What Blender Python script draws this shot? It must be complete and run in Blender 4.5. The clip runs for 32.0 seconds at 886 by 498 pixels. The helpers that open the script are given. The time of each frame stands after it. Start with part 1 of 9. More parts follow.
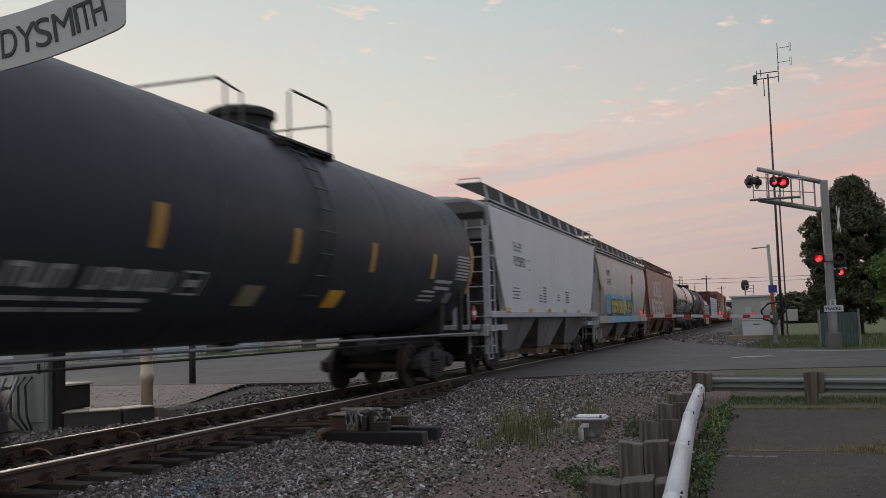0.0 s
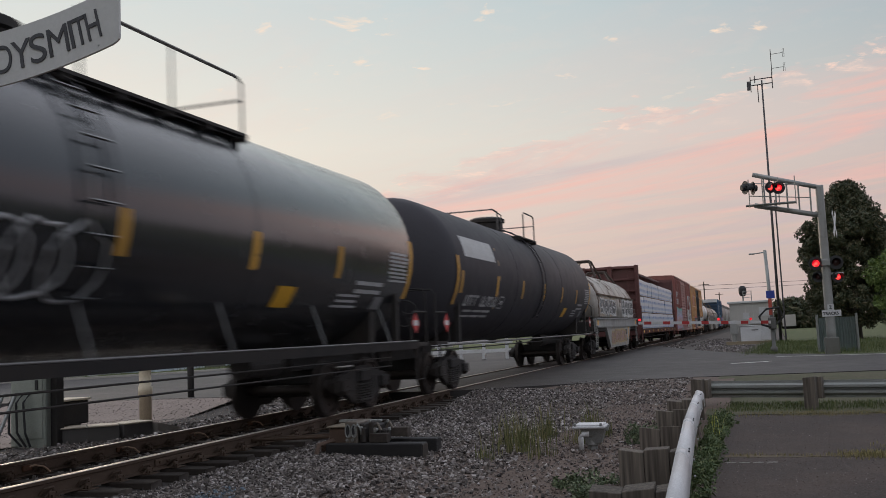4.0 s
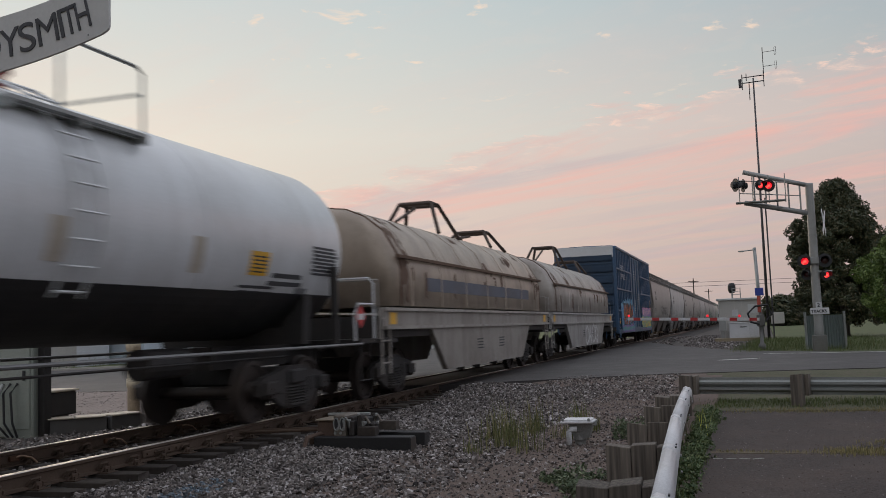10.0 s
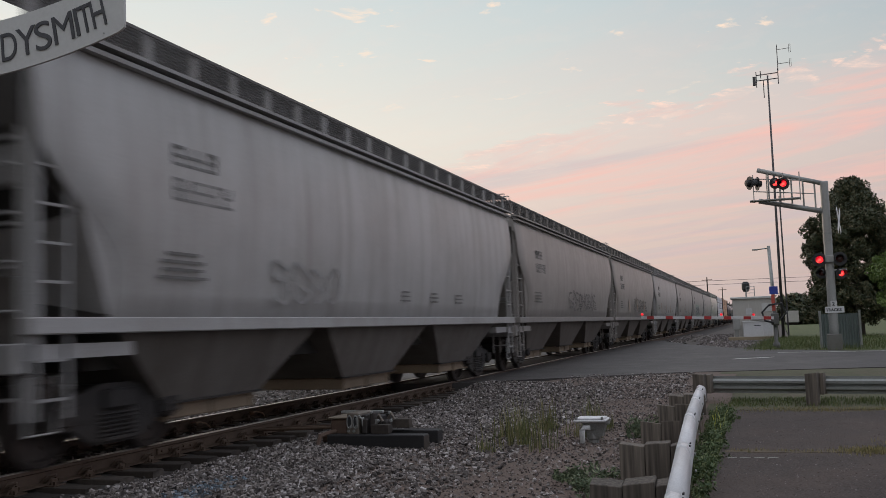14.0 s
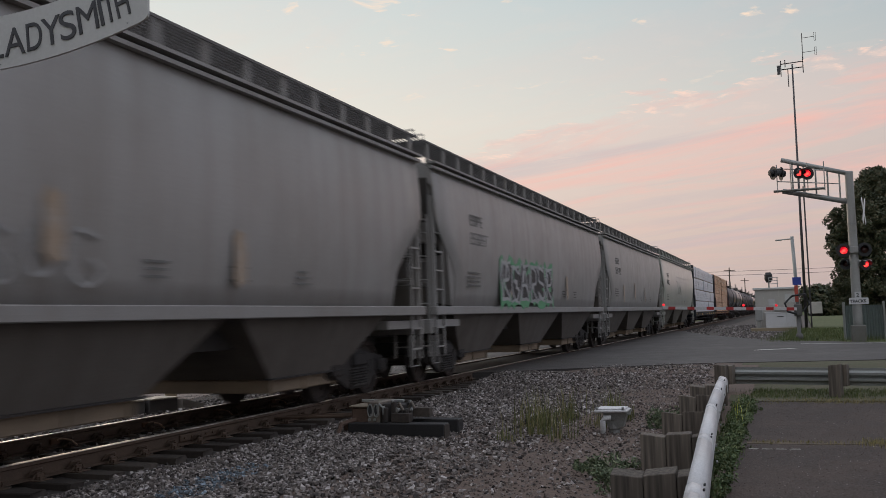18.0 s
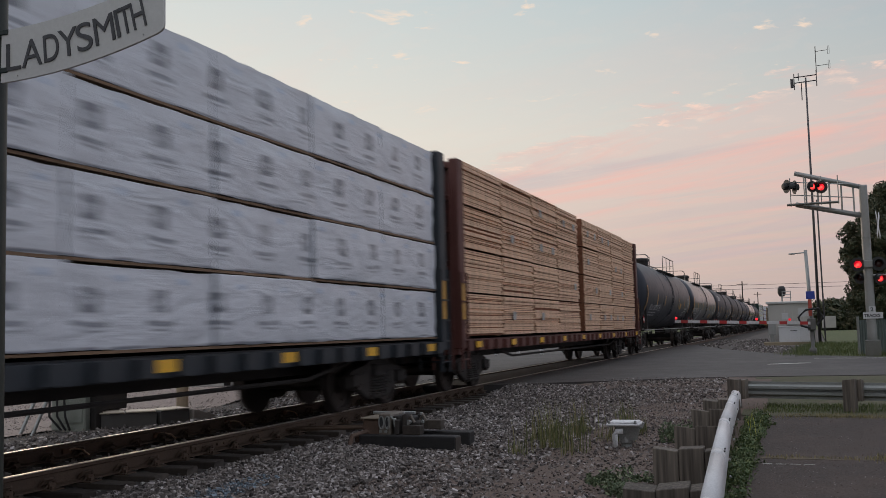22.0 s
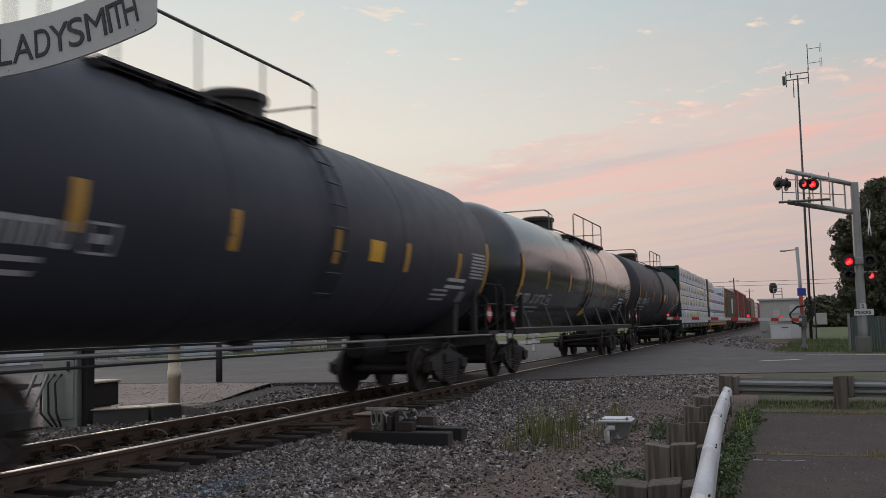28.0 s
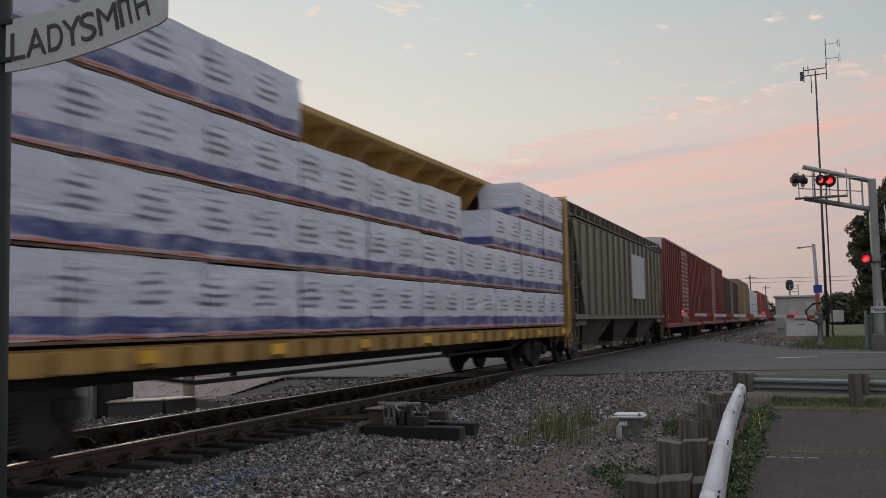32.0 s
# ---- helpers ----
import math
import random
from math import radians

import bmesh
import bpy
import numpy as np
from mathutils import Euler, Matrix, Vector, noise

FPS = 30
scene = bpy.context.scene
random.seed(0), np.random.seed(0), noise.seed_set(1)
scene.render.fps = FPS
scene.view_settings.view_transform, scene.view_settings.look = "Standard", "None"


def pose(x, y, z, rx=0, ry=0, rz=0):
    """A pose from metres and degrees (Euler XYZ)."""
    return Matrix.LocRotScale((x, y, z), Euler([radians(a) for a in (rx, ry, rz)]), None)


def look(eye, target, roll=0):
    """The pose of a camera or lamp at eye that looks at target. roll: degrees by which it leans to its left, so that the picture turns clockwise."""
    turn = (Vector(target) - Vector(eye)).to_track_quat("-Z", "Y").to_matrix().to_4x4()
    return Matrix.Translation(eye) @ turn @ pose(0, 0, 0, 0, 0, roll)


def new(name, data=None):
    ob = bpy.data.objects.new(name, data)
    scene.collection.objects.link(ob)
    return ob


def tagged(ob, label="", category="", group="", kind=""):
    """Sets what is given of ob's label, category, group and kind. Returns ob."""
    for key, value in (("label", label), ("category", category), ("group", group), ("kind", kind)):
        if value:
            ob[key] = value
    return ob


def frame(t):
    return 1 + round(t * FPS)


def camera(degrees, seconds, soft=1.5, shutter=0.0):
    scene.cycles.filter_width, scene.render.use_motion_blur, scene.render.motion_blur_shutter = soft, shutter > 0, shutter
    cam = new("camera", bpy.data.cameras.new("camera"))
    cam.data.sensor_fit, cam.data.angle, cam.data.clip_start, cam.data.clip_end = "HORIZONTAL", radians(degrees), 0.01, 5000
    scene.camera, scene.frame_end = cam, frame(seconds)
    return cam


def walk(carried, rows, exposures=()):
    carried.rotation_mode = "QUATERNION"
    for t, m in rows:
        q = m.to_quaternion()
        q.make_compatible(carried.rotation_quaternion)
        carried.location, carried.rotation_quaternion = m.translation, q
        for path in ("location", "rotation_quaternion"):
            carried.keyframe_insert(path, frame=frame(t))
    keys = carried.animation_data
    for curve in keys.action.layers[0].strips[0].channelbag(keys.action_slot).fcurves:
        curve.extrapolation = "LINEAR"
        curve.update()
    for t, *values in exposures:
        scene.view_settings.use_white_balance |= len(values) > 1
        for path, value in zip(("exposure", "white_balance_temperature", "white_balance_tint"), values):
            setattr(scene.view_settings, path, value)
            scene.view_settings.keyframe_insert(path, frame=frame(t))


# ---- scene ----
# A hand-held camera turns and sways a little on one spot beside the track; the track runs along +y.
TRACK_X = -7.74
EYE = (0.0, 0.0, 1.27)
SPEED = 19.35
PATH = [
    (0.0, 94.62, 1.77, 18.57, 0.000, 0.002), (0.5, 94.80, 1.95, 18.28, 0.009, -0.001), (1.0, 94.83, 1.99, 18.31, 0.001, 0.004),
    (1.5, 94.81, 2.11, 18.56, 0.010, -0.002), (2.0, 94.81, 2.18, 18.82, 0.001, 0.001), (2.5, 94.94, 2.38, 18.84, -0.005, 0.001),
    (3.0, 95.12, 2.54, 18.68, 0.004, 0.000), (3.5, 95.22, 2.66, 18.59, -0.003, 0.003), (5.5, 95.09, 1.93, 17.68, 0.008, -0.004),
    (6.0, 94.91, 1.88, 17.51, 0.002, -0.001), (6.5, 94.77, 1.86, 17.34, 0.003, -0.002), (7.0, 94.67, 1.91, 17.15, 0.007, -0.004),
    (7.5, 94.66, 1.94, 17.03, 0.010, -0.004), (8.0, 94.92, 2.05, 16.93, 0.009, -0.003), (8.5, 95.15, 2.08, 16.92, 0.002, 0.001),
    (9.0, 95.06, 2.19, 17.16, 0.012, -0.001), (9.5, 94.79, 2.17, 17.49, -0.002, 0.002), (10.0, 94.86, 2.06, 17.85, 0.006, 0.000),
    (10.5, 95.05, 2.07, 18.11, -0.002, 0.002), (11.0, 95.07, 2.13, 18.08, 0.000, 0.000), (11.5, 95.05, 2.25, 17.91, -0.001, 0.001),
    (12.0, 95.05, 2.28, 17.86, -0.001, 0.001), (12.5, 95.11, 2.30, 18.03, -0.008, 0.004), (13.0, 95.08, 2.20, 18.26, -0.006, 0.003),
    (13.5, 94.90, 2.13, 18.50, -0.001, -0.001), (14.0, 94.79, 1.99, 18.62, 0.000, -0.003), (14.5, 94.67, 1.87, 18.49, -0.001, -0.004),
    (16.5, 94.26, 2.00, 18.66, 0.002, -0.005), (17.0, 94.20, 1.95, 18.98, 0.004, -0.005), (17.5, 94.15, 1.75, 19.41, 0.002, -0.005),
    (18.0, 94.19, 1.71, 19.86, -0.004, -0.003), (18.5, 94.39, 1.81, 20.24, -0.004, -0.002), (19.0, 94.62, 1.97, 20.45, -0.008, -0.000),
    (19.5, 94.66, 2.03, 20.48, -0.006, -0.002), (20.0, 94.56, 2.14, 20.58, -0.010, 0.000), (20.5, 94.47, 2.17, 20.68, -0.006, -0.002),
    (21.0, 94.60, 2.02, 20.59, -0.011, 0.002), (21.5, 94.79, 1.79, 20.58, -0.011, -0.001), (22.0, 94.95, 1.39, 20.55, -0.010, -0.005),
    (22.5, 95.09, 1.03, 20.39, -0.012, -0.007), (23.0, 95.00, 0.83, 20.24, -0.012, -0.005), (23.5, 94.78, 0.80, 20.07, -0.011, -0.004),
    (24.0, 94.71, 0.87, 20.04, -0.016, 0.000), (24.5, 94.66, 0.95, 20.04, -0.015, -0.001), (25.0, 94.58, 1.02, 19.94, -0.018, 0.001),
    (25.5, 94.54, 1.12, 19.75, -0.015, -0.004), (27.5, 94.60, 1.09, 19.76, -0.014, -0.002), (28.0, 94.73, 1.35, 20.09, -0.010, -0.006),
    (28.5, 94.64, 1.53, 20.35, -0.010, -0.005), (29.0, 94.34, 1.71, 20.28, 0.002, -0.011), (29.5, 94.08, 1.67, 20.55, -0.002, -0.008),
    (30.0, 93.93, 1.42, 21.07, -0.001, -0.011), (30.5, 93.79, 1.04, 21.08, 0.003, -0.007), (31.0, 93.81, 0.85, 21.03, 0.015, -0.013),
    (31.5, 94.07, 0.78, 21.00, 0.011, -0.008), (32.0, 94.46, 1.03, 20.98, 0.021, -0.011),
]
cam = camera(50.4, 32.0, soft=0.65, shutter=0.34)
walk(cam, [(t, pose(EYE[0] + dx, EYE[1], EYE[2] + dz, p, r, y)) for t, p, r, y, dx, dz in PATH],
     [(0.0, -0.12), (2.0, 0.04), (3.0, 0.08), (5.5, -0.2), (7.0, 0.0), (8.0, 0.1), (10.0, -0.1), (11.0, -0.18), (13.0, 0.08), (17.0, 0.0), (20.0, 0.0), (21.0, -0.1), (24.0, 0.05), (25.0, -0.03), (30.0, -0.03), (32.0, -0.1)])

# ---- world and light: dusk after sunset, pale blue above, peach low down, pink cloud streaks ----
SUN_AZ, SUN_EL = radians(-48), radians(2.0)
world = bpy.data.worlds.new("dusk_sky")
scene.world = world
world.use_nodes = True
wt = world.node_tree
wt.nodes.clear()


def wn(kind, **kw):
    n = wt.nodes.new(kind)
    for k, v in kw.items():
        if k == "inp":
            for i, val in v.items():
                n.inputs[i].default_value = val
        elif k == "operation":
            n.operation = v
        elif k == "blend_type":
            n.blend_type = v
        elif k == "data_type":
            n.data_type = v
    return n


def ramp(node, stops):
    e = node.color_ramp.elements
    while len(e) < len(stops):
        e.new(0.5)
    for el, (p, c) in zip(e, stops):
        el.position = p
        el.color = (*c, 1) if len(c) == 3 else c


wout = wn("ShaderNodeOutputWorld")
wbg = wn("ShaderNodeBackground", inp={1: 1.1})
wt.links.new(wbg.outputs[0], wout.inputs[0])
sky = wn("ShaderNodeTexSky")
sky.sky_type = "NISHITA"
sky.sun_disc = False
sky.sun_elevation = SUN_EL
sky.sun_rotation = SUN_AZ
sky.altitude = 300
sky.dust_density = 2.5
tc = wn("ShaderNodeTexCoord")
sep = wn("ShaderNodeSeparateXYZ")
wt.links.new(tc.outputs["Generated"], sep.inputs[0])
haze = wn("ShaderNodeValToRGB")
ramp(haze, [(0.0, (0.36, 0.32, 0.32)), (0.03, (0.40, 0.345, 0.34)), (0.10, (0.51, 0.435, 0.41)), (0.20, (0.55, 0.54, 0.52)),
            (0.34, (0.40, 0.49, 0.54)), (0.45, (0.60, 0.66, 0.73)), (0.65, (0.82, 0.86, 0.97))])
wt.links.new(sep.outputs[2], haze.inputs[0])
skymul = wn("ShaderNodeMixRGB", blend_type="MULTIPLY", inp={0: 1.0, 2: (0.12, 0.12, 0.12, 1)})
wt.links.new(sky.outputs[0], skymul.inputs[1])
base = wn("ShaderNodeMixRGB", inp={0: 0.9})
wt.links.new(skymul.outputs[0], base.inputs[1])
wt.links.new(haze.outputs[0], base.inputs[2])
# the sky away from the sunset is cool and grey-blue down to the horizon
ea = wn("ShaderNodeVectorMath", operation="DOT_PRODUCT")
ea.inputs[1].default_value = (0.98, 0.20, 0.0)
wt.links.new(tc.outputs["Generated"], ea.inputs[0])
ear = wn("ShaderNodeValToRGB")
ramp(ear, [(0.36, (0, 0, 0)), (0.80, (0.9, 0.9, 0.9))])
wt.links.new(ea.outputs["Value"], ear.inputs[0])
east = wn("ShaderNodeMixRGB", inp={2: (0.43, 0.48, 0.585, 1)})
wt.links.new(ear.outputs[0], east.inputs[0])
wt.links.new(base.outputs[0], east.inputs[1])
# warm glow of the sunset side
gl = wn("ShaderNodeVectorMath", operation="DOT_PRODUCT")
gl.inputs[1].default_value = (math.sin(SUN_AZ), math.cos(SUN_AZ), 0.05)
wt.links.new(tc.outputs["Generated"], gl.inputs[0])
glr = wn("ShaderNodeValToRGB")
ramp(glr, [(0.55, (0, 0, 0)), (1.0, (0.26, 0.23, 0.17))])
wt.links.new(gl.outputs["Value"], glr.inputs[0])
glow = wn("ShaderNodeMixRGB", blend_type="ADD", inp={0: 1.0})
wt.links.new(east.outputs[0], glow.inputs[1])
wt.links.new(glr.outputs[0], glow.inputs[2])
# high cloud streaks on a flat sheet above
addz = wn("ShaderNodeMath", operation="ADD", inp={1: 0.08})
wt.links.new(sep.outputs[2], addz.inputs[0])
mz = wn("ShaderNodeMath", operation="MAXIMUM", inp={1: 0.03})
wt.links.new(addz.outputs[0], mz.inputs[0])
dx = wn("ShaderNodeMath", operation="DIVIDE")
dy = wn("ShaderNodeMath", operation="DIVIDE")
for d, i in ((dx, 0), (dy, 1)):
    wt.links.new(sep.outputs[i], d.inputs[0])
    wt.links.new(mz.outputs[0], d.inputs[1])
comb = wn("ShaderNodeCombineXYZ")
wt.links.new(dx.outputs[0], comb.inputs[0])
wt.links.new(dy.outputs[0], comb.inputs[1])
mp = wn("ShaderNodeMapping")
mp.vector_type = "TEXTURE"
mp.inputs["Rotation"].default_value = (0, 0, radians(-26.6))
mp.inputs["Scale"].default_value = (2.2, 0.62, 1)
mp.inputs["Location"].default_value = (1.3, 0.35, 0)
wt.links.new(comb.outputs[0], mp.inputs[0])
cn = wn("ShaderNodeTexNoise", inp={"Scale": 1.5, "Detail": 9.0, "Roughness": 0.62, "Distortion": 0.6})
wt.links.new(mp.outputs[0], cn.inputs[0])
cr = wn("ShaderNodeValToRGB")
ramp(cr, [(0.46, (0, 0, 0)), (0.64, (0.9, 0.9, 0.9))])
wt.links.new(cn.outputs[0], cr.inputs[0])
low = wn("ShaderNodeValToRGB")
ramp(low, [(0.03, (0.05, 0.05, 0.05)), (0.09, (0.35, 0.35, 0.35)), (0.16, (0.9, 0.9, 0.9)), (0.24, (0.9, 0.9, 0.9)), (0.40, (0.16, 0.16, 0.16)), (1.0, (0.1, 0.1, 0.1))])
wt.links.new(sep.outputs[2], low.inputs[0])
cf = wn("ShaderNodeMixRGB", blend_type="MULTIPLY", inp={0: 1.0})
wt.links.new(cr.outputs[0], cf.inputs[1])
wt.links.new(low.outputs[0], cf.inputs[2])
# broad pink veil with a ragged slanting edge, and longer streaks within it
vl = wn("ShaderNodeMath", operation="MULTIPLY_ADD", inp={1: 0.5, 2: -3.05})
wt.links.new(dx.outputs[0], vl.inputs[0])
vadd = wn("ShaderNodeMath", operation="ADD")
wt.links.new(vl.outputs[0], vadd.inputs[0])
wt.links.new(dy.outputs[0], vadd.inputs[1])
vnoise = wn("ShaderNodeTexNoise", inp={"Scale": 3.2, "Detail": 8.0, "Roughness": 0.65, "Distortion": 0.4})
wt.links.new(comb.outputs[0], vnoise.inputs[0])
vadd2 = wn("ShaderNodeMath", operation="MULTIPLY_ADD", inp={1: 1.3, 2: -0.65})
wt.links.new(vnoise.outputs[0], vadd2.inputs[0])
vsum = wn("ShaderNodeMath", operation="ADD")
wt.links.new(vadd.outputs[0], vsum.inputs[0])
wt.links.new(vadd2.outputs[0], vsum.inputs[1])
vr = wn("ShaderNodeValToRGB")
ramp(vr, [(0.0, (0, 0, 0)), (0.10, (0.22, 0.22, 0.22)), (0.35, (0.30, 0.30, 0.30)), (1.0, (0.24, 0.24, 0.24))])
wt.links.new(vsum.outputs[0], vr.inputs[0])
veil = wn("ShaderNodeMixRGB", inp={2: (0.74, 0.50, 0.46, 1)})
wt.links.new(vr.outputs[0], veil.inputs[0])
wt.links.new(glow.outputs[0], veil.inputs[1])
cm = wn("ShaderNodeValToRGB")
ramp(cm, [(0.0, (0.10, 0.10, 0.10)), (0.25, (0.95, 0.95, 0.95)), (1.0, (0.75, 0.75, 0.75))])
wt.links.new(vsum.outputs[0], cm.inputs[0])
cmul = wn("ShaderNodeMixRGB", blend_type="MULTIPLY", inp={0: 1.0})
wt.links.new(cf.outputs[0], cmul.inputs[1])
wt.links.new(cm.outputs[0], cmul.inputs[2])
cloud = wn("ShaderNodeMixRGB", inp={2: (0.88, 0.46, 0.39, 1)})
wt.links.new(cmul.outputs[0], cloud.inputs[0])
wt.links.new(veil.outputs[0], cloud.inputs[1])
# grey-violet undersides of the streaks
un = wn("ShaderNodeTexNoise", inp={"Scale": 1.25, "Detail": 6.0, "Roughness": 0.5, "Distortion": 1.2})
um = wn("ShaderNodeMapping")
um.inputs["Location"].default_value = (4.7, 2.2, 0)
wt.links.new(mp.outputs[0], um.inputs[0])
wt.links.new(um.outputs[0], un.inputs[0])
ur = wn("ShaderNodeValToRGB")
ramp(ur, [(0.45, (0, 0, 0)), (0.70, (0.42, 0.42, 0.42))])
wt.links.new(un.outputs[0], ur.inputs[0])
umask = wn("ShaderNodeValToRGB")
ramp(umask, [(0.12, (0, 0, 0)), (0.40, (1, 1, 1))])
wt.links.new(vsum.outputs[0], umask.inputs[0])
umul = wn("ShaderNodeMixRGB", blend_type="MULTIPLY", inp={0: 1.0})
wt.links.new(ur.outputs[0], umul.inputs[1])
wt.links.new(umask.outputs[0], umul.inputs[2])
shade = wn("ShaderNodeMixRGB", inp={2: (0.47, 0.42, 0.46, 1)})
wt.links.new(umul.outputs[0], shade.inputs[0])
wt.links.new(cloud.outputs[0], shade.inputs[1])
# small lit puffs
pn = wn("ShaderNodeTexNoise", inp={"Scale": 9.0, "Detail": 5.0, "Roughness": 0.6, "Distortion": 0.4})
wt.links.new(comb.outputs[0], pn.inputs[0])
pr = wn("ShaderNodeValToRGB")
ramp(pr, [(0.52, (0, 0, 0)), (0.64, (0.9, 0.9, 0.9))])
wt.links.new(pn.outputs[0], pr.inputs[0])
pm = wn("ShaderNodeValToRGB")
ramp(pm, [(0.0, (0.05, 0.05, 0.05)), (0.06, (0.9, 0.9, 0.9)), (0.17, (0.25, 0.25, 0.25)), (0.45, (0.03, 0.03, 0.03))])
wt.links.new(vsum.outputs[0], pm.inputs[0])
pmul = wn("ShaderNodeMixRGB", blend_type="MULTIPLY", inp={0: 1.0})
wt.links.new(pr.outputs[0], pmul.inputs[1])
wt.links.new(pm.outputs[0], pmul.inputs[2])
puff = wn("ShaderNodeMixRGB", inp={2: (0.95, 0.66, 0.54, 1)})
wt.links.new(pmul.outputs[0], puff.inputs[0])
wt.links.new(shade.outputs[0], puff.inputs[1])
# a few stray puffs in the clear part
sn = wn("ShaderNodeTexNoise", inp={"Scale": 6.0, "Detail": 5.0, "Roughness": 0.6, "Distortion": 0.4})
wt.links.new(comb.outputs[0], sn.inputs[0])
sr = wn("ShaderNodeValToRGB")
ramp(sr, [(0.63, (0, 0, 0)), (0.72, (0.8, 0.8, 0.8))])
wt.links.new(sn.outputs[0], sr.inputs[0])
sz = wn("ShaderNodeValToRGB")
ramp(sz, [(0.20, (0, 0, 0)), (0.27, (1, 1, 1))])
wt.links.new(sep.outputs[2], sz.inputs[0])
smul = wn("ShaderNodeMixRGB", blend_type="MULTIPLY", inp={0: 1.0})
wt.links.new(sr.outputs[0], smul.inputs[1])
wt.links.new(sz.outputs[0], smul.inputs[2])
stray = wn("ShaderNodeMixRGB", inp={2: (0.95, 0.72, 0.55, 1)})
wt.links.new(smul.outputs[0], stray.inputs[0])
wt.links.new(puff.outputs[0], stray.inputs[1])
wt.links.new(stray.outputs[0], wbg.inputs[0])

sun = new("sun", bpy.data.lights.new("sun", "SUN"))
sun.data.energy, sun.data.angle, sun.data.color = 0.5, radians(20), (1.0, 0.80, 0.62)
sun.matrix_world = look((math.sin(SUN_AZ) * 50, math.cos(SUN_AZ) * 50, 50 * math.tan(radians(7))), (0, 0, 0))

# ---- materials ----
MATS = {}


def nodemat(name):
    m = bpy.data.materials.new(name)
    m.use_nodes = True
    t = m.node_tree
    return m, t, t.nodes["Principled BSDF"]


def mat(name, color, rough=0.6, metal=0.0, dirt=(0.06, 0.045, 0.035), amount=0.35, scale=1.0, streak=0.0, bump=0.15, grain=60.0,
        spread=0.12, coat=0.0, fine=0.25, spec=0.5):
    """Painted, worn, stained surface: a large stain, a fine grain, optional running streaks and a fine relief."""
    if name in MATS:
        return MATS[name]
    m, t, b = nodemat(name)
    L = t.links.new
    tcn = t.nodes.new("ShaderNodeTexCoord")
    co = tcn.outputs["Object"]

    def noise_of(sc, det, stretch=None, ro=0.6):
        n = t.nodes.new("ShaderNodeTexNoise")
        n.inputs["Scale"].default_value = sc
        n.inputs["Detail"].default_value = det
        n.inputs["Roughness"].default_value = ro
        if stretch:
            mpn = t.nodes.new("ShaderNodeMapping")
            mpn.inputs["Scale"].default_value = stretch
            L(co, mpn.inputs[0])
            L(mpn.outputs[0], n.inputs[0])
        else:
            L(co, n.inputs[0])
        return n.outputs[0]

    def rampof(src, stops):
        r = t.nodes.new("ShaderNodeValToRGB")
        ramp(r, stops)
        L(src, r.inputs[0])
        return r.outputs[0]

    def mixc(fac, a, bb, mode="MIX"):
        x = t.nodes.new("ShaderNodeMixRGB")
        x.blend_type = mode
        for sock, v in ((0, fac), (1, a), (2, bb)):
            if isinstance(v, (tuple, list)):
                x.inputs[sock].default_value = (*v[:3], 1)
            elif isinstance(v, (int, float)):
                x.inputs[sock].default_value = v
            else:
                L(v, x.inputs[sock])
        return x.outputs[0]

    oi = t.nodes.new("ShaderNodeObjectInfo")
    hi = tuple(min(1, c * (1 + spread)) for c in color)
    lo = tuple(c * (1 - spread) for c in color)
    col = mixc(oi.outputs["Random"], lo, hi)
    g = rampof(noise_of(grain, 3), [(0.3, (1 - fine,) * 3), (0.7, (1 + fine * 0.4,) * 3)])
    col = mixc(1.0, col, g, "MULTIPLY")
    st = rampof(noise_of(0.55 * scale, 7, None, 0.65), [(0.45, (0, 0, 0)), (0.78, (amount,) * 3)])
    col = mixc(st, col, dirt)
    if streak:
        sk = rampof(noise_of(1.0, 5, (0.6, 3.2, 0.22), 0.6), [(0.46, (0, 0, 0)), (0.74, (streak,) * 3)])
        col = mixc(sk, col, dirt)
    L(col, b.inputs["Base Color"])
    rr = t.nodes.new("ShaderNodeMapRange")
    rr.inputs["To Min"].default_value = max(0.05, rough - 0.12)
    rr.inputs["To Max"].default_value = min(1.0, rough + 0.15)
    L(noise_of(3.0 * scale, 4), rr.inputs[0])
    L(rr.outputs[0], b.inputs["Roughness"])
    b.inputs["Metallic"].default_value = metal
    b.inputs["Specular IOR Level"].default_value = spec
    b.inputs["Coat Weight"].default_value = coat
    b.inputs["Coat Roughness"].default_value = 0.18
    if bump:
        bn = t.nodes.new("ShaderNodeBump")
        bn.inputs["Strength"].default_value = bump
        bn.inputs["Distance"].default_value = 0.01
        L(noise_of(grain * 0.6, 4), bn.inputs["Height"])
        L(bn.outputs[0], b.inputs["Normal"])
    MATS[name] = m
    return m


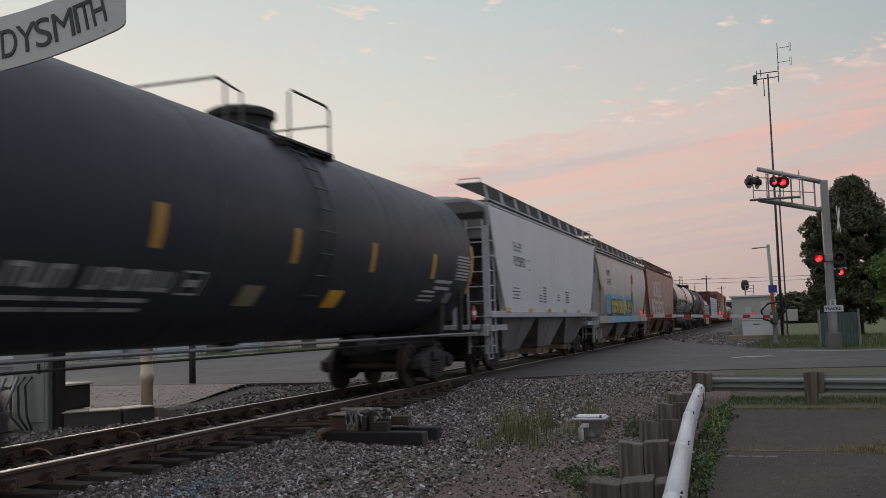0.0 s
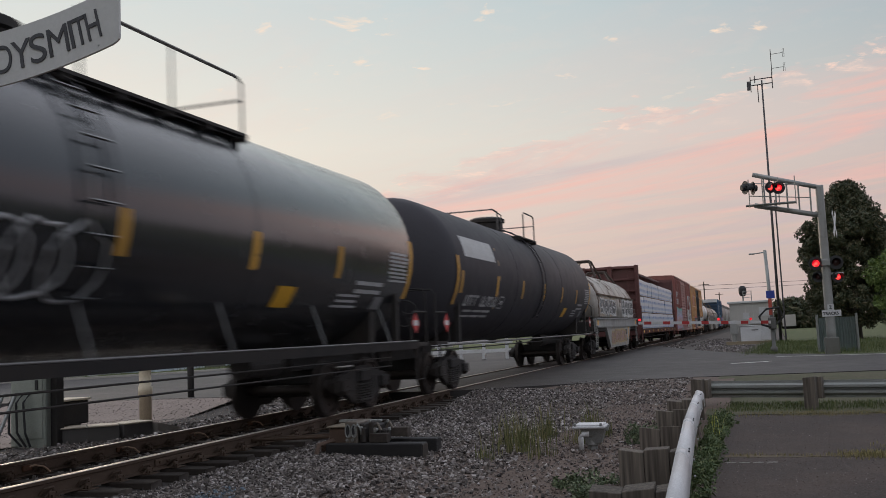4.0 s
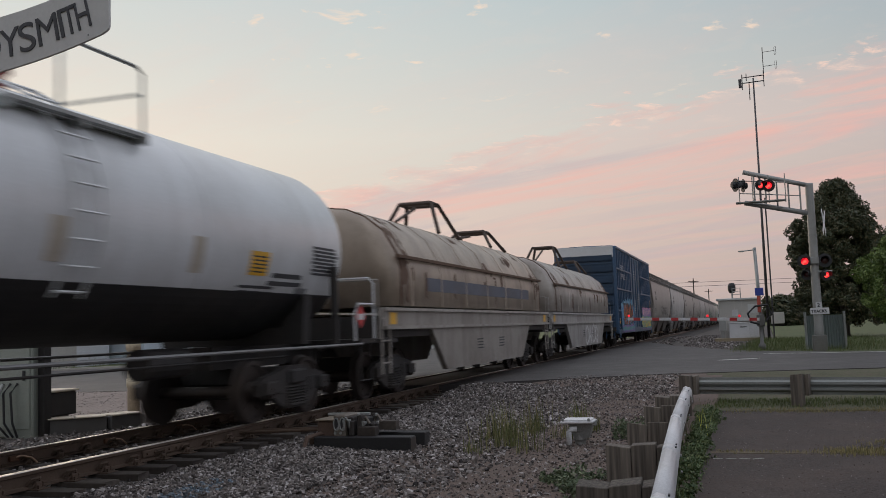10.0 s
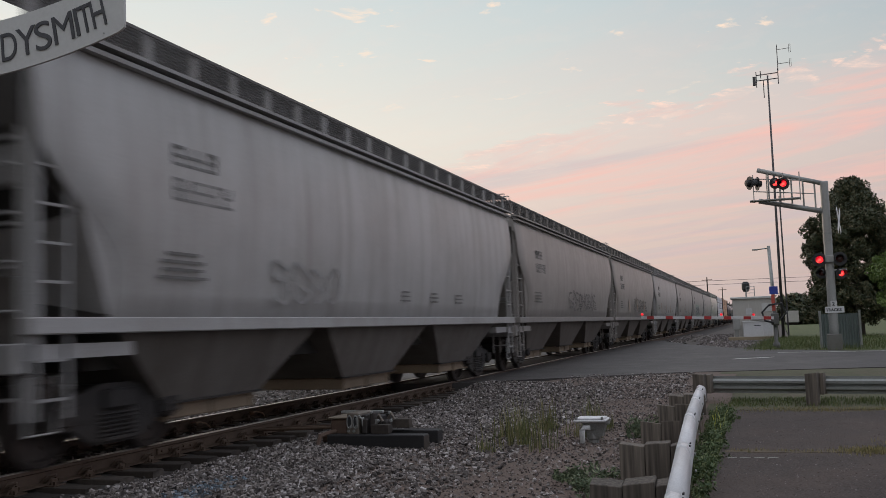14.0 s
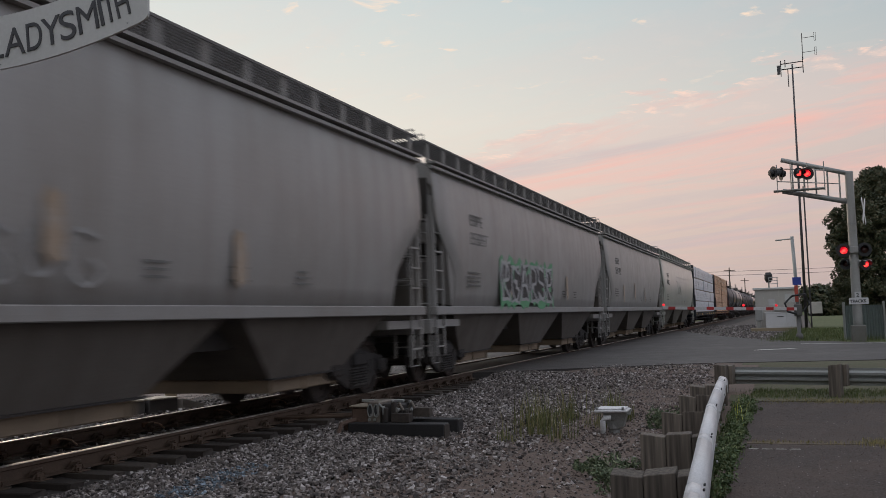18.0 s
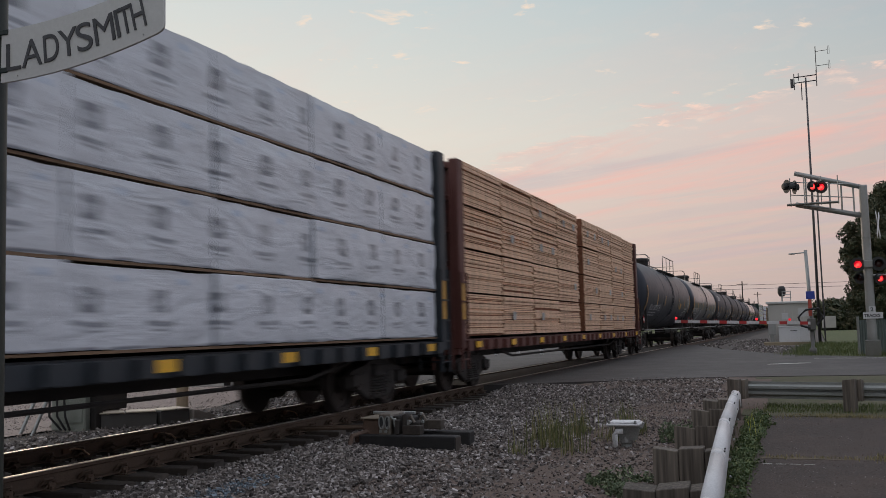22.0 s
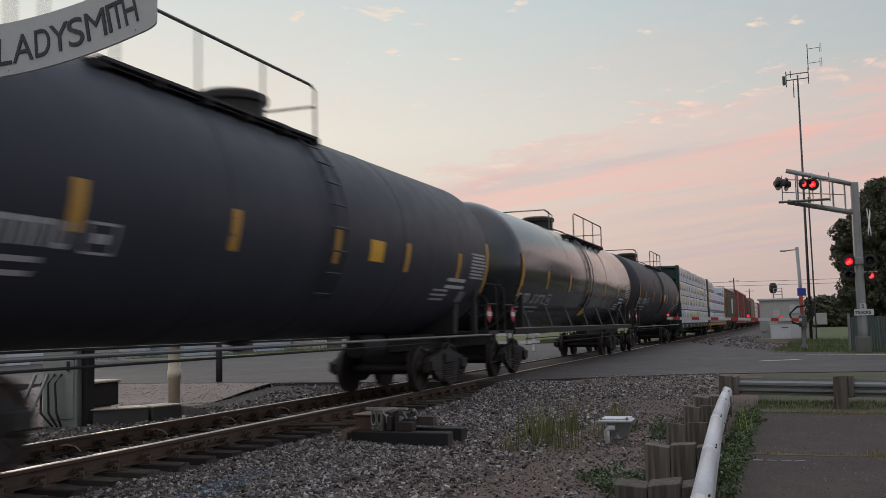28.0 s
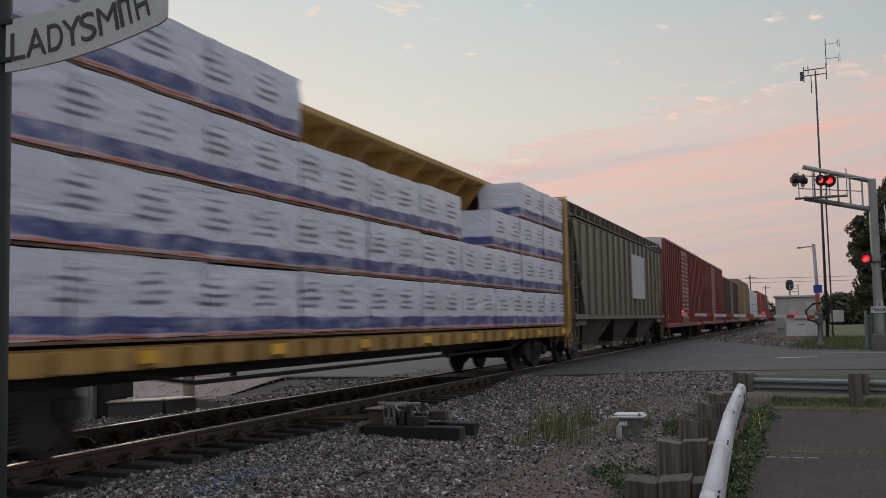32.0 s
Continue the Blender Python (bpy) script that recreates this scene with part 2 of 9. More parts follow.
def piecemat(name, colors, rough=0.8, grain=40.0, bump=0.3, island=False, stretch=None, deep=0.6):
    """Colour picked piece by piece from a range, with grain and relief."""
    if name in MATS:
        return MATS[name]
    m, t, b = nodemat(name)
    L = t.links.new
    if island:
        src = t.nodes.new("ShaderNodeNewGeometry").outputs["Random Per Island"]
    else:
        src = t.nodes.new("ShaderNodeObjectInfo").outputs["Random"]
    r = t.nodes.new("ShaderNodeValToRGB")
    ramp(r, [(i / max(1, len(colors) - 1), c) for i, c in enumerate(colors)])
    L(src, r.inputs[0])
    co = t.nodes.new("ShaderNodeTexCoord").outputs["Object"]
    n = t.nodes.new("ShaderNodeTexNoise")
    n.inputs["Scale"].default_value = grain
    n.inputs["Detail"].default_value = 5
    if stretch:
        sm = t.nodes.new("ShaderNodeMapping")
        sm.inputs["Scale"].default_value = stretch
        L(co, sm.inputs[0])
        L(sm.outputs[0], n.inputs[0])
    else:
        L(co, n.inputs[0])
    v = t.nodes.new("ShaderNodeValToRGB")
    ramp(v, [(0.25, (deep, deep, deep)), (0.75, (1.15, 1.15, 1.15))])
    L(n.outputs[0], v.inputs[0])
    x = t.nodes.new("ShaderNodeMixRGB")
    x.blend_type = "MULTIPLY"
    x.inputs[0].default_value = 1
    L(r.outputs[0], x.inputs[1])
    L(v.outputs[0], x.inputs[2])
    L(x.outputs[0], b.inputs["Base Color"])
    b.inputs["Roughness"].default_value = rough
    bn = t.nodes.new("ShaderNodeBump")
    bn.inputs["Strength"].default_value = bump
    bn.inputs["Distance"].default_value = 0.01
    L(n.outputs[0], bn.inputs["Height"])
    L(bn.outputs[0], b.inputs["Normal"])
    MATS[name] = m
    return m


M_STEEL = mat("dark_running_gear", (0.032, 0.029, 0.028), 0.7, 0.2, (0.06, 0.042, 0.03), 0.5, 2.0)
M_WHEEL = mat("wheel_steel", (0.045, 0.037, 0.033), 0.55, 0.5, (0.08, 0.05, 0.035), 0.5, 3.0)
M_RAIL = mat("rusty_rail", (0.10, 0.065, 0.045), 0.75, 0.3, (0.05, 0.035, 0.03), 0.4, 3.0)
M_HEAD = mat("polished_railhead", (0.60, 0.54, 0.49), 0.36, 1.0, (0.5, 0.4, 0.3), 0.1, 4.0, bump=0.02)
M_TIE = piecemat("creosoted_wood", [(0.030, 0.022, 0.018), (0.055, 0.042, 0.034), (0.085, 0.068, 0.056)], 0.85, 18.0)
M_ASPHALT = mat("worn_asphalt", (0.050, 0.0335, 0.0275), 0.92, 0, (0.076, 0.051, 0.038), 0.8, 1.4, bump=1.4, grain=46, fine=0.95)
M_ROAD = mat("road_asphalt", (0.043, 0.036, 0.034), 0.68, 0, (0.070, 0.061, 0.058), 0.9, 0.5, bump=0.4, grain=80, fine=0.3)
M_SOIL = mat("sandy_soil", (0.145, 0.100, 0.079), 0.95, 0, (0.078, 0.058, 0.047), 0.6, 2.5, bump=0.8, grain=25, fine=0.5)
M_BALLBED = mat("ballast_bed", (0.052, 0.044, 0.040), 0.95, 0, (0.07, 0.055, 0.05), 0.6, 3.0, bump=1.0, grain=22, fine=0.6)
M_GRAVEL = mat("gravel_yard", (0.25, 0.198, 0.175), 0.9, 0, (0.17, 0.135, 0.115), 0.6, 1.5, bump=0.8, grain=20, fine=0.5)
M_GRASSG = mat("lawn_ground", (0.075, 0.095, 0.026), 0.95, 0, (0.135, 0.125, 0.042), 0.7, 0.8, bump=0.9, grain=30, fine=0.5)
M_KERB = mat("kerb_concrete", (0.42, 0.39, 0.35), 0.9, 0, (0.25, 0.21, 0.17), 0.5, 2.0, bump=0.5)
M_STONE = piecemat("crushed_stone", [(0.026, 0.021, 0.020), (0.085, 0.070, 0.063), (0.145, 0.121, 0.108), (0.185, 0.164, 0.158), (0.275, 0.236, 0.212), (0.54, 0.50, 0.49)], 0.85, 30.0, island=True)
M_BLADE = piecemat("grass_blades", [(0.05, 0.08, 0.02), (0.09, 0.125, 0.03), (0.16, 0.155, 0.055)], 0.7, 10.0, 0.05, island=True)
M_DRYBLADE = piecemat("tall_weed_stems", [(0.06, 0.075, 0.025), (0.115, 0.13, 0.04), (0.19, 0.19, 0.07), (0.30, 0.25, 0.12)], 0.8, 10.0, 0.05, island=True)
M_STRAW = piecemat("straw_blades", [(0.12, 0.11, 0.04), (0.26, 0.22, 0.09), (0.38, 0.31, 0.15)], 0.8, 10.0, 0.05, island=True)
M_LEAF = piecemat("dark_leaves", [(0.025, 0.036, 0.016), (0.05, 0.066, 0.028), (0.085, 0.088, 0.042), (0.15, 0.12, 0.062)], 0.65, 6.0, 0.05, island=True)
M_LEAF2 = piecemat("bright_leaves", [(0.07, 0.12, 0.025), (0.125, 0.19, 0.04), (0.22, 0.29, 0.075)], 0.65, 6.0, 0.05, island=True)
M_BARK = mat("bark", (0.07, 0.055, 0.045), 0.9, 0, (0.03, 0.025, 0.02), 0.5, 4.0, bump=0.9, grain=20)
M_TIMBER = piecemat("weathered_post_wood", [(0.105, 0.088, 0.072), (0.145, 0.12, 0.098), (0.20, 0.168, 0.138)], 0.9, 26.0, 0.9, stretch=(1.0, 1.0, 0.05), deep=0.28)
M_GALV = mat("galvanised_steel", (0.33, 0.34, 0.33), 0.5, 0.6, (0.2, 0.17, 0.14), 0.3, 2.0)
M_ALU = mat("grey_signal_steel", (0.36, 0.36, 0.35), 0.5, 0.5, (0.16, 0.14, 0.12), 0.3, 1.5)
M_WHITEP = mat("white_rail_paint", (0.62, 0.615, 0.625), 0.45, 0, (0.3, 0.26, 0.22), 0.25, 2.0)
M_BLACKP = mat("signal_black", (0.02, 0.02, 0.022), 0.6, 0.0, (0.06, 0.06, 0.06), 0.2, 3.0)
def lensmat(name):
    """A lit lens: a hot patch and a deep red rest, each giving off light."""
    m, t, b = nodemat(name)
    co = t.nodes.new("ShaderNodeTexCoord")
    n = t.nodes.new("ShaderNodeTexNoise")
    n.inputs["Scale"].default_value = 5.0
    n.inputs["Detail"].default_value = 1.0
    t.links.new(co.outputs["Object"], n.inputs[0])
    r = t.nodes.new("ShaderNodeValToRGB")
    ramp(r, [(0.42, (0.42, 0.002, 0.014)), (0.56, (1.0, 0.03, 0.04)), (0.68, (1.0, 0.12, 0.09))])
    t.links.new(n.outputs[0], r.inputs[0])
    b.inputs["Base Color"].default_value = (0.3, 0.01, 0.01, 1)
    t.links.new(r.outputs[0], b.inputs["Emission Color"])
    b.inputs["Emission Strength"].default_value = 1.3
    return m


M_RED = lensmat("red_lens_lit")
M_REDOFF = mat("red_lens_dark", (0.05, 0.012, 0.012), 0.25)
M_LINE = mat("road_paint", (0.62, 0.62, 0.58), 0.7, 0, (0.2, 0.18, 0.16), 0.6, 4.0)
M_YELLOW = mat("reflector_yellow", (0.78, 0.42, 0.03), 0.45, 0, (0.3, 0.2, 0.05), 0.3, 3.0)
M_AMBER = mat("conspicuity_amber", (0.62, 0.33, 0.05), 0.5, 0, (0.2, 0.13, 0.05), 0.3, 3.0)
M_MARK = mat("stencil_white", (0.5, 0.5, 0.5), 0.6, 0, (0.25, 0.23, 0.2), 0.5, 4.0)
M_MARKD = mat("stencil_dark", (0.06, 0.06, 0.065), 0.7)
M_PLACARD = mat("placard_white", (0.75, 0.72, 0.72), 0.5)
M_PLACARDR = mat("placard_red", (0.55, 0.05, 0.05), 0.5)
M_CONC = mat("concrete", (0.32, 0.29, 0.26), 0.9, 0, (0.18, 0.15, 0.13), 0.5, 2.0, bump=0.5)


# ---- mesh helpers ----
def part(name, bm, material, parent=None, label=""):
    me = bpy.data.meshes.new(name)
    bm.to_mesh(me)
    bm.free()
    me.materials.append(material)
    return link(name, me, parent, label)


def link(name, me, parent=None, label="", m=None):
    ob = new(name, me)
    if parent is not None:
        ob.parent = parent
    if m is not None:
        ob.matrix_basis = m
    if label:
        ob["label"] = label
    return ob


def thing(name, m, label, category, group="", kind=""):
    ob = new(name)
    ob.empty_display_size = 0.2
    ob.matrix_basis = m
    return tagged(ob, label, category, group, kind)


def box(bm, x0, x1, y0, y1, z0, z1, bev=0.0):
    vs = [bm.verts.new((x, y, z)) for x in (x0, x1) for y in (y0, y1) for z in (z0, z1)]
    fs = [bm.faces.new([vs[i] for i in q]) for q in ((0, 1, 3, 2), (4, 6, 7, 5), (0, 4, 5, 1), (2, 3, 7, 6), (0, 2, 6, 4), (1, 5, 7, 3))]
    if bev:
        es = list({e for f in fs for e in f.edges})
        bmesh.ops.bevel(bm, geom=es, offset=bev, segments=1, affect="EDGES")


def prism(bm, pts, a0, a1, axis="y"):
    """Closed outline pts extruded from a0 to a1. axis y: pts are (x, z); x: (y, z); z: (x, y)."""
    def at(p, a):
        return {"y": (p[0], a, p[1]), "x": (a, p[0], p[1]), "z": (p[0], p[1], a)}[axis]
    lo = [bm.verts.new(at(p, a0)) for p in pts]
    hi = [bm.verts.new(at(p, a1)) for p in pts]
    n = len(pts)
    bm.faces.new(lo)
    bm.faces.new(list(reversed(hi)))
    for i in range(n):
        bm.faces.new((lo[i], hi[i], hi[(i + 1) % n], lo[(i + 1) % n]))


def tube(bm, pts, r, seg=8, caps=True):
    """A round bar along the points pts."""
    pts = [Vector(p) for p in pts]
    rings = []
    for i, p in enumerate(pts):
        d = (pts[min(i + 1, len(pts) - 1)] - pts[max(i - 1, 0)]).normalized()
        up = Vector((0, 0, 1)) if abs(d.z) < 0.9 else Vector((0, 1, 0))
        a = d.cross(up).normalized()
        b = a.cross(d).normalized()
        rr = r[i] if isinstance(r, (list, tuple)) else r
        rings.append([bm.verts.new(p + (a * math.cos(2 * math.pi * k / seg) + b * math.sin(2 * math.pi * k / seg)) * rr) for k in range(seg)])
    for r0, r1 in zip(rings, rings[1:]):
        for k in range(seg):
            bm.faces.new((r0[k], r0[(k + 1) % seg], r1[(k + 1) % seg], r1[k]))
    if caps:
        bm.faces.new(list(reversed(rings[0])))
        bm.faces.new(rings[-1])


def lathe(bm, prof, seg=24, axis="x", c=(0, 0, 0)):
    """prof: (along, radius) turned about the axis through c."""
    rings = []
    for a, r in prof:
        ring = []
        for k in range(seg):
            u, v = r * math.cos(2 * math.pi * k / seg), r * math.sin(2 * math.pi * k / seg)
            p = {"x": (a, u, v), "y": (u, a, v), "z": (u, v, a)}[axis]
            ring.append(bm.verts.new((p[0] + c[0], p[1] + c[1], p[2] + c[2])))
        rings.append(ring)
    for r0, r1 in zip(rings, rings[1:]):
        for k in range(seg):
            bm.faces.new((r0[k], r0[(k + 1) % seg], r1[(k + 1) % seg], r1[k]))
    bm.faces.new(list(reversed(rings[0])))
    bm.faces.new(rings[-1])


def fix(bm):
    bmesh.ops.recalc_face_normals(bm, faces=bm.faces)
    return bm


def smooth(bm):
    for f in bm.faces:
        f.smooth = True
    return bm


def B():
    return bmesh.new()


def boxpart(name, dims, material, parent, label="", bev=0.0):
    bm = B()
    box(bm, *dims, bev)
    return part(name, fix(bm), material, parent, label)


def text_mesh(words, size, depth=0.003, shear=0.0, bold=0.0):
    """Letters as a mesh, in the xy plane, starting at the origin."""
    cu = bpy.data.curves.new("letters", "FONT")
    cu.body, cu.size, cu.extrude, cu.shear, cu.offset = words, size, depth, shear, bold
    ob = bpy.data.objects.new("letters", cu)
    scene.collection.objects.link(ob)
    dg = bpy.context.evaluated_depsgraph_get()
    me = bpy.data.meshes.new_from_object(ob.evaluated_get(dg))
    bpy.data.objects.remove(ob)
    return me


# ---- ground, track, road ----
def numpy_mesh(name, verts, faces):
    me = bpy.data.meshes.new(name)
    me.from_pydata(verts, [], faces)
    me.update()
    return me


def sheet(name, pts, z0, z1, material, label, category, kind="structure"):
    bm = B()
    prism(bm, pts, z0, z1, "z")
    ob = part(name, fix(bm), material)
    return tagged(ob, label, category, kind=kind)


def grid_sheet(name, xs, ys, zf, material, label, category):
    vs = [(x, y, zf(x, y)) for y in ys for x in xs]
    n = len(xs)
    fs = [(j * n + i, j * n + i + 1, (j + 1) * n + i + 1, (j + 1) * n + i) for j in range(len(ys) - 1) for i in range(n - 1)]
    me = numpy_mesh(name, vs, fs)
    me.materials.append(material)
    for p in me.polygons:
        p.use_smooth = True
    return tagged(new(name, me), label, category, kind="structure")


def frange(a, b, s):
    return [a + (b - a) * i / max(1, round((b - a) / s)) for i in range(max(1, round((b - a) / s)) + 1)]


def bed_z(x, y):
    d = abs(x - TRACK_X)
    z = -0.225 if d < 0.8 else (-0.255 if d < 1.5 else (-0.255 - 0.06 * (d - 1.5) / 1.7 if d < 3.2 else -0.315))
    if d > 1.4:
        z += max(0.0, min(1.0, (y - 18.2) / 2.6)) * (0.20 if y < 40 else 0.0)
    return z + 0.025 * noise.noise(Vector((x * 1.3, y * 1.3, 0))) + 0.012 * noise.noise(Vector((x * 5, y * 5, 3)))


bm = B()
for r, z in ((2600, -0.50),):
    prism(bm, [(-r, -r), (r, -r), (r, r), (-r, r)], z - 0.5, z, "z")
ground = tagged(part("ground", fix(bm), M_GRASSG), "flat grassy ground reaching the horizon", "ground", kind="structure")
grid_sheet("ballast_bed", frange(-12.6, -4.4, 0.2), frange(-30, 26, 0.25), bed_z, M_BALLBED, "grey crushed stone bed under the railway track", "ballast")
grid_sheet("ballast_bed_far", frange(-11.5, -3.4, 0.5), frange(50, 330, 3.0), lambda x, y: bed_z(x, y) + 0.05, M_BALLBED,
           "grey crushed stone bed of the track beyond the road", "ballast")
grid_sheet("soil_strip", frange(-5.0, -0.62, 0.2), frange(-6, 25.5, 0.25),
           lambda x, y: -0.325 + 0.03 * noise.noise(Vector((x * 1.1, y * 1.1, 7))) + max(0, min(1, (y - 18.2) / 4.2)) * 0.265 - max(0, (-4.5 - x)) * 0.08, M_SOIL,
           "sandy reddish soil strip between ballast and parking lot", "soil")
grid_sheet("gravel_yard", frange(-19.0, -12.2, 0.5), frange(-30, 24, 0.5), lambda x, y: -0.30 + 0.03 * noise.noise(Vector((x, y, 1))) * (1 - max(0, min(1, (y - 18.2) / 2.3))) + max(0, min(1, (y - 18.2) / 2.3)) * 0.258, M_GRAVEL,
           "pale gravel yard behind the track", "gravel")
road = sheet("road", [(-40, 20.0), (-7, 21.2), (-2, 24.2), (4, 25.2), (60, 26), (60, 33), (12, 34.5), (3, 36.4), (-0.8, 41.4), (-3.4, 50), (-5.5, 59), (-6.2, 62.5), (-20, 63.5), (-24.6, 49.5), (-27.6, 40.5), (-32.0, 35.8), (-40, 33)],
             -0.45, -0.035, M_ROAD, "dark worn asphalt road crossing the track at a skew", "road")
M_OLDROAD = mat("pale_old_asphalt", (0.27, 0.255, 0.275), 0.6, 0, (0.11, 0.10, 0.10), 0.5, 0.4, bump=0.4, grain=60, fine=0.3)
back_road = sheet("back_road", [(-34, -40), (-18.4, -40), (-18.4, 20.6), (-34, 20.2)], -0.45, -0.27, M_OLDROAD, "grey asphalt street behind the railway line", "road")
far_verge = sheet("far_verge", [(-40, 33.02), (-32.0, 35.82), (-27.6, 40.52), (-24.6, 49.52), (-20, 63.52), (-20, 120), (-60, 120), (-60, 33.02)], -0.45, -0.02, M_GRASSG, "grassy strip in front of the sheds", "verge")
bm = B()
kerb_line = [(-40, 32.85), (-31.9, 35.65), (-27.45, 40.4), (-24.45, 49.45), (-19.9, 63.45)]
prism(bm, kerb_line + [(x - 0.28, y + 0.24) for x, y in reversed(kerb_line)], -0.3, 0.06, "z")
tagged(part("kerb", fix(bm), M_KERB), "pale worn concrete kerb along the far side of the street", "kerb", kind="structure")
M_VERGE = mat("patchy_verge", (0.075, 0.075, 0.032), 0.95, 0, (0.10, 0.072, 0.052), 0.9, 3.0, bump=0.9, grain=25, fine=0.5)
lot = sheet("parking_lot", [(-0.60, -9), (14, -9), (14, 17.2), (-0.55, 17.4)], -0.5, -0.33, M_ASPHALT, "cracked old asphalt parking lot beside the rail line", "pavement")
lawn = sheet("lawn", [(-0.7, 41.2), (3.2, 37.2), (12, 35.2), (70, 33.5), (70, 150), (3.2, 150), (1.7, 66), (0.9, 52)], -0.45, -0.09, M_GRASSG, "mown lawn beyond the road", "lawn")
M_APRON = mat("brown_gravel_apron", (0.095, 0.078, 0.07), 0.95, 0, (0.065, 0.058, 0.042), 0.8, 1.6, bump=0.9, grain=18, fine=0.5)
apron = sheet("gravel_apron", [(-0.74, 41.3), (0.86, 52), (1.66, 66), (3.16, 150), (3.16, 320), (-4.0, 320), (-4.6, 60), (-3.3, 50)], -0.45, -0.13, M_APRON, "brown gravelly apron round the signal house", "gravel")
verge = grid_sheet("grass_verge", frange(-1.0, 15.0, 0.4), frange(17.2, 26.0, 0.3), lambda x, y: -0.318 + max(0, min(1, (y - 18.9) / 4.8)) * 0.265 + 0.012 * noise.noise(Vector((x * 1.5, y * 1.5, 4))), M_VERGE,
                   "patchy grass verge rising from the parking lot to the road", "verge")

# rails: head, web, foot; polished top of the head as its own strip
RAIL = [(-0.075, -0.178), (0.075, -0.178), (0.075, -0.165), (0.012, -0.15), (0.010, -0.05), (0.036, -0.038), (0.036, -0.008), (0.026, -0.001), (-0.026, -0.001), (-0.036, -0.008), (-0.036, -0.038),
        (-0.010, -0.05), (-0.012, -0.15), (-0.075, -0.165)]
track = thing("railway_track", pose(TRACK_X, 0, 0), "single railway track with rusty rails on dark wooden ties", "track", kind="structure")
for sx in (0.755, -0.755):
    bm = B()
    prism(bm, [(x + sx, z) for x, z in RAIL], -700, 900)
    rail = part("rail", fix(bm), M_RAIL, track, "rusty steel rail with a bright worn head")
    bm = B()
    prism(bm, [(sx - 0.036, -0.006), (sx - 0.030, 0.002), (sx + 0.030, 0.002), (sx + 0.036, -0.006)], -700, 900)
    part("running_surface", fix(bm), M_HEAD, rail, "polished running surface")
rng = random.Random(4)
tie_me = []
for k in range(4):
    bm = B()
    box(bm, -1.32, 1.32, -0.11, 0.11, -0.36, -0.185, 0.012)
    for v in bm.verts:
        v.co.x += rng.uniform(-0.03, 0.03)
        v.co.z += rng.uniform(-0.008, 0.004)
    me = bpy.data.meshes.new("tie")
    fix(bm).to_mesh(me)
    bm.free()
    me.materials.append(M_TIE)
    tie_me.append(me)
bm = B()
for sx in (0.755, -0.755):
    box(bm, sx - 0.19, sx + 0.19, -0.09, 0.09, -0.188, -0.174, 0.004)
    for s in (-1, 1):
        tube(bm, [(sx + s * 0.085, -0.07, -0.175), (sx + s * 0.105, -0.03, -0.12), (sx + s * 0.085, 0.03, -0.10), (sx + s * 0.115, 0.06, -0.125), (sx + s * 0.10, 0.07, -0.16)], 0.011, 5)
        lo_, hi_ = sorted((sx + s * 0.075, sx + s * 0.125))
        box(bm, lo_, hi_, -0.045, 0.045, -0.18, -0.115, 0.008)
        tube(bm, [(sx + s * 0.03, -0.075, -0.145), (sx + s * 0.075, -0.06, -0.085), (sx + s * 0.12, 0.0, -0.075), (sx + s * 0.075, 0.06, -0.085), (sx + s * 0.03, 0.075, -0.145)], 0.017, 6)
        box(bm, sx + s * 0.16 - 0.012, sx + s * 0.16 + 0.012, -0.06, -0.036, -0.18, -0.14)
plate_me = bpy.data.meshes.new("tie_plate")
fix(bm).to_mesh(plate_me)
bm.free()
plate_me.materials.append(M_RAIL)
for i in range(130):
    y = -6 + i * 0.535
    if 21.2 < y < 62.5:
        continue
    m = pose(rng.uniform(-0.04, 0.04), y, rng.uniform(-0.006, 0.004), 0, 0, rng.uniform(-0.6, 0.6))
    link("tie", rng.choice(tie_me), track, "", m)
    if y < 24:
        link("tie_plate", plate_me, track, "rusty tie plates with rail clips", pose(0, y, 0))
# bond wires that loop over the foot of the far rail
M_PLUG = mat("bond_plug", (0.16, 0.075, 0.04), 0.7, 0.3, (0.05, 0.03, 0.02), 0.5, 6.0)
for y in (7.6, 9.35, 11.1, 12.85, 14.6):
    sx = -0.755
    bm = B()
    tube(bm, [(sx + 0.03, y - 0.02, -0.085), (sx + 0.07, y + 0.06, -0.07), (sx + 0.13, y + 0.15, -0.10), (sx + 0.16, y + 0.22, -0.17)], 0.013, 6)
    part("bond_wire", fix(bm), mat("bare_copper", (0.42, 0.28, 0.19), 0.45, 0.6), track, "looped bond wire")
    boxpart("bond_plug", (sx + 0.012, sx + 0.05, y - 0.10, y + 0.05, -0.125, -0.06), M_PLUG, track, "rusty bond plug on the rail web", 0.008)
# joint bars on the near rail
for y in (10.2, 17.4):
    bm = B()
    box(bm, 0.77, 0.792, y - 0.45, y + 0.45, -0.135, -0.055, 0.006)
    for k in range(6):
        lathe(bm, [(0.79, 0.016), (0.815, 0.016)], 6, "x", (0, y - 0.375 + k * 0.15, -0.095))
    part("joint_bar", fix(bm), M_RAIL, track, "bolted joint bar")


# crushed stone, one island per stone
M_YSTONE = piecemat("pale_yard_stone", [(0.20, 0.165, 0.145), (0.29, 0.24, 0.21), (0.38, 0.325, 0.295)], 0.85, 30.0, island=True)


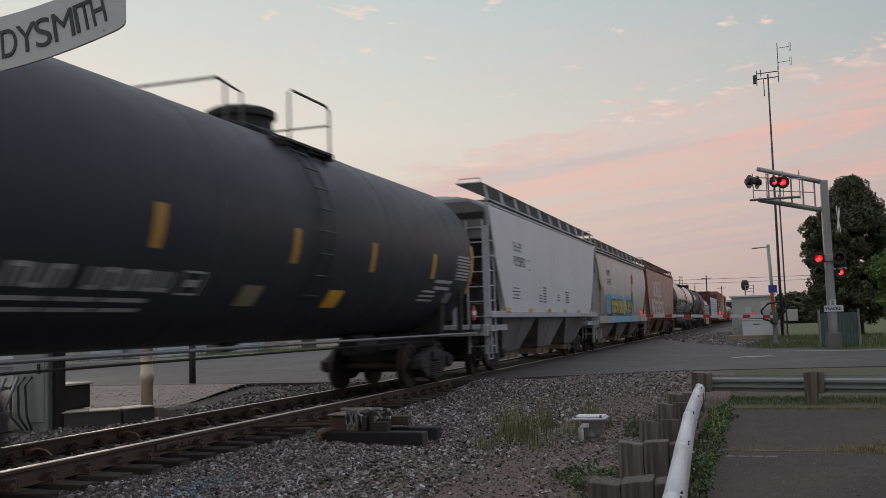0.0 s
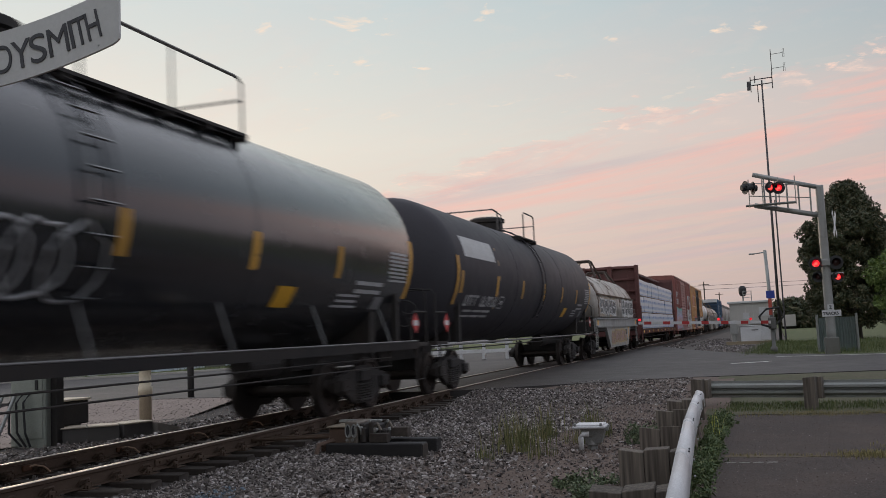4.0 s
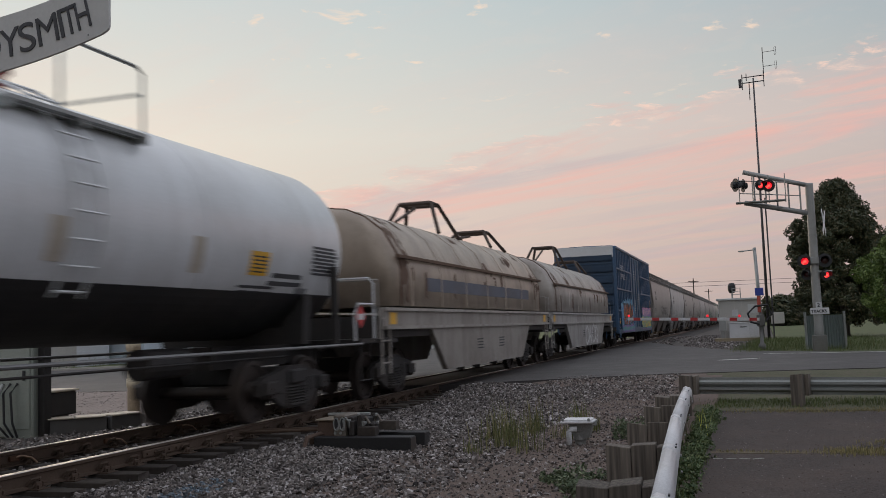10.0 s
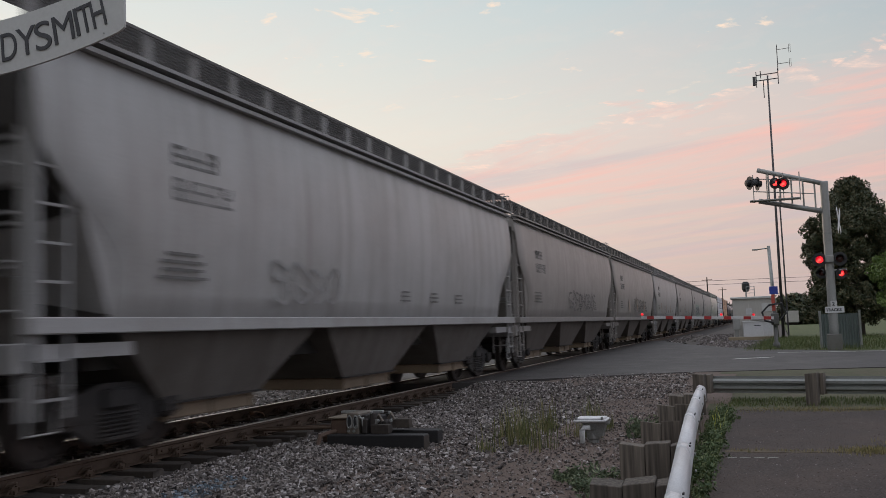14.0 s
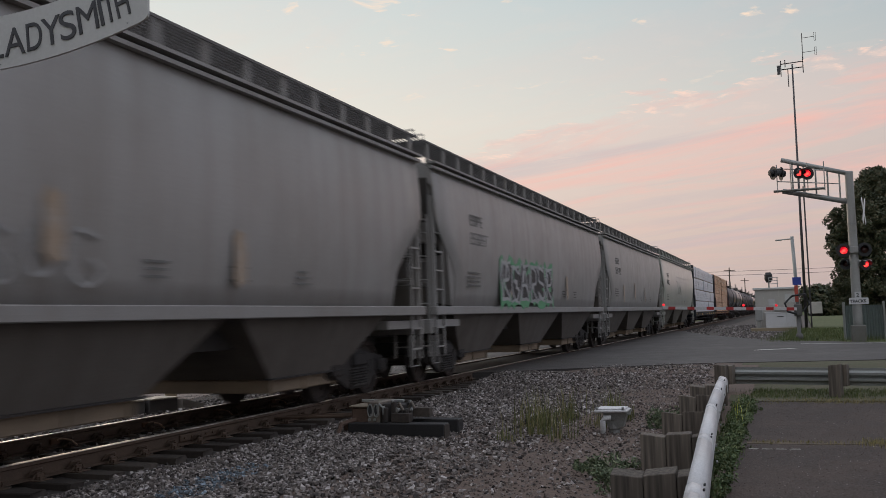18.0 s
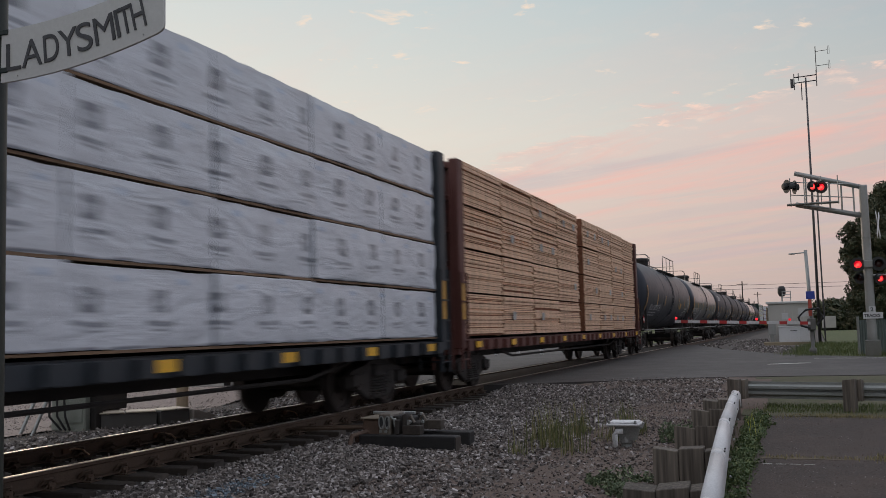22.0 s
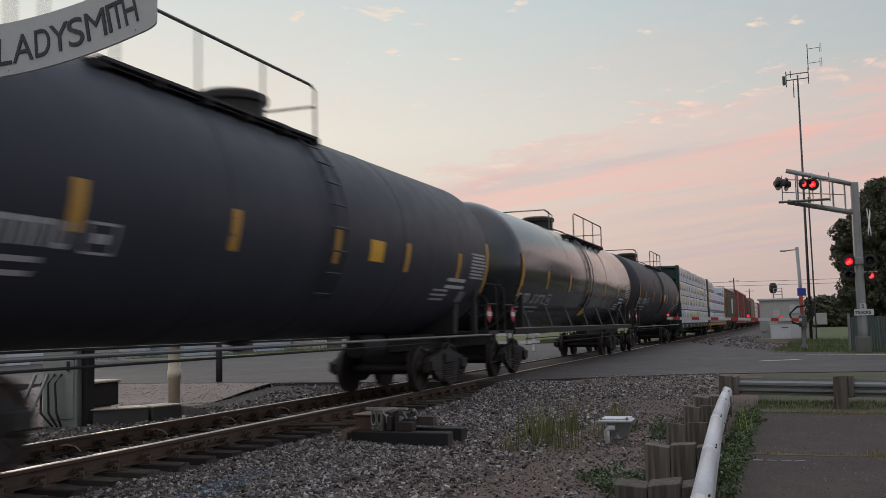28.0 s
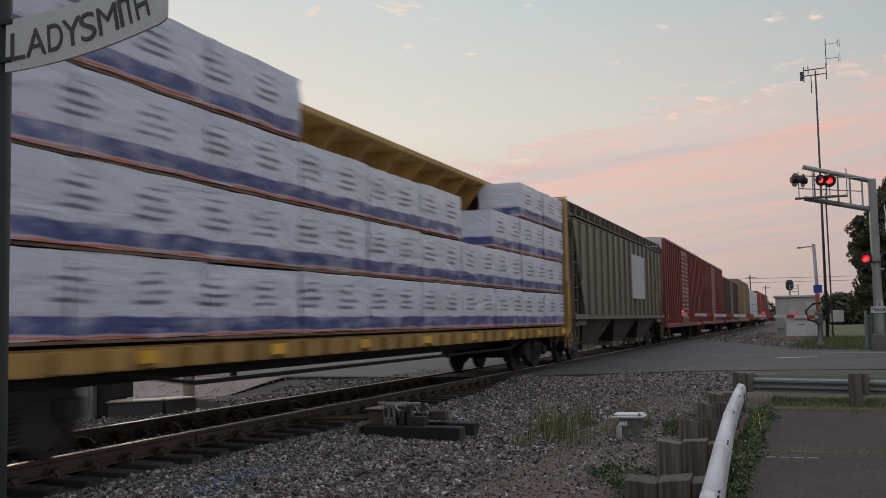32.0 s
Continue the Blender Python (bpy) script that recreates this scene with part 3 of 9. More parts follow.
def stones(name, regions, label, seed, material=M_STONE):
    g = np.random.default_rng(seed)
    base = np.array([(x, y, z) for x in (-0.7, 0.7) for y in (-0.7, 0.7) for z in (-0.6, 0.6)], float)
    tri = np.array([(0, 1, 3), (0, 3, 2), (4, 6, 7), (4, 7, 5), (0, 4, 5), (0, 5, 1), (2, 3, 7), (2, 7, 6), (0, 2, 6), (0, 6, 4), (1, 5, 7), (1, 7, 3)])
    allv, allf, off = [], [], 0
    for x0, x1, y0, y1, n, s0, s1, zf in regions:
        xs, ys = g.uniform(x0, x1, n), g.uniform(y0, y1, n)
        keep = np.array([not (-7.05 < x < -6.95 or -8.55 < x < -8.40) for x in xs])
        xs, ys = xs[keep], ys[keep]
        n = len(xs)
        sc = g.uniform(s0, s1, n)
        v = base[None] * g.uniform(0.6, 1.2, (n, 8, 1))
        v += g.normal(0, 0.17, (n, 8, 3))
        v *= (sc[:, None] * g.uniform(0.6, 1.2, (n, 3)))[:, None, :]
        a = g.uniform(0, 6.283, n)
        c, s = np.cos(a), np.sin(a)
        tilt = g.uniform(-0.7, 0.7, n)
        ct, st = np.cos(tilt), np.sin(tilt)
        y2 = v[:, :, 1] * ct[:, None] - v[:, :, 2] * st[:, None]
        z2 = v[:, :, 1] * st[:, None] + v[:, :, 2] * ct[:, None]
        x2 = v[:, :, 0]
        zz = np.array([zf(x, y) for x, y in zip(xs, ys)]) + sc * g.uniform(-0.15, 0.55, n)
        out = np.stack([x2 * c[:, None] - y2 * s[:, None] + xs[:, None], x2 * s[:, None] + y2 * c[:, None] + ys[:, None], z2 + zz[:, None]], 2)
        allv.append(out.reshape(-1, 3))
        allf.append((tri[None] + (np.arange(n) * 8)[:, None, None] + off).reshape(-1, 3))
        off += n * 8
    me = numpy_mesh(name, np.concatenate(allv).tolist(), np.concatenate(allf).tolist())
    me.materials.append(material)
    return tagged(new(name, me), label, "stones", kind="stuff")


def soil_z(x, y):
    return -0.325 + 0.03 * noise.noise(Vector((x * 1.1, y * 1.1, 7))) + max(0, min(1, (y - 18.2) / 4.2)) * 0.265


stones("ballast_stones", [(-6.38, -4.4, 4.5, 13.5, 23000, 0.011, 0.030, bed_z), (-6.38, -4.2, 13.5, 22, 12500, 0.013, 0.034, bed_z), (-6.9, -6.38, 4.5, 21, 1500, 0.013, 0.03, lambda x, y: bed_z(x, y) - 0.02), (-8.4, -7.05, 5, 21, 4500, 0.018, 0.04, bed_z),
                          (-4.6, -3.0, 5, 21.5, 9500, 0.011, 0.036, soil_z), (-3.0, -1.4, 7, 21.5, 2200, 0.008, 0.028, soil_z), (-11.5, -8.6, 8, 24, 5000, 0.02, 0.045, bed_z),
                          (-4.6, -1.6, 19, 24, 3500, 0.012, 0.03, soil_z)],
       "grey crushed ballast stones beside the rails", 3)
stones("yard_stones", [(-18.2, -11.5, 6, 20.9, 7000, 0.007, 0.02, lambda x, y: -0.297 + max(0, min(1, (y - 18.2) / 2.3)) * 0.258)], "scattered pale yard gravel", 5, M_YSTONE)
M_SOILSTONE = piecemat("reddish_soil_stone", [(0.05, 0.04, 0.036), (0.10, 0.075, 0.064), (0.15, 0.11, 0.094), (0.22, 0.18, 0.165), (0.34, 0.31, 0.30)], 0.9, 30.0, island=True)
M_BLUESTONE = piecemat("paint_splashed_stone", [(0.06, 0.06, 0.065), (0.10, 0.12, 0.14), (0.16, 0.21, 0.26), (0.32, 0.40, 0.47)], 0.85, 30.0, island=True)
stones("painted_stones", [(-5.55, -5.2, 7.4, 8.6, 190, 0.012, 0.026, lambda x, y: bed_z(x, y) + 0.012), (-5.62, -5.3, 7.9, 9.1, 130, 0.012, 0.026, lambda x, y: bed_z(x, y) + 0.012), (-5.45, -5.1, 7.0, 7.9, 80, 0.012, 0.026, lambda x, y: bed_z(x, y) + 0.012)],
       "ballast stones splashed with pale blue marking paint", 16, M_BLUESTONE)
stones("soil_pebbles", [(-4.6, -1.35, 5.5, 21, 15000, 0.004, 0.017, soil_z)], "small reddish pebbles on the soil strip", 15, M_SOILSTONE)
stones("lot_pebbles", [(-0.55, 4.5, 6, 17.2, 9000, 0.002, 0.008, lambda x, y: -0.33)], "small pebbles lying on the parking lot", 6, M_SOILSTONE)
stones("far_track_stones", [(-6.3, -3.6, 58, 90, 5000, 0.03, 0.07, lambda x, y: bed_z(x, y) + 0.05), (-3.4, 0.4, 46, 60, 2500, 0.015, 0.05, lambda x, y: -0.13), (-4.2, -1.9, 60, 85, 2200, 0.02, 0.06, lambda x, y: -0.13)], "ballast stones beyond the road", 7)

# road paint and the lot's cracks
bm = B()
prism(bm, [(-0.95, 31.2), (0.15, 31.9), (0.35, 32.3), (-0.8, 31.6)], -0.034, -0.030, "z")
tagged(part("road_marking", fix(bm), M_LINE), "worn white paint mark on the asphalt road", "road marking", kind="structure")
bm = B()
prism(bm, [(0.5, 36.0), (3.2, 35.5), (12, 33.6), (12, 33.75), (3.2, 35.65), (0.5, 36.12)], -0.034, -0.030, "z")
tagged(part("edge_line", fix(bm), M_LINE), "worn white edge line along the road", "road marking", kind="structure")
M_TAR = mat("tar_seam", (0.03, 0.027, 0.025), 0.9, bump=0.5)


def crack(name, pts, w, material, label):
    g = random.Random(len(pts) * 7)
    bm = B()
    side = []
    for i, (x, y) in enumerate(pts):
        j = g.uniform(0.5, 1.4) * w
        side.append(((x, y + j), (x, y - j)))
    poly = [s[0] for s in side] + [s[1] for s in reversed(side)]
    prism(bm, poly, -0.331, -0.326, "z")
    return tagged(part(name, fix(bm), material), label, "crack", kind="structure")


g = random.Random(9)
crack("pavement_crack", [(-0.5 + 0.2 * i, 11.95 + 0.03 * math.sin(i * 1.3) + g.uniform(-0.02, 0.02)) for i in range(30)], 0.075, mat("crack_soil", (0.11, 0.082, 0.05), 0.95, 0, (0.035, 0.027, 0.022), 0.8, 6.0, bump=0.6), "long soil-filled crack across the asphalt lot")
crack("pavement_crack", [(0.9 + 0.12 * i, 12.0 + 0.16 * i + g.uniform(-0.03, 0.03)) for i in range(14)], 0.02, M_TAR, "slanting crack across the asphalt lot")
bm = B()
for k in range(4):
    x = -0.47 + 0.15 * k
    y = 11.42 + 0.05 * k / 5 + g.uniform(-0.006, 0.006)
    prism(bm, [(x, y), (x + 0.115, y + g.uniform(0.004, 0.01)), (x + 0.11, y + g.uniform(0.012, 0.02)), (x + 0.01, y + g.uniform(0.009, 0.018))], -0.330, -0.325, "z")
tagged(part("lot_line", fix(bm), M_LINE), "remnant of a white parking line", "road marking", kind="structure")


# ---- grass and weeds ----
def blades(name, spots, material, label, seed, kind="stuff", cat="grass"):
    """spots: (x, y, z, height, spread, count)."""
    g = np.random.default_rng(seed)
    V, F = [], []
    for x, y, z, h, sp, n in spots:
        for _ in range(n):
            bx, by = x + g.normal(0, sp), y + g.normal(0, sp)
            hh = h * g.uniform(0.5, 1.15)
            a = g.uniform(0, 6.283)
            lean = g.uniform(0.05, 0.45) * hh
            w = (0.003 + 0.008 * g.uniform(0.3, 1) * min(1, hh * 3)) * (0.55 if hh > 0.22 else 1)
            dxx, dyy = math.cos(a), math.sin(a)
            i = len(V)
            V += [(bx - dyy * w, by + dxx * w, z - 0.02), (bx + dyy * w, by - dxx * w, z - 0.02),
                  (bx + dxx * lean * 0.35 + dyy * w * 0.8, by + dyy * lean * 0.35 - dxx * w * 0.8, z + hh * 0.6),
                  (bx + dxx * lean * 0.35 - dyy * w * 0.8, by + dyy * lean * 0.35 + dxx * w * 0.8, z + hh * 0.6),
                  (bx + dxx * lean, by + dyy * lean, z + hh)]
            F += [(i, i + 1, i + 2, i + 3), (i + 3, i + 2, i + 4)]
    me = numpy_mesh(name, V, F)
    me.materials.append(material)
    return tagged(new(name, me), label, cat, kind=kind)


g = random.Random(21)
blades("verge_grass", [(g.uniform(-0.7, 7.8), 17.55 + 1.7 * g.random() ** 0.7, -0.31, g.choice((0.03, 0.05, 0.08)), 0.12, 13) for _ in range(900)], M_BLADE, "short green grass under the guardrail", 1)
blades("lot_edge_weeds", [(-0.72 + g.uniform(-0.12, 0.10), 6.5 + 10 * g.random() ** 0.8, -0.33, g.choice((0.06, 0.10, 0.16)), 0.05, 6) for _ in range(110)], M_BLADE, "green weeds along the edge of the parking lot", 2)
blades("tall_weeds", [(x + g.gauss(0, 0.10), y + g.gauss(0, 0.16), -0.32, g.choice((0.15, 0.28, 0.4, 0.58)), 0.06, 9) for x, y in [(g.uniform(-3.75, -2.25), g.uniform(11.7, 14.9)) for _ in range(16)] for _ in range(6)], M_DRYBLADE, "tall thin yellow-green weeds on the soil strip", 3)
blades("far_grass", [(max(-0.5, 0.05 * (y - 48)) + 6.2 * g.random() ** 1.3, y, -0.09, g.choice((0.08, 0.14, 0.24)), 0.3, 16) for y in (g.uniform(38.2, 62) for _ in range(1000))], M_BLADE, "unmown green grass beyond the road", 5)
blades("crack_grass", [(0.9 + 0.12 * i + g.uniform(-0.1, 0.1), 12.0 + 0.12 * i * (i > 5), -0.33, 0.055, 0.15, 150) for i in range(24)], M_STRAW, "dry yellow grass growing in the lot's cracks", 6)
blades("crack_grass", [(-0.45 + 0.09 * i + g.uniform(-0.05, 0.05), 11.98 + g.uniform(-0.03, 0.05), -0.33, 0.04, 0.05, 14) for i in range(60)], M_STRAW, "short dry grass along the lot's long crack", 61)
blades("lot_edge_straw", [(g.uniform(-0.3, 7.5), 17.25 + g.gauss(0, 0.16), -0.33, 0.035, 0.14, 26) for _ in range(240)], M_STRAW, "short dry grass creeping over the edge of the lot", 62)
blades("yellow_flower_stalks", [(-0.66 + g.uniform(-0.05, 0.05), g.uniform(13.2, 15.2), -0.33, 0.4, 0.03, 1) for _ in range(7)], piecemat("yellow_bloom", [(0.4, 0.42, 0.05), (0.6, 0.6, 0.1)], 0.8, 10, 0.05, True),
       "weed stalks with small yellow blooms", 8, cat="weeds")

# ---- guardrails ----
WB = [(0, -0.156), (0.0, -0.11), (0.075, -0.075), (0.075, -0.03), (0.01, -0.008), (0.01, 0.008), (0.075, 0.03), (0.075, 0.075), (0, 0.11), (0.0, 0.156)]


def wbeam(bm, p0, p1, thick=0.006, flip=1):
    """A corrugated beam from p0 to p1; its waves bulge to the side given by flip."""
    p0, p1 = Vector(p0), Vector(p1)
    d = (p1 - p0).normalized()
    nrm = Vector((-d.y, d.x, 0)).normalized() * flip
    ring = []
    for p in (p0, p1):
        ring.append([bm.verts.new(p + nrm * a + Vector((0, 0, z))) for a, z in WB] + [bm.verts.new(p + nrm * (a - thick) + Vector((0, 0, z))) for a, z in reversed(WB)])
    n = len(ring[0])
    bm.faces.new(ring[0])
    bm.faces.new(list(reversed(ring[1])))
    for i in range(n):
        bm.faces.new((ring[0][i], ring[1][i], ring[1][(i + 1) % n], ring[0][(i + 1) % n]))


def timber(parent, x, y, z0, z1, w, d, rz=0, name="post"):
    bm = B()
    box(bm, -w / 2, w / 2, -d / 2, d / 2, z0, z1, 0.006)
    for v in bm.verts:
        if v.co.z > z1 - 0.1:
            v.co.z += 0.016 * math.sin(v.co.x * 14 + x * 7) + 0.012 * math.sin(y * 5 + v.co.y * 11)
    ob = part(name, fix(bm), M_TIMBER, parent)
    ob.matrix_basis = pose(x, y, 0, 0, 0, rz)
    return ob


guard = thing("guardrail", pose(0, 0, 0), "galvanised corrugated guardrail on weathered timber posts along the road", "guardrail")
gx = [(-1.17 + 1.96 * i, 18.52 - 0.53 * i) for i in range(6)]
for i, (x, y) in enumerate(gx):
    timber(guard, x, y, -0.6, 0.24, 0.20, 0.20, -15)
    timber(guard, x + 0.14, y + 0.17, -0.14, 0.22, 0.16, 0.20, -15, "spacer_block")
for (x0, y0), (x1, y1) in zip(gx, gx[1:]):
    bm = B()
    wbeam(bm, (x0 + 0.16, y0 + 0.30, 0.015), (x1 + 0.16, y1 + 0.30, 0.015), flip=-1)
    bm2 = part("rail_panel", fix(bm), M_GALV, guard, "corrugated galvanised rail panel")

wguard = thing("white_guardrail", pose(0, 0, 0), "white painted corrugated rail on timber posts along the lot edge", "guardrail")
WPTS = [(-1.09, 17.6, -0.075), (-1.03, 17.1, -0.05), (-1.03, 16.2, -0.05), (-0.97, 14.4, -0.045), (-0.87, 11.8, -0.03), (-0.73, 8.95, -0.03), (-0.60, 6.4, -0.04), (-0.45, 3.6, -0.05)]
for a, b in zip(WPTS, WPTS[1:]):
    bm = B()
    d = (Vector(b) - Vector(a)).normalized()
    nrm = Vector((d.y, -d.x, 0))
    prof = [(-0.05, 0.10), (-0.02, 0.15), (0.03, 0.165), (0.07, 0.14), (0.085, 0.09), (0.085, 0.03), (0.03, 0.008), (0.03, -0.008), (0.085, -0.03), (0.085, -0.12), (0.04, -0.156), (-0.02, -0.15), (-0.05, -0.10)]
    ends = [[bm.verts.new(Vector(p) + nrm * q + Vector((0, 0, z))) for q, z in prof] for p in (a, b)]
    bm.faces.new(ends[0])
    bm.faces.new(list(reversed(ends[1])))
    for i in range(len(prof)):
        bm.faces.new((ends[0][i], ends[1][i], ends[1][(i + 1) % len(prof)], ends[0][(i + 1) % len(prof)]))
    part("rail_panel", smooth(fix(bm)), M_WHITEP, wguard, "white painted corrugated panel")
for (x, y, z), (x2, y2, z2) in zip(WPTS[2:-1], WPTS[3:]):
    d = (Vector((x2, y2, z2)) - Vector((x, y, z))).normalized()
    nrm = Vector((d.y, -d.x, 0))
    bm = B()
    ends = [[bm.verts.new(Vector((x, y, z)) + d * off + nrm * q * 1.02 + Vector((0, 0, h * 1.012))) for q, h in prof] for off in (-0.16, 0.16)]
    bm.faces.new(ends[0])
    bm.faces.new(list(reversed(ends[1])))
    for i in range(len(prof)):
        bm.faces.new((ends[0][i], ends[1][i], ends[1][(i + 1) % len(prof)], ends[0][(i + 1) % len(prof)]))
    part("lap_joint", smooth(fix(bm)), M_WHITEP, wguard, "lapped joint of two panels")
    for q in (-0.09, 0.09):
        bm = B()
        c0 = Vector((x, y, z)) + d * q
        box(bm, c0.x + 0.045, c0.x + 0.058, c0.y - 0.022, c0.y + 0.022, c0.z + 0.155, c0.z + 0.168)
        part("slot", fix(bm), M_BLACKP, wguard, "dark bolt slot")
for x, y, z in WPTS[3:7]:
    for dz in (-0.075, 0.075):
        bm = B()
        lathe(bm, [(-0.004, 0.014), (0.008, 0.013), (0.012, 0.006)], 8, "x", (x + 0.085, y, z + dz))
        part("bolt", fix(bm), M_GALV, wguard, "galvanised bolt")
for i, (x, y, top) in enumerate([(-1.15, 16.5, 0.01), (-1.11, 14.3, 0.03), (-1.08, 12.0, 0.03), (-1.02, 9.75, 0.055), (-0.93, 7.5, 0.04), (-0.80, 5.2, 0.0)]):
    timber(wguard, x - 0.285, y - 0.02, -0.6, top - 0.015, 0.245, 0.2, 2)
    timber(wguard, x - 0.035, y, -0.6, top, 0.245, 0.2, 1)
    timber(wguard, x + 0.14, y + 0.02, -0.6, top - 0.02, 0.10, 0.2, 3, "spacer_block")

# ---- switch stand with head blocks beside the near rail ----
M_BLOCK = mat("tarred_timber", (0.012, 0.011, 0.012), 0.6, 0, (0.03, 0.026, 0.024), 0.4, 4.0, bump=0.5)
sw = thing("switch_machine", pose(-5.15, 12.25, 0), "rusty track switch mechanism bolted on two dark timbers", "switch machine")
for dy in (-0.34, 0.24):
    boxpart("head_block", (-0.55, 0.85, dy - 0.11, dy + 0.11, -0.42, -0.13), M_BLOCK, sw, "long dark creosoted timber", 0.012)
M_SWB = mat("rusty_casting", (0.105, 0.066, 0.048), 0.65, 0.15, (0.05, 0.034, 0.026), 0.6, 5.0, bump=0.5)
boxpart("gear_case", (-0.58, -0.30, -0.28, 0.20, -0.16, 0.07), M_SWB, sw, "rusty cast gear case", 0.03)
M_SWG = mat("worn_grey_casting", (0.21, 0.18, 0.15), 0.5, 0.3, (0.07, 0.05, 0.04), 0.6, 8.0, bump=0.4)
boxpart("front_plate", (-0.30, -0.12, -0.34, 0.16, -0.15, 0.15), M_SWG, sw, "worn grey front plate", 0.015)
boxpart("plate_rib", (-0.10, -0.03, -0.30, 0.10, -0.14, 0.12), M_STEEL, sw, "dark ribbed casting", 0.01)
for q in range(4):
    bm = B()
    lathe(bm, [(-0.02, 0.02), (0.0, 0.02), (0.005, 0.01)], 8, "y", (-0.27 + 0.04 * q, -0.34, -0.09 + 0.06 * (q % 2)))
    part("bolt", fix(bm), M_GALV, sw)
for x0, y0 in ((0.06, -0.22), (0.14, 0.02)):
    bm = B()
    tube(bm, [(x0, y0, -0.12), (x0 + 0.03, y0, 0.05), (x0 + 0.09, y0 - 0.04, 0.12), (x0 + 0.13, y0 - 0.02, 0.03)], 0.02, 8)
    part("crank_arm", fix(bm), M_SWG, sw, "bright worn crank arm")
for x0, y0, z0 in ((0.05, -0.34, -0.07), (0.20, 0.06, -0.03)):
    boxpart("wood_packer", (x0, x0 + 0.26, y0, y0 + 0.13, z0 - 0.06, z0 + 0.06), M_TIE, sw, "short wooden packer", 0.006)
boxpart("case_lid", (-0.60, -0.29, -0.31, 0.22, 0.07, 0.09), mat("tan_lid", (0.30, 0.25, 0.19), 0.5, 0.2), sw, "tan lid", 0.012)
bm = B()
tube(bm, [(-0.14, -0.34, -0.02), (-0.14, -0.37, 0.08), (-0.10, -0.37, 0.12), (-0.06, -0.37, 0.08), (-0.06, -0.34, -0.02)], 0.014, 8)
part("throw_lever", fix(bm), M_GALV, sw, "bent steel lever")
bm = B()
tube(bm, [(-0.5, -0.25, -0.10), (-0.62, -0.5, -0.14), (-0.64, -0.6, -0.32)], 0.035, 8)
part("conduit", fix(bm), M_SWB, sw, "bent cable conduit")
for x0, x1, y0, y1, z1 in ((0.0, 0.12, -0.15, 0.12, 0.10), (0.16, 0.24, -0.2, -0.06, 0.04)):
    boxpart("lock_bracket", (x0, x1, y0, y1, -0.13, z1), M_STEEL, sw, "cast lock bracket", 0.02)
for dy in (-0.2, 0.05):
    bm = B()
    tube(bm, [(-1.9, dy, -0.10), (-0.6, dy, -0.06)], 0.022, 8)
    part("throw_rod", fix(bm), M_RAIL, sw, "steel throw rod")
# oval slots and the raised rim on the front plate, lock hasps, tie bars and bright bolt heads
for xo in (-0.255, -0.165):
    bm = B()
    ring = [(xo + 0.030 * math.cos(a), 0.03 + 0.075 * math.sin(a)) for a in (2 * math.pi * k / 16 for k in range(16))]
    prism(bm, ring, -0.352, -0.338, "y")
    part("slot_cover", fix(bm), M_BLACKP, sw, "dark oval slot")
    bm = B()
    for k in range(16):
        a0, a1 = 2 * math.pi * k / 16, 2 * math.pi * (k + 1) / 16
        tube(bm, [(xo + 0.036 * math.cos(a0), -0.35, 0.03 + 0.084 * math.sin(a0)), (xo + 0.036 * math.cos(a1), -0.35, 0.03 + 0.084 * math.sin(a1))], 0.010, 5, False)
    part("slot_rim", fix(bm), M_GALV, sw, "worn bright slot rim")
boxpart("top_bar", (-0.62, 0.02, 0.17, 0.24, 0.10, 0.135), M_GALV, sw, "pale steel top bar", 0.006)
for x0, y0, z0, h in ((-0.06, -0.36, -0.13, 0.20), (0.03, -0.30, -0.13, 0.28), (0.10, 0.08, -0.13, 0.24), (0.20, -0.16, -0.13, 0.15)):
    boxpart("cast_lug", (x0, x0 + 0.065, y0, y0 + 0.10, z0, z0 + h), M_STEEL, sw, "dark cast lug", 0.012)
for x0, y0, z0 in ((0.02, -0.32, 0.165), (0.13, 0.06, 0.13), (0.24, -0.17, 0.045), (-0.09, -0.37, 0.085)):
    bm = B()
    lathe(bm, [(z0 - 0.03, 0.022), (z0, 0.022), (z0 + 0.008, 0.012)], 6, "z", (x0 + 0.03, y0 + 0.04, 0))
    part("bolt_head", fix(bm), M_GALV, sw, "bright bolt head")
boxpart("timber_end_face", (0.848, 0.856, -0.44, -0.24, -0.38, -0.15), M_TIE, sw, "weathered end of the timber", 0.002)
boxpart("case_foot", (-0.66, -0.10, -0.36, 0.24, -0.24, -0.15), M_SWB, sw, "rusty foot plate", 0.01)
bm = B()
lathe(bm, [(0.0, 0.035), (0.05, 0.035), (0.06, 0.02), (0.12, 0.02)], 12, "y", (0.10, -0.28, 0.03))
part("crank_shaft", fix(bm), M_GALV, sw, "round crank shaft")

# ---- white-capped ground pedestal ----
ped = thing("ground_pedestal", pose(-2.2, 12.65, -0.33), "low cast pedestal box with a white cap on the soil", "pedestal")
bm = B()
lathe(bm, [(-0.1, 0.07), (0.05, 0.07), (0.07, 0.09), (0.16, 0.09), (0.2, 0.12)], 12, "z")
part("stem", fix(bm), M_ALU, ped, "grey cast stem")
bm = B()
v = [bm.verts.new((x * a + 0.03, q * b, z)) for z, a, b in ((0.10, 0.10, 0.08), (0.29, 0.16, 0.12)) for x, q in ((-1, -1), (1, -1), (1, 1), (-1, 1))]
for f in ((0, 1, 2, 3), (7, 6, 5, 4), (0, 4, 5, 1), (1, 5, 6, 2), (2, 6, 7, 3), (3, 7, 4, 0)):
    bm.faces.new([v[i] for i in f])
part("housing", fix(bm), M_GALV, ped, "tapered cast housing")
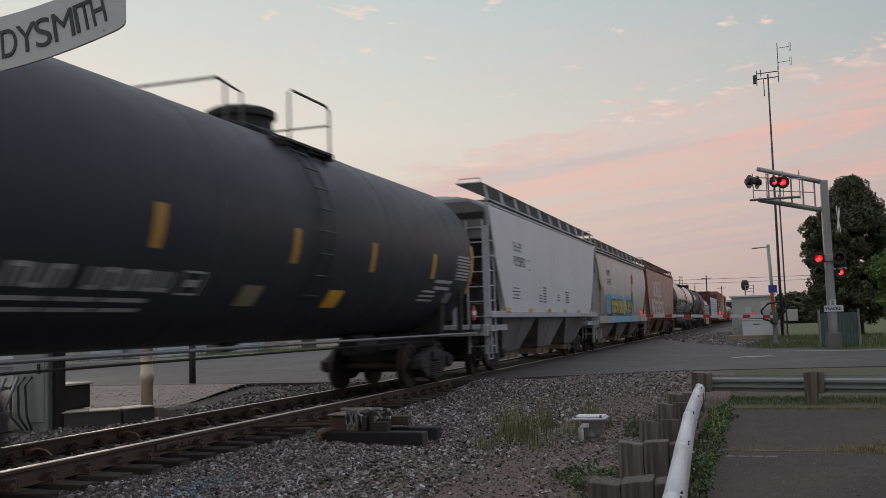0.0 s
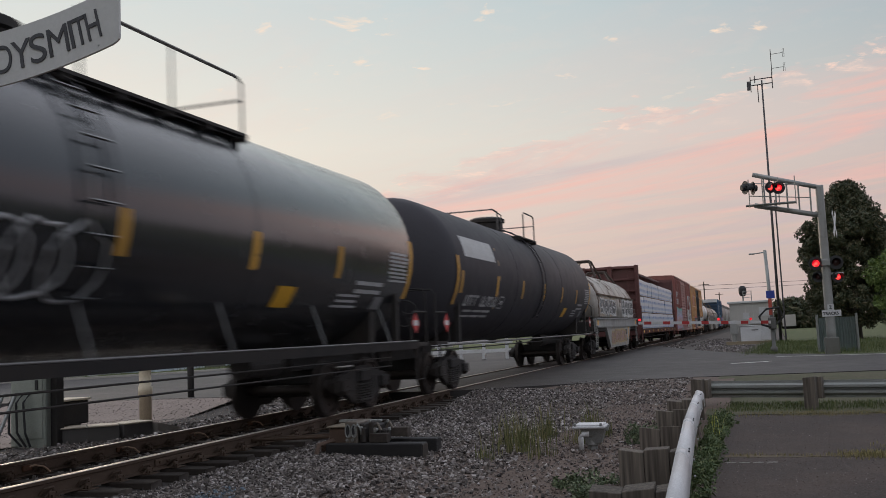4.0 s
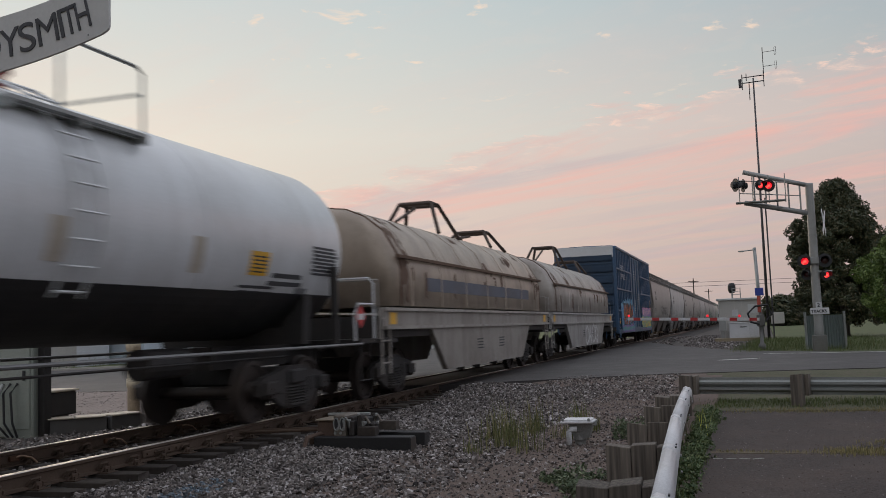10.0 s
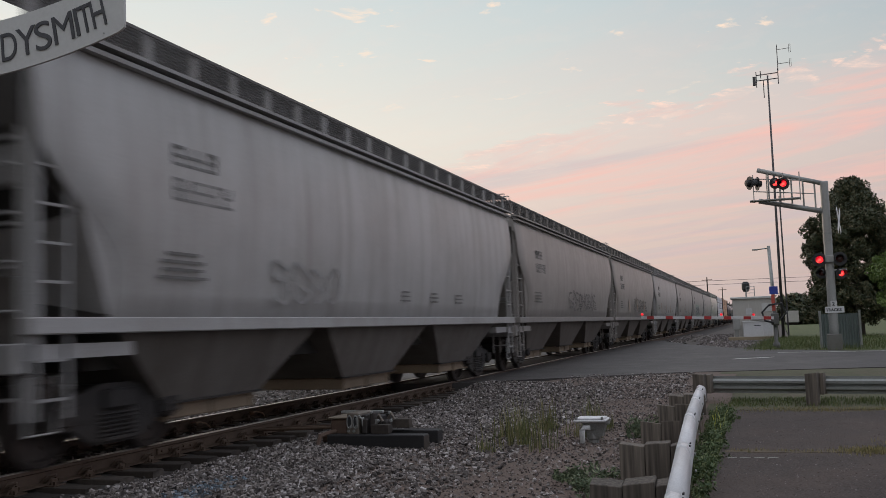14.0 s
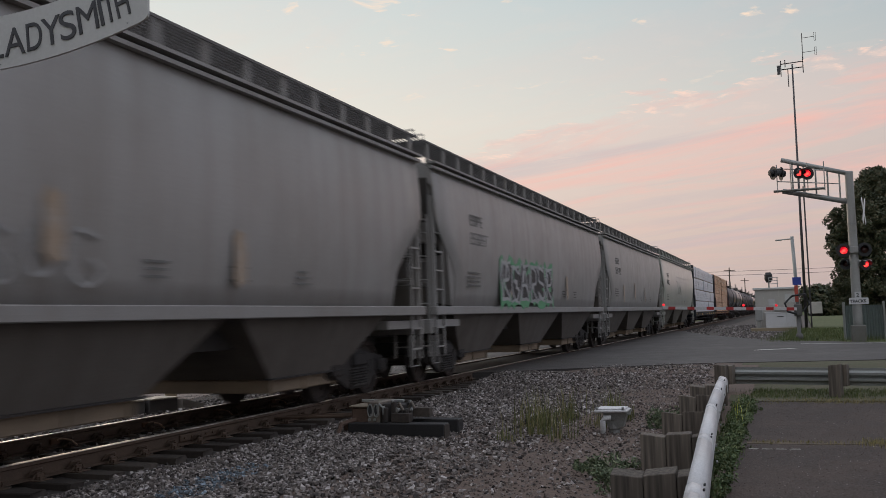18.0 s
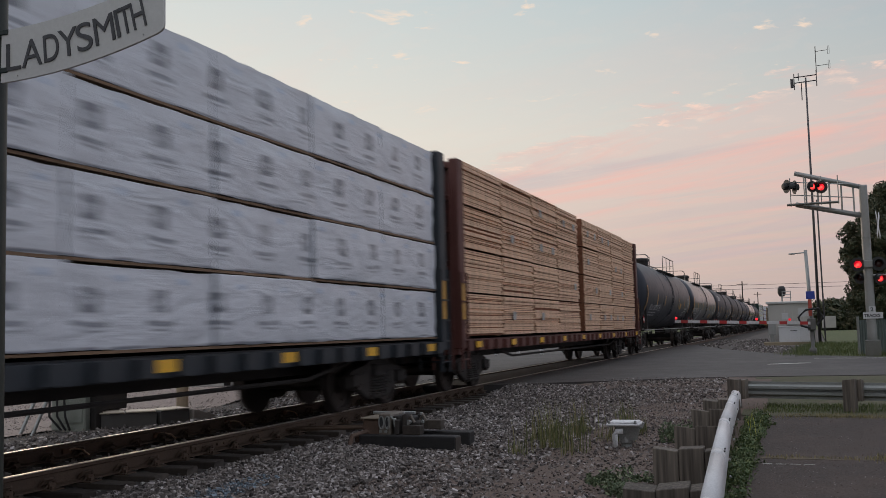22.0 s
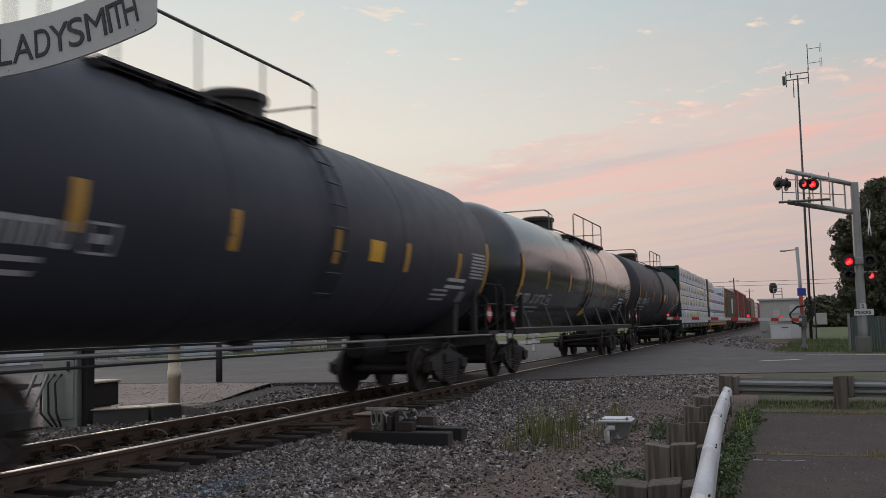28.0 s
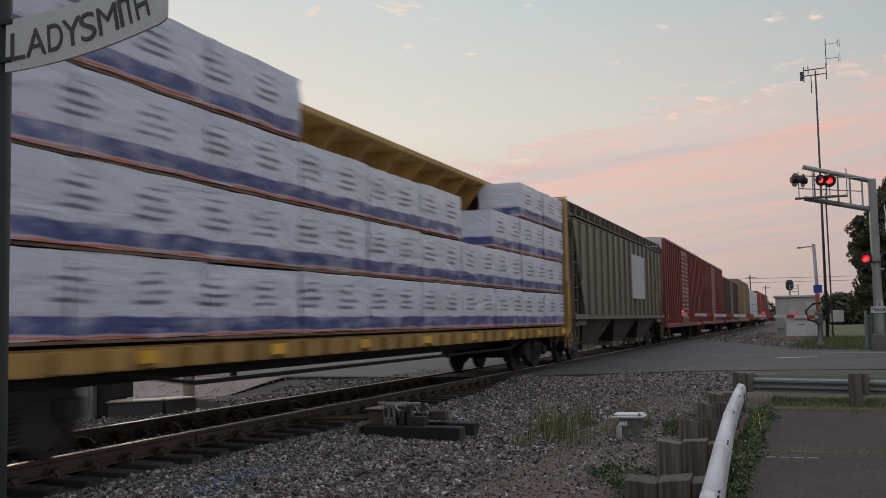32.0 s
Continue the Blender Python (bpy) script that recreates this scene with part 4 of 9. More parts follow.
boxpart("cap", (-0.235, 0.20, -0.19, 0.19, 0.29, 0.325), M_WHITEP, ped, "white cap", 0.012)
boxpart("cap_lid", (-0.20, 0.17, -0.16, 0.16, 0.325, 0.345), M_WHITEP, ped, "raised white lid", 0.008)
for x in (-0.19, 0.15):
    bm = B()
    lathe(bm, [(0.325, 0.018), (0.36, 0.018), (0.365, 0.008)], 8, "z", (x, -0.17, 0))
    part("lid_bolt", fix(bm), M_GALV, ped)
bm = B()
tube(bm, [(-0.02, -0.12, 0.22), (-0.10, -0.14, 0.22), (-0.125, -0.14, 0.18), (-0.125, -0.14, -0.05)], 0.036, 10)
part("conduit_elbow", smooth(fix(bm)), M_WHITEP, ped, "pale conduit elbow")
bm = B()
tube(bm, [(0.12, -0.05, 0.24), (0.22, -0.05, 0.27), (0.24, -0.05, 0.33)], 0.018, 6)
part("latch", fix(bm), M_GALV, ped)

# ---- town sign on a lamp post ----
M_POSTG = mat("dark_green_post", (0.012, 0.022, 0.018), 0.45, 0, (0.04, 0.04, 0.035), 0.3, 3.0)
M_SIGN = mat("sign_plate_grey", (0.53, 0.525, 0.51), 0.4, 0, (0.36, 0.35, 0.34), 0.18, 6.0, bump=0.03, fine=0.06)
SY = 3.3
sign = thing("town_sign", pose(0, SY, 0), "curved pale plate with the town name on a dark green post", "sign")
bm = B()
lathe(bm, [(-0.5, 0.16), (-0.1, 0.16), (-0.05, 0.085), (0.3, 0.075), (3.6, 0.06), (3.75, 0.075), (3.8, 0.0)], 20, "z", (-3.487, 0.03, 0))
part("post", smooth(fix(bm)), M_POSTG, sign, "round dark green post")
def plate_z(x):
    u = x + 3.40
    return 2.455 + 0.156 * u * u


bm = B()
us = [-3.40 + 0.905 * i / 24 for i in range(25)]
last = us[-1]
pts = [(x, plate_z(x)) for x in us[:-1]] + [(last - 0.014, plate_z(last) + 0.001), (last - 0.003, plate_z(last) + 0.010), (last, plate_z(last) + 0.024), (last, plate_z(last) + 0.223), (last - 0.004, plate_z(last) + 0.238), (last - 0.015, plate_z(last) + 0.247)]
pts += [(x, plate_z(x) + 0.247) for x in reversed(us[:-1])]
prism(bm, pts, -0.006, 0.006)
plate = part("name_plate", fix(bm), M_SIGN, sign, "pale curved name plate with black letters")
for ch, left, wide in zip("LADYSMITH", (0.003, 0.097, 0.226, 0.314, 0.416, 0.516, 0.634, 0.654, 0.722), (0.085, 0.116, 0.086, 0.106, 0.086, 0.108, 0.017, 0.070, 0.068)):
    me = text_mesh(ch, 0.186, 0.002)
    me.materials.append(M_MARKD)
    a, b = min(v.co.x for v in me.vertices), max(v.co.x for v in me.vertices)
    for v in me.vertices:
        v.co.x = (v.co.x - a) * wide / (b - a)
    x = -3.368 + left
    sl = math.degrees(math.atan(0.31 * (x + 0.04 + 3.40)))
    link("letter", me, plate, "", Matrix.Translation((x, -0.009, plate_z(x + 0.03) + 0.050)) @ Euler((0, radians(-sl), 0)).to_matrix().to_4x4() @ Euler((radians(90), 0, 0)).to_matrix().to_4x4())
for x in (-3.30, -2.6):
    bm = B()
    lathe(bm, [(-0.010, 0.0), (-0.009, 0.003), (-0.006, 0.004)], 8, "y", (x, 0, plate_z(x) + 0.022))
    part("rivet", fix(bm), M_GALV, plate)
for z in (2.50, 2.68):
    boxpart("bracket", (-3.46, -3.36, -0.012, 0.03, z, z + 0.025), M_POSTG, sign, "steel bracket", 0.003)

# ---- litter bin at the edge of the lot ----
bn = thing("litter_bin", pose(1.26, 7.15, -0.33), "dark slatted steel litter bin with a pinkish lid", "litter bin")
bm = B()
lathe(bm, [(0.02, 0.25), (0.70, 0.27), (0.72, 0.24)], 24, "z")
part("liner", smooth(fix(bm)), M_BLACKP, bn)
for k in range(24):
    a = 2 * math.pi * k / 24
    bm = B()
    tube(bm, [(0.28 * math.cos(a), 0.28 * math.sin(a), 0.0), (0.30 * math.cos(a), 0.30 * math.sin(a), 0.6), (0.34 * math.cos(a), 0.34 * math.sin(a), 0.72)], 0.016, 6)
    part("slat", fix(bm), M_BLACKP, bn)
bm = B()
lathe(bm, [(0.70, 0.34), (0.74, 0.36), (0.80, 0.30), (0.86, 0.16), (0.87, 0.10)], 24, "z")
part("lid", smooth(fix(bm)), mat("pink_lid", (0.45, 0.26, 0.22), 0.5), bn, "faded pinkish lid")


# ---- crossing signals ----
def flasher(parent, x, y, z, lit, facing=-1, yaw=0.0, r=0.265):
    e = link("flasher", None, parent)
    e.matrix_basis = pose(x, y, z, 0, 0, yaw)
    bm = B()
    lathe(bm, [(0.0, r), (0.02 * -facing, r), (0.02 * -facing, r * 0.55), (0.16 * -facing, r * 0.45), (0.17 * -facing, 0.05)], 28, "y")
    a = part("background_disc", fix(bm), M_BLACKP, parent)
    a.matrix_basis = e.matrix_basis
    bm = B()
    n = 16
    for i in range(n):
        a0, a1 = math.pi * (i / n * 1.2 - 0.1), math.pi * ((i + 1) / n * 1.2 - 0.1)
        q = []
        for rr in (r * 0.60, r * 0.64):
            for ang, yy in ((a0, 0), (a0, facing * 0.26), (a1, facing * 0.26), (a1, 0)):
                q.append(bm.verts.new((rr * math.cos(ang), yy, rr * math.sin(ang))))
        for ids in ((0, 1, 2, 3), (7, 6, 5, 4), (1, 5, 6, 2)):
            bm.faces.new([q[k] for k in ids])
    bmesh.ops.remove_doubles(bm, verts=bm.verts, dist=0.0005)
    h = part("hood", fix(bm), M_BLACKP, parent)
    h.matrix_basis = e.matrix_basis
    bm = B()
    lathe(bm, [(0.01 * facing, r * 0.52), (0.03 * facing, r * 0.48), (0.055 * facing, r * 0.2), (0.06 * facing, 0.01)], 24, "y")
    ln = part("lens", smooth(fix(bm)), M_RED if lit else M_REDOFF, parent, "lit red lens" if lit else "dark red lens")
    ln.matrix_basis = e.matrix_basis
    bpy.data.objects.remove(e)


SGX, SGY = 2.62, 39.0
cant = thing("crossing_signal", pose(SGX, SGY, -0.1), "grey steel cantilever crossing signal with red flashing lights", "crossing signal")
bm = B()
lathe(bm, [(0.0, 0.175), (0.9, 0.17), (6.45, 0.15), (6.5, 0.15)], 20, "z")
part("mast", smooth(fix(bm)), M_ALU, cant, "thick grey steel mast")
boxpart("junction_base", (-0.26, 0.26, -0.26, 0.26, -0.15, 0.62), mat("dull_base_grey", (0.17, 0.165, 0.15), 0.7, 0.2, (0.09, 0.08, 0.06), 0.5, 3.0), cant, "dull square junction box base", 0.02)
for z0, z1, r in ((5.32, 5.92, 0.10), (6.42, 7.15, 0.09)):
    bm = B()
    tube(bm, [(0, 0, z0 + 0.0), (-1.2, 0, z0 + 0.5 * (z1 - z0)), (-2.42, 0, z1)], r, 12)
    part("arm", smooth(fix(bm)), M_ALU, cant, "tubular cantilever arm")
for k in range(5):
    x = -0.35 - k * 0.42
    za, zb = 5.32 + 0.248 * -x, 6.42 + 0.30 * -x
    bm = B()
    tube(bm, [(x, 0, za), (x, 0, zb)], 0.035, 8)
    part("strut", fix(bm), M_ALU, cant)
bm = B()
for z in (6.0, 6.5):
    tube(bm, [(-0.4, -0.5, z), (-2.6, -0.5, z + 0.25)], 0.022, 6)
for x in (-0.9, -1.5, -2.1, -2.6):
    tube(bm, [(x, -0.5, 5.8), (x, -0.5, 6.9)], 0.02, 6)
part("walkway_rail", fix(bm), M_ALU, cant, "service walkway railing")
boxpart("walkway", (-2.75, -0.9, -0.55, -0.12, 5.86, 5.91), M_ALU, cant, "service walkway", 0.01)
flasher(cant, -1.50, -0.62, 6.46, True, -1, 0, 0.24)
flasher(cant, -1.80, -0.62, 6.5, True, -1, 30, 0.22)
flasher(cant, -2.45, -0.45, 6.55, False, -1, -70)
flasher(cant, -2.72, -0.45, 6.6, False, 1, -60)
bm = B()
tube(bm, [(-0.45, -0.02, 3.52), (0.62, -0.02, 3.52)], 0.045, 10)
tube(bm, [(0.0, 0, 3.05), (0.62, 0.05, 3.05)], 0.04, 8)
part("crossarm", fix(bm), M_ALU, cant)
flasher(cant, -0.36, -0.22, 3.47, True)
flasher(cant, 0.36, -0.22, 3.47, False)
flasher(cant, 0.40, 0.02, 2.92, True, -1, 20, 0.22)
flasher(cant, -0.28, 0.22, 2.98, False, 1, 160, 0.22)
boxpart("junction_box", (-0.16, 0.16, -0.26, -0.12, 3.35, 3.62), M_ALU, cant, "", 0.02)
for s in (1, -1):
    bm = B()
    box(bm, -0.10, 0.10, -0.01, 0.01, -0.60, 0.60, 0.004)
    a = part("crossbuck_board", fix(bm), M_WHITEP, cant, "white crossbuck board seen edge-on")
    a.matrix_basis = pose(0.50, -0.10, 4.95, 0, s * 42, 0) @ pose(0, 0, 0, 0, 0, 0)
    a.matrix_basis = Matrix.Translation((0.44, -0.05 * s, 4.95)) @ Euler((0, 0, radians(78))).to_matrix().to_4x4() @ Euler((0, radians(s * 42), 0)).to_matrix().to_4x4()
bm = B()
box(bm, -0.28, 0.40, -0.012, 0.012, 1.42, 1.66, 0.006)
sg = part("track_count_sign", fix(bm), M_WHITEP, cant, "white sign with the word tracks")
sg.location.y = -0.20
me = text_mesh("TRACKS", 0.15, bold=0.006)
me.materials.append(M_MARKD)
link("lettering", me, sg, "", pose(-0.25, -0.016, 1.485, 90, 0, 0))
me = text_mesh("2", 0.2, bold=0.006)
me.materials.append(M_MARKD)
link("lettering", me, sg, "", pose(-0.02, -0.018, 1.70, 90, 0, 0))
boxpart("number_plate", (-0.07, 0.16, -0.012, 0.012, 1.662, 1.88), M_WHITEP, sg, "", 0.004)
for z in (4.2, 4.45):
    bm = B()
    lathe(bm, [(z, 0.175), (z + 0.05, 0.175)], 18, "z")
    part("clamp_band", fix(bm), M_GALV, cant)

# corrugated pipe shield standing behind the mast
fence = thing("corrugated_panel", pose(3.15, 41.2, -0.1), "short corrugated green-grey metal fence panel on posts", "fence panel")
bm = B()
pts = [(-0.85 + 0.05 * i, 0.02 * (-1) ** i) for i in range(29)]
prism(bm, pts + [(x, y + 0.012) for x, y in reversed(pts)], 0.0, 1.38, "z")
part("sheet", fix(bm), mat("greenish_sheet", (0.16, 0.19, 0.18), 0.5, 0.5, (0.08, 0.07, 0.06), 0.3, 3), fence)
for x in (-0.88, 0.6):
    bm = B()
    tube(bm, [(x, 0, -0.2), (x, 0, 1.52)], 0.05, 10)
    part("post", fix(bm), M_GALV, fence)

# gate with its mast and lowered striped arm
GX, GY = 0.56, 42.0
M_DARKALU = mat("dull_grey_steel", (0.16, 0.155, 0.15), 0.6, 0.4, (0.08, 0.07, 0.06), 0.5, 2.0)
gate = thing("crossing_gate", pose(GX, GY, -0.1), "lowered red and white crossing gate on a grey mast", "crossing gate")
bm = B()
lathe(bm, [(0.0, 0.15), (0.25, 0.14), (0.3, 0.075), (2.0, 0.07), (2.05, 0.03)], 16, "z")
part("mast", smooth(fix(bm)), M_DARKALU, gate)
boxpart("gate_mechanism", (-0.16, 0.16, -0.22, 0.22, 1.0, 1.5), M_DARKALU, gate, "grey gate mechanism box", 0.03)
bm = B()
tube(bm, [(-0.05, -0.3, 1.1), (-0.4, -0.32, 1.2), (-0.5, -0.32, 1.55), (-0.2, -0.3, 1.85), (0.3, -0.3, 1.9), (0.45, -0.3, 1.5), (0.2, -0.3, 1.2)], 0.045, 8)
part("counterweight_guard", fix(bm), M_BLACKP, gate)
arm = link("gate_arm", None, gate)
bpy.data.objects.remove(arm)
bm = B()
box(bm, -5.55, -0.1, -0.36, -0.33, 1.24, 1.36, 0.004)
arm = part("gate_arm", fix(bm), M_WHITEP, gate, "white arm with red bands")
M_REDB = mat("gate_red", (0.45, 0.03, 0.03), 0.5)
for k in range(7):
    bm = B()
    x = -5.30 + k * 0.80
    prism(bm, [(x, 1.235), (x + 0.30, 1.235), (x + 0.30, 1.365), (x, 1.365)], -0.366, -0.324)
    part("red_band", fix(bm), M_REDB, arm)
arm.matrix_basis = pose(0, 0, 0, 0, 2.2, 0) @ pose(0, 0, 0)
for x in (-5.5, -2.2, -0.9):
    bm = B()
    lathe(bm, [(-0.03, 0.03), (0.0, 0.055), (0.03, 0.055), (0.05, 0.03)], 14, "y", (x, -0.35, 1.44))
    part("arm_lamp", smooth(fix(bm)), M_RED, arm, "small lit red arm lamp")
boxpart("blue_sign", (-0.16, 0.18, -0.14, -0.12, 2.3, 2.62), mat("sign_blue", (0.03, 0.06, 0.35), 0.4), gate, "small blue notice plate", 0.004)
bm = B()
tube(bm, [(0, 0, 1.9), (0, 0, 2.7)], 0.04, 8)
part("sign_tube", fix(bm), M_ALU, gate)
boxpart("red_marker", (-0.10, 0.04, -0.13, -0.11, 1.60, 2.28), mat("marker_red", (0.55, 0.09, 0.06), 0.5), gate, "red marker strip", 0.004)

# ---- signal house and what stands round it ----
M_HOUSE = mat("house_aluminium", (0.50, 0.475, 0.44), 0.55, 0.1, (0.2, 0.18, 0.16), 0.35, 1.0)
hs = thing("signal_house", pose(-0.25, 64.0, -0.12), "grey metal railway signal house with a flat roof", "signal house")
boxpart("wall", (-1.42, 1.05, -1.2, 1.2, 0.12, 2.55), M_HOUSE, hs, "", 0.02)
boxpart("roof", (-1.54, 1.17, -1.34, 1.3, 2.55, 2.68), mat("roof_light", (0.55, 0.55, 0.54), 0.5), hs, "pale flat roof", 0.02)
boxpart("base", (-1.5, 1.13, -1.3, 1.3, -0.2, 0.12), M_CONC, hs, "", 0.02)
for x in (-0.93, -0.46, 0.0, 0.46, 0.93):
    boxpart("wall_seam", (x - 0.015, x + 0.015, -1.215, -1.198, 0.12, 2.55), M_HOUSE, hs)
boxpart("vent", (0.35, 0.95, -1.24, -1.19, 1.70, 2.25), mat("vent_pale", (0.5, 0.5, 0.49), 0.5), hs, "pale louvred vent", 0.01)
boxpart("notice", (-0.62, -0.25, -1.23, -1.19, 1.55, 1.95), M_WHITEP, hs, "white notice plate", 0.004)
boxpart("meter_box", (-0.3, 0.6, -1.32, -1.2, 1.2, 1.38), M_ALU, hs, "", 0.02)
bm = B()
for x in (0.0, 0.5):
    tube(bm, [(x - 0.55, 0.2, 2.66), (x - 0.55, 0.2, 3.35)], 0.025, 6)
for z in (2.95, 3.15, 3.35):
    tube(bm, [(-0.55, 0.2, z), (0.0, 0.2, z)], 0.02, 6)
part("roof_rail", fix(bm), M_ALU, hs)
cab = thing("battery_cabinet", pose(-0.22, 61.6, -0.12), "white steel battery cabinet on a plank base", "cabinet")
boxpart("body", (-0.85, 0.9, -0.45, 0.45, 0.18, 1.1), M_WHITEP, cab, "", 0.015)
boxpart("lid", (-0.9, 0.95, -0.5, 0.5, 1.1, 1.14), M_WHITEP, cab, "", 0.01)
boxpart("door", (0.35, 0.85, -0.47, -0.44, 0.24, 1.04), M_WHITEP, cab, "", 0.01)
boxpart("handle", (-0.2, 0.2, -0.48, -0.45, 0.84, 0.88), M_BLACKP, cab)
boxpart("base", (-1.75, 1.0, -0.6, 0.6, -0.05, 0.18), mat("plank_tan", (0.30, 0.24, 0.16), 0.85), cab, "tan timber base", 0.01)
jb = thing("relay_case", pose(-1.45, 61.4, 0.06), "narrow grey relay case on a post", "relay case")
boxpart("case", (-0.22, 0.22, -0.2, 0.2, 0.45, 1.3), M_ALU, jb, "", 0.02)
boxpart("stand", (-0.12, 0.12, -0.1, 0.1, -0.15, 0.45), M_ALU, jb, "", 0.01)

mast = thing("radio_mast", pose(1.35, 66.5, -0.12), "tall thin steel radio mast with antennas", "mast")
M_MASTD = mat("dull_mast_steel", (0.085, 0.08, 0.085), 0.6, 0.3, (0.05, 0.045, 0.04), 0.4, 2.0)
bm = B()
tube(bm, [(0.0, 0, -0.2), (0.03, 0, 9), (0.05, 0, 17.65)], [0.10, 0.075, 0.05], 10)
part("pole", smooth(fix(bm)), M_MASTD, mast)
bm = B()
tube(bm, [(0.34, 0.1, -0.2), (0.30, 0.1, 9.4)], 0.05, 8)
part("stay_pole", fix(bm), M_MASTD, mast)
for z in (17.37, 17.75):
    bm = B()
    tube(bm, [(-0.70, 0, z - 0.02), (0.74, 0, z + 0.03)], 0.035, 6)
    part("crossarm", fix(bm), M_MASTD, mast, "antenna crossarm")
for x, z0, z1 in ((-0.68, 16.9, 17.97), (0.72, 17.0, 18.1), (-0.40, 17.5, 18.0), (-0.24, 16.15, 17.35)):
    bm = B()
    tube(bm, [(x, 0, z0), (x, 0, z1)], 0.03, 6)
    part("whip_antenna", fix(bm), M_MASTD, mast)
bm = B()
tube(bm, [(0.74, 0, 17.9), (0.74, 0, 19.7)], 0.026, 6)
dip = part("dipole_mast", fix(bm), M_MASTD, mast, "upright tube of the stacked dipoles")
for z in (18.37, 19.35):
    bm = B()
    tube(bm, [(0.74, 0, z), (1.50, 0, z + 0.03)], 0.018, 6)
    part("dipole_boom", fix(bm), M_MASTD, dip)
    bm = B()
    tube(bm, [(1.50, 0, z - 0.26), (1.50, 0, z + 0.30), (1.60, 0, z + 0.30), (1.60, 0, z - 0.26), (1.50, 0, z - 0.26)], 0.013, 6)
    part("folded_dipole", fix(bm), M_MASTD, dip)
boxpart("panel_antenna", (-0.92, -0.72, -0.08, 0.08, 17.05, 17.65), M_MASTD, mast, "", 0.01)

lp = thing("street_lamp", pose(0.86, 68.0, -0.12), "grey street lamp pole with a short arm", "street lamp")
bm = B()
tube(bm, [(0.12, 0, -0.2), (-0.08, 0, 6.2)], [0.13, 0.11], 10)
part("pole", smooth(fix(bm)), M_GALV, lp)
bm = B()
tube(bm, [(-0.05, 0, 6.05), (-1.0, -0.1, 5.98)], 0.04, 8)
part("arm", fix(bm), M_GALV, lp)
boxpart("lamp_head", (-1.15, -0.75, -0.18, 0.0, 5.93, 6.03), M_GALV, lp, "", 0.02)

bsig = thing("block_signal", pose(-1.5, 118.0, -0.1), "black railway block signal on a mast", "railway signal")
bm = B()
tube(bm, [(0, 0, -0.2), (0, 0, 4.9)], 0.09, 8)
part("mast", fix(bm), M_ALU, bsig)
bm = B()
lathe(bm, [(0, 0.28), (0.35, 0.45), (0.9, 0.45), (1.2, 0.28)], 14, "z", (0, 0, 4.4))
part("signal_head", fix(bm), M_BLACKP, bsig)

# utility poles with wires, far along the line
for px, py, h in ((-14.5, 290, 14.0), (-13.5, 380, 13.5), (22, 330, 11.0)):
    up = thing("utility_pole", pose(px, py, -0.4), "distant wooden utility pole with a crossarm", "utility pole", "line of utility poles")
    bm = B()
    tube(bm, [(0, 0, -0.3), (0, 0, h)], [0.22, 0.15], 8)
    part("pole", fix(bm), M_BARK, up)
    boxpart("crossarm", (-1.5, 1.5, -0.08, 0.08, h - 1.0, h - 0.8), M_BARK, up)
wires = thing("overhead_wires", pose(0, 0, 0), "thin overhead wires across the distance", "wires")
for z in (12.6, 11.4):
    bm = B()
    tube(bm, [(-60 + 12 * i, 300, z + 0.6 * ((i - 9) / 9) ** 2) for i in range(19)], 0.05, 4)
    part("wire", fix(bm), M_BLACKP, wires)

# ---- behind the track: relay cabinet, trunking, vent pipe, posts ----
M_CABG = mat("cabinet_sage", (0.30, 0.325, 0.285), 0.55, 0.2, (0.1, 0.09, 0.07), 0.35, 2.0)
rc = thing("signal_cabinet", pose(-12.02, 13.47, -0.3, 0, 0, 9.6), "sage green signal cabinet with cables and slanting pipe legs", "cabinet")
boxpart("body", (-0.33, 0.33, -0.25, 0.25, -0.05, 1.75), M_CABG, rc, "", 0.02)
boxpart("door", (-0.28, 0.28, -0.27, -0.25, 0.12, 1.65), M_CABG, rc, "", 0.01)
boxpart("handle", (0.16, 0.20, -0.30, -0.27, 0.95, 1.12), M_BLACKP, rc)
for dx in (-0.28, -0.05):
    bm = B()
    tube(bm, [(dx - 0.2, -0.95, -0.1), (dx - 0.05, -0.45, 0.9)], 0.03, 8)
    part("leg", fix(bm), M_GALV, rc, "pale slanting pipe leg")
for k in range(3):
    bm = B()
    tube(bm, [(-0.2 + 0.13 * k, -0.28, 0.9), (-0.24 + 0.13 * k, -0.42, 0.75), (-0.22 + 0.15 * k, -0.46, 0.25), (-0.05 + 0.08 * k, -0.36, 0.0)], 0.022, 6)
    part("cable", fix(bm), M_BLACKP, rc, "black looping cable")
dpost = thing("cabinet_post", pose(-11.64, 13.52, -0.3), "dark square post beside the signal cabinet", "post")
boxpart("post", (-0.09, 0.09, -0.09, 0.09, -0.2, 1.9), M_STEEL, dpost, "", 0.01)
jb2 = thing("junction_box", pose(-11.95, 14.1, -0.3), "dark junction box with a pale lid on a concrete foot", "junction box")
boxpart("box", (-0.25, 0.25, -0.34, 0.34, 0.28, 0.70), M_STEEL, jb2, "", 0.02)
boxpart("lid", (-0.28, 0.28, -0.37, 0.37, 0.70, 0.74), mat("cream_lid", (0.55, 0.48, 0.38), 0.6), jb2, "pale lid", 0.01)
boxpart("foot", (-0.2, 0.2, -0.2, 0.2, -0.1, 0.28), M_CONC, jb2, "", 0.01)
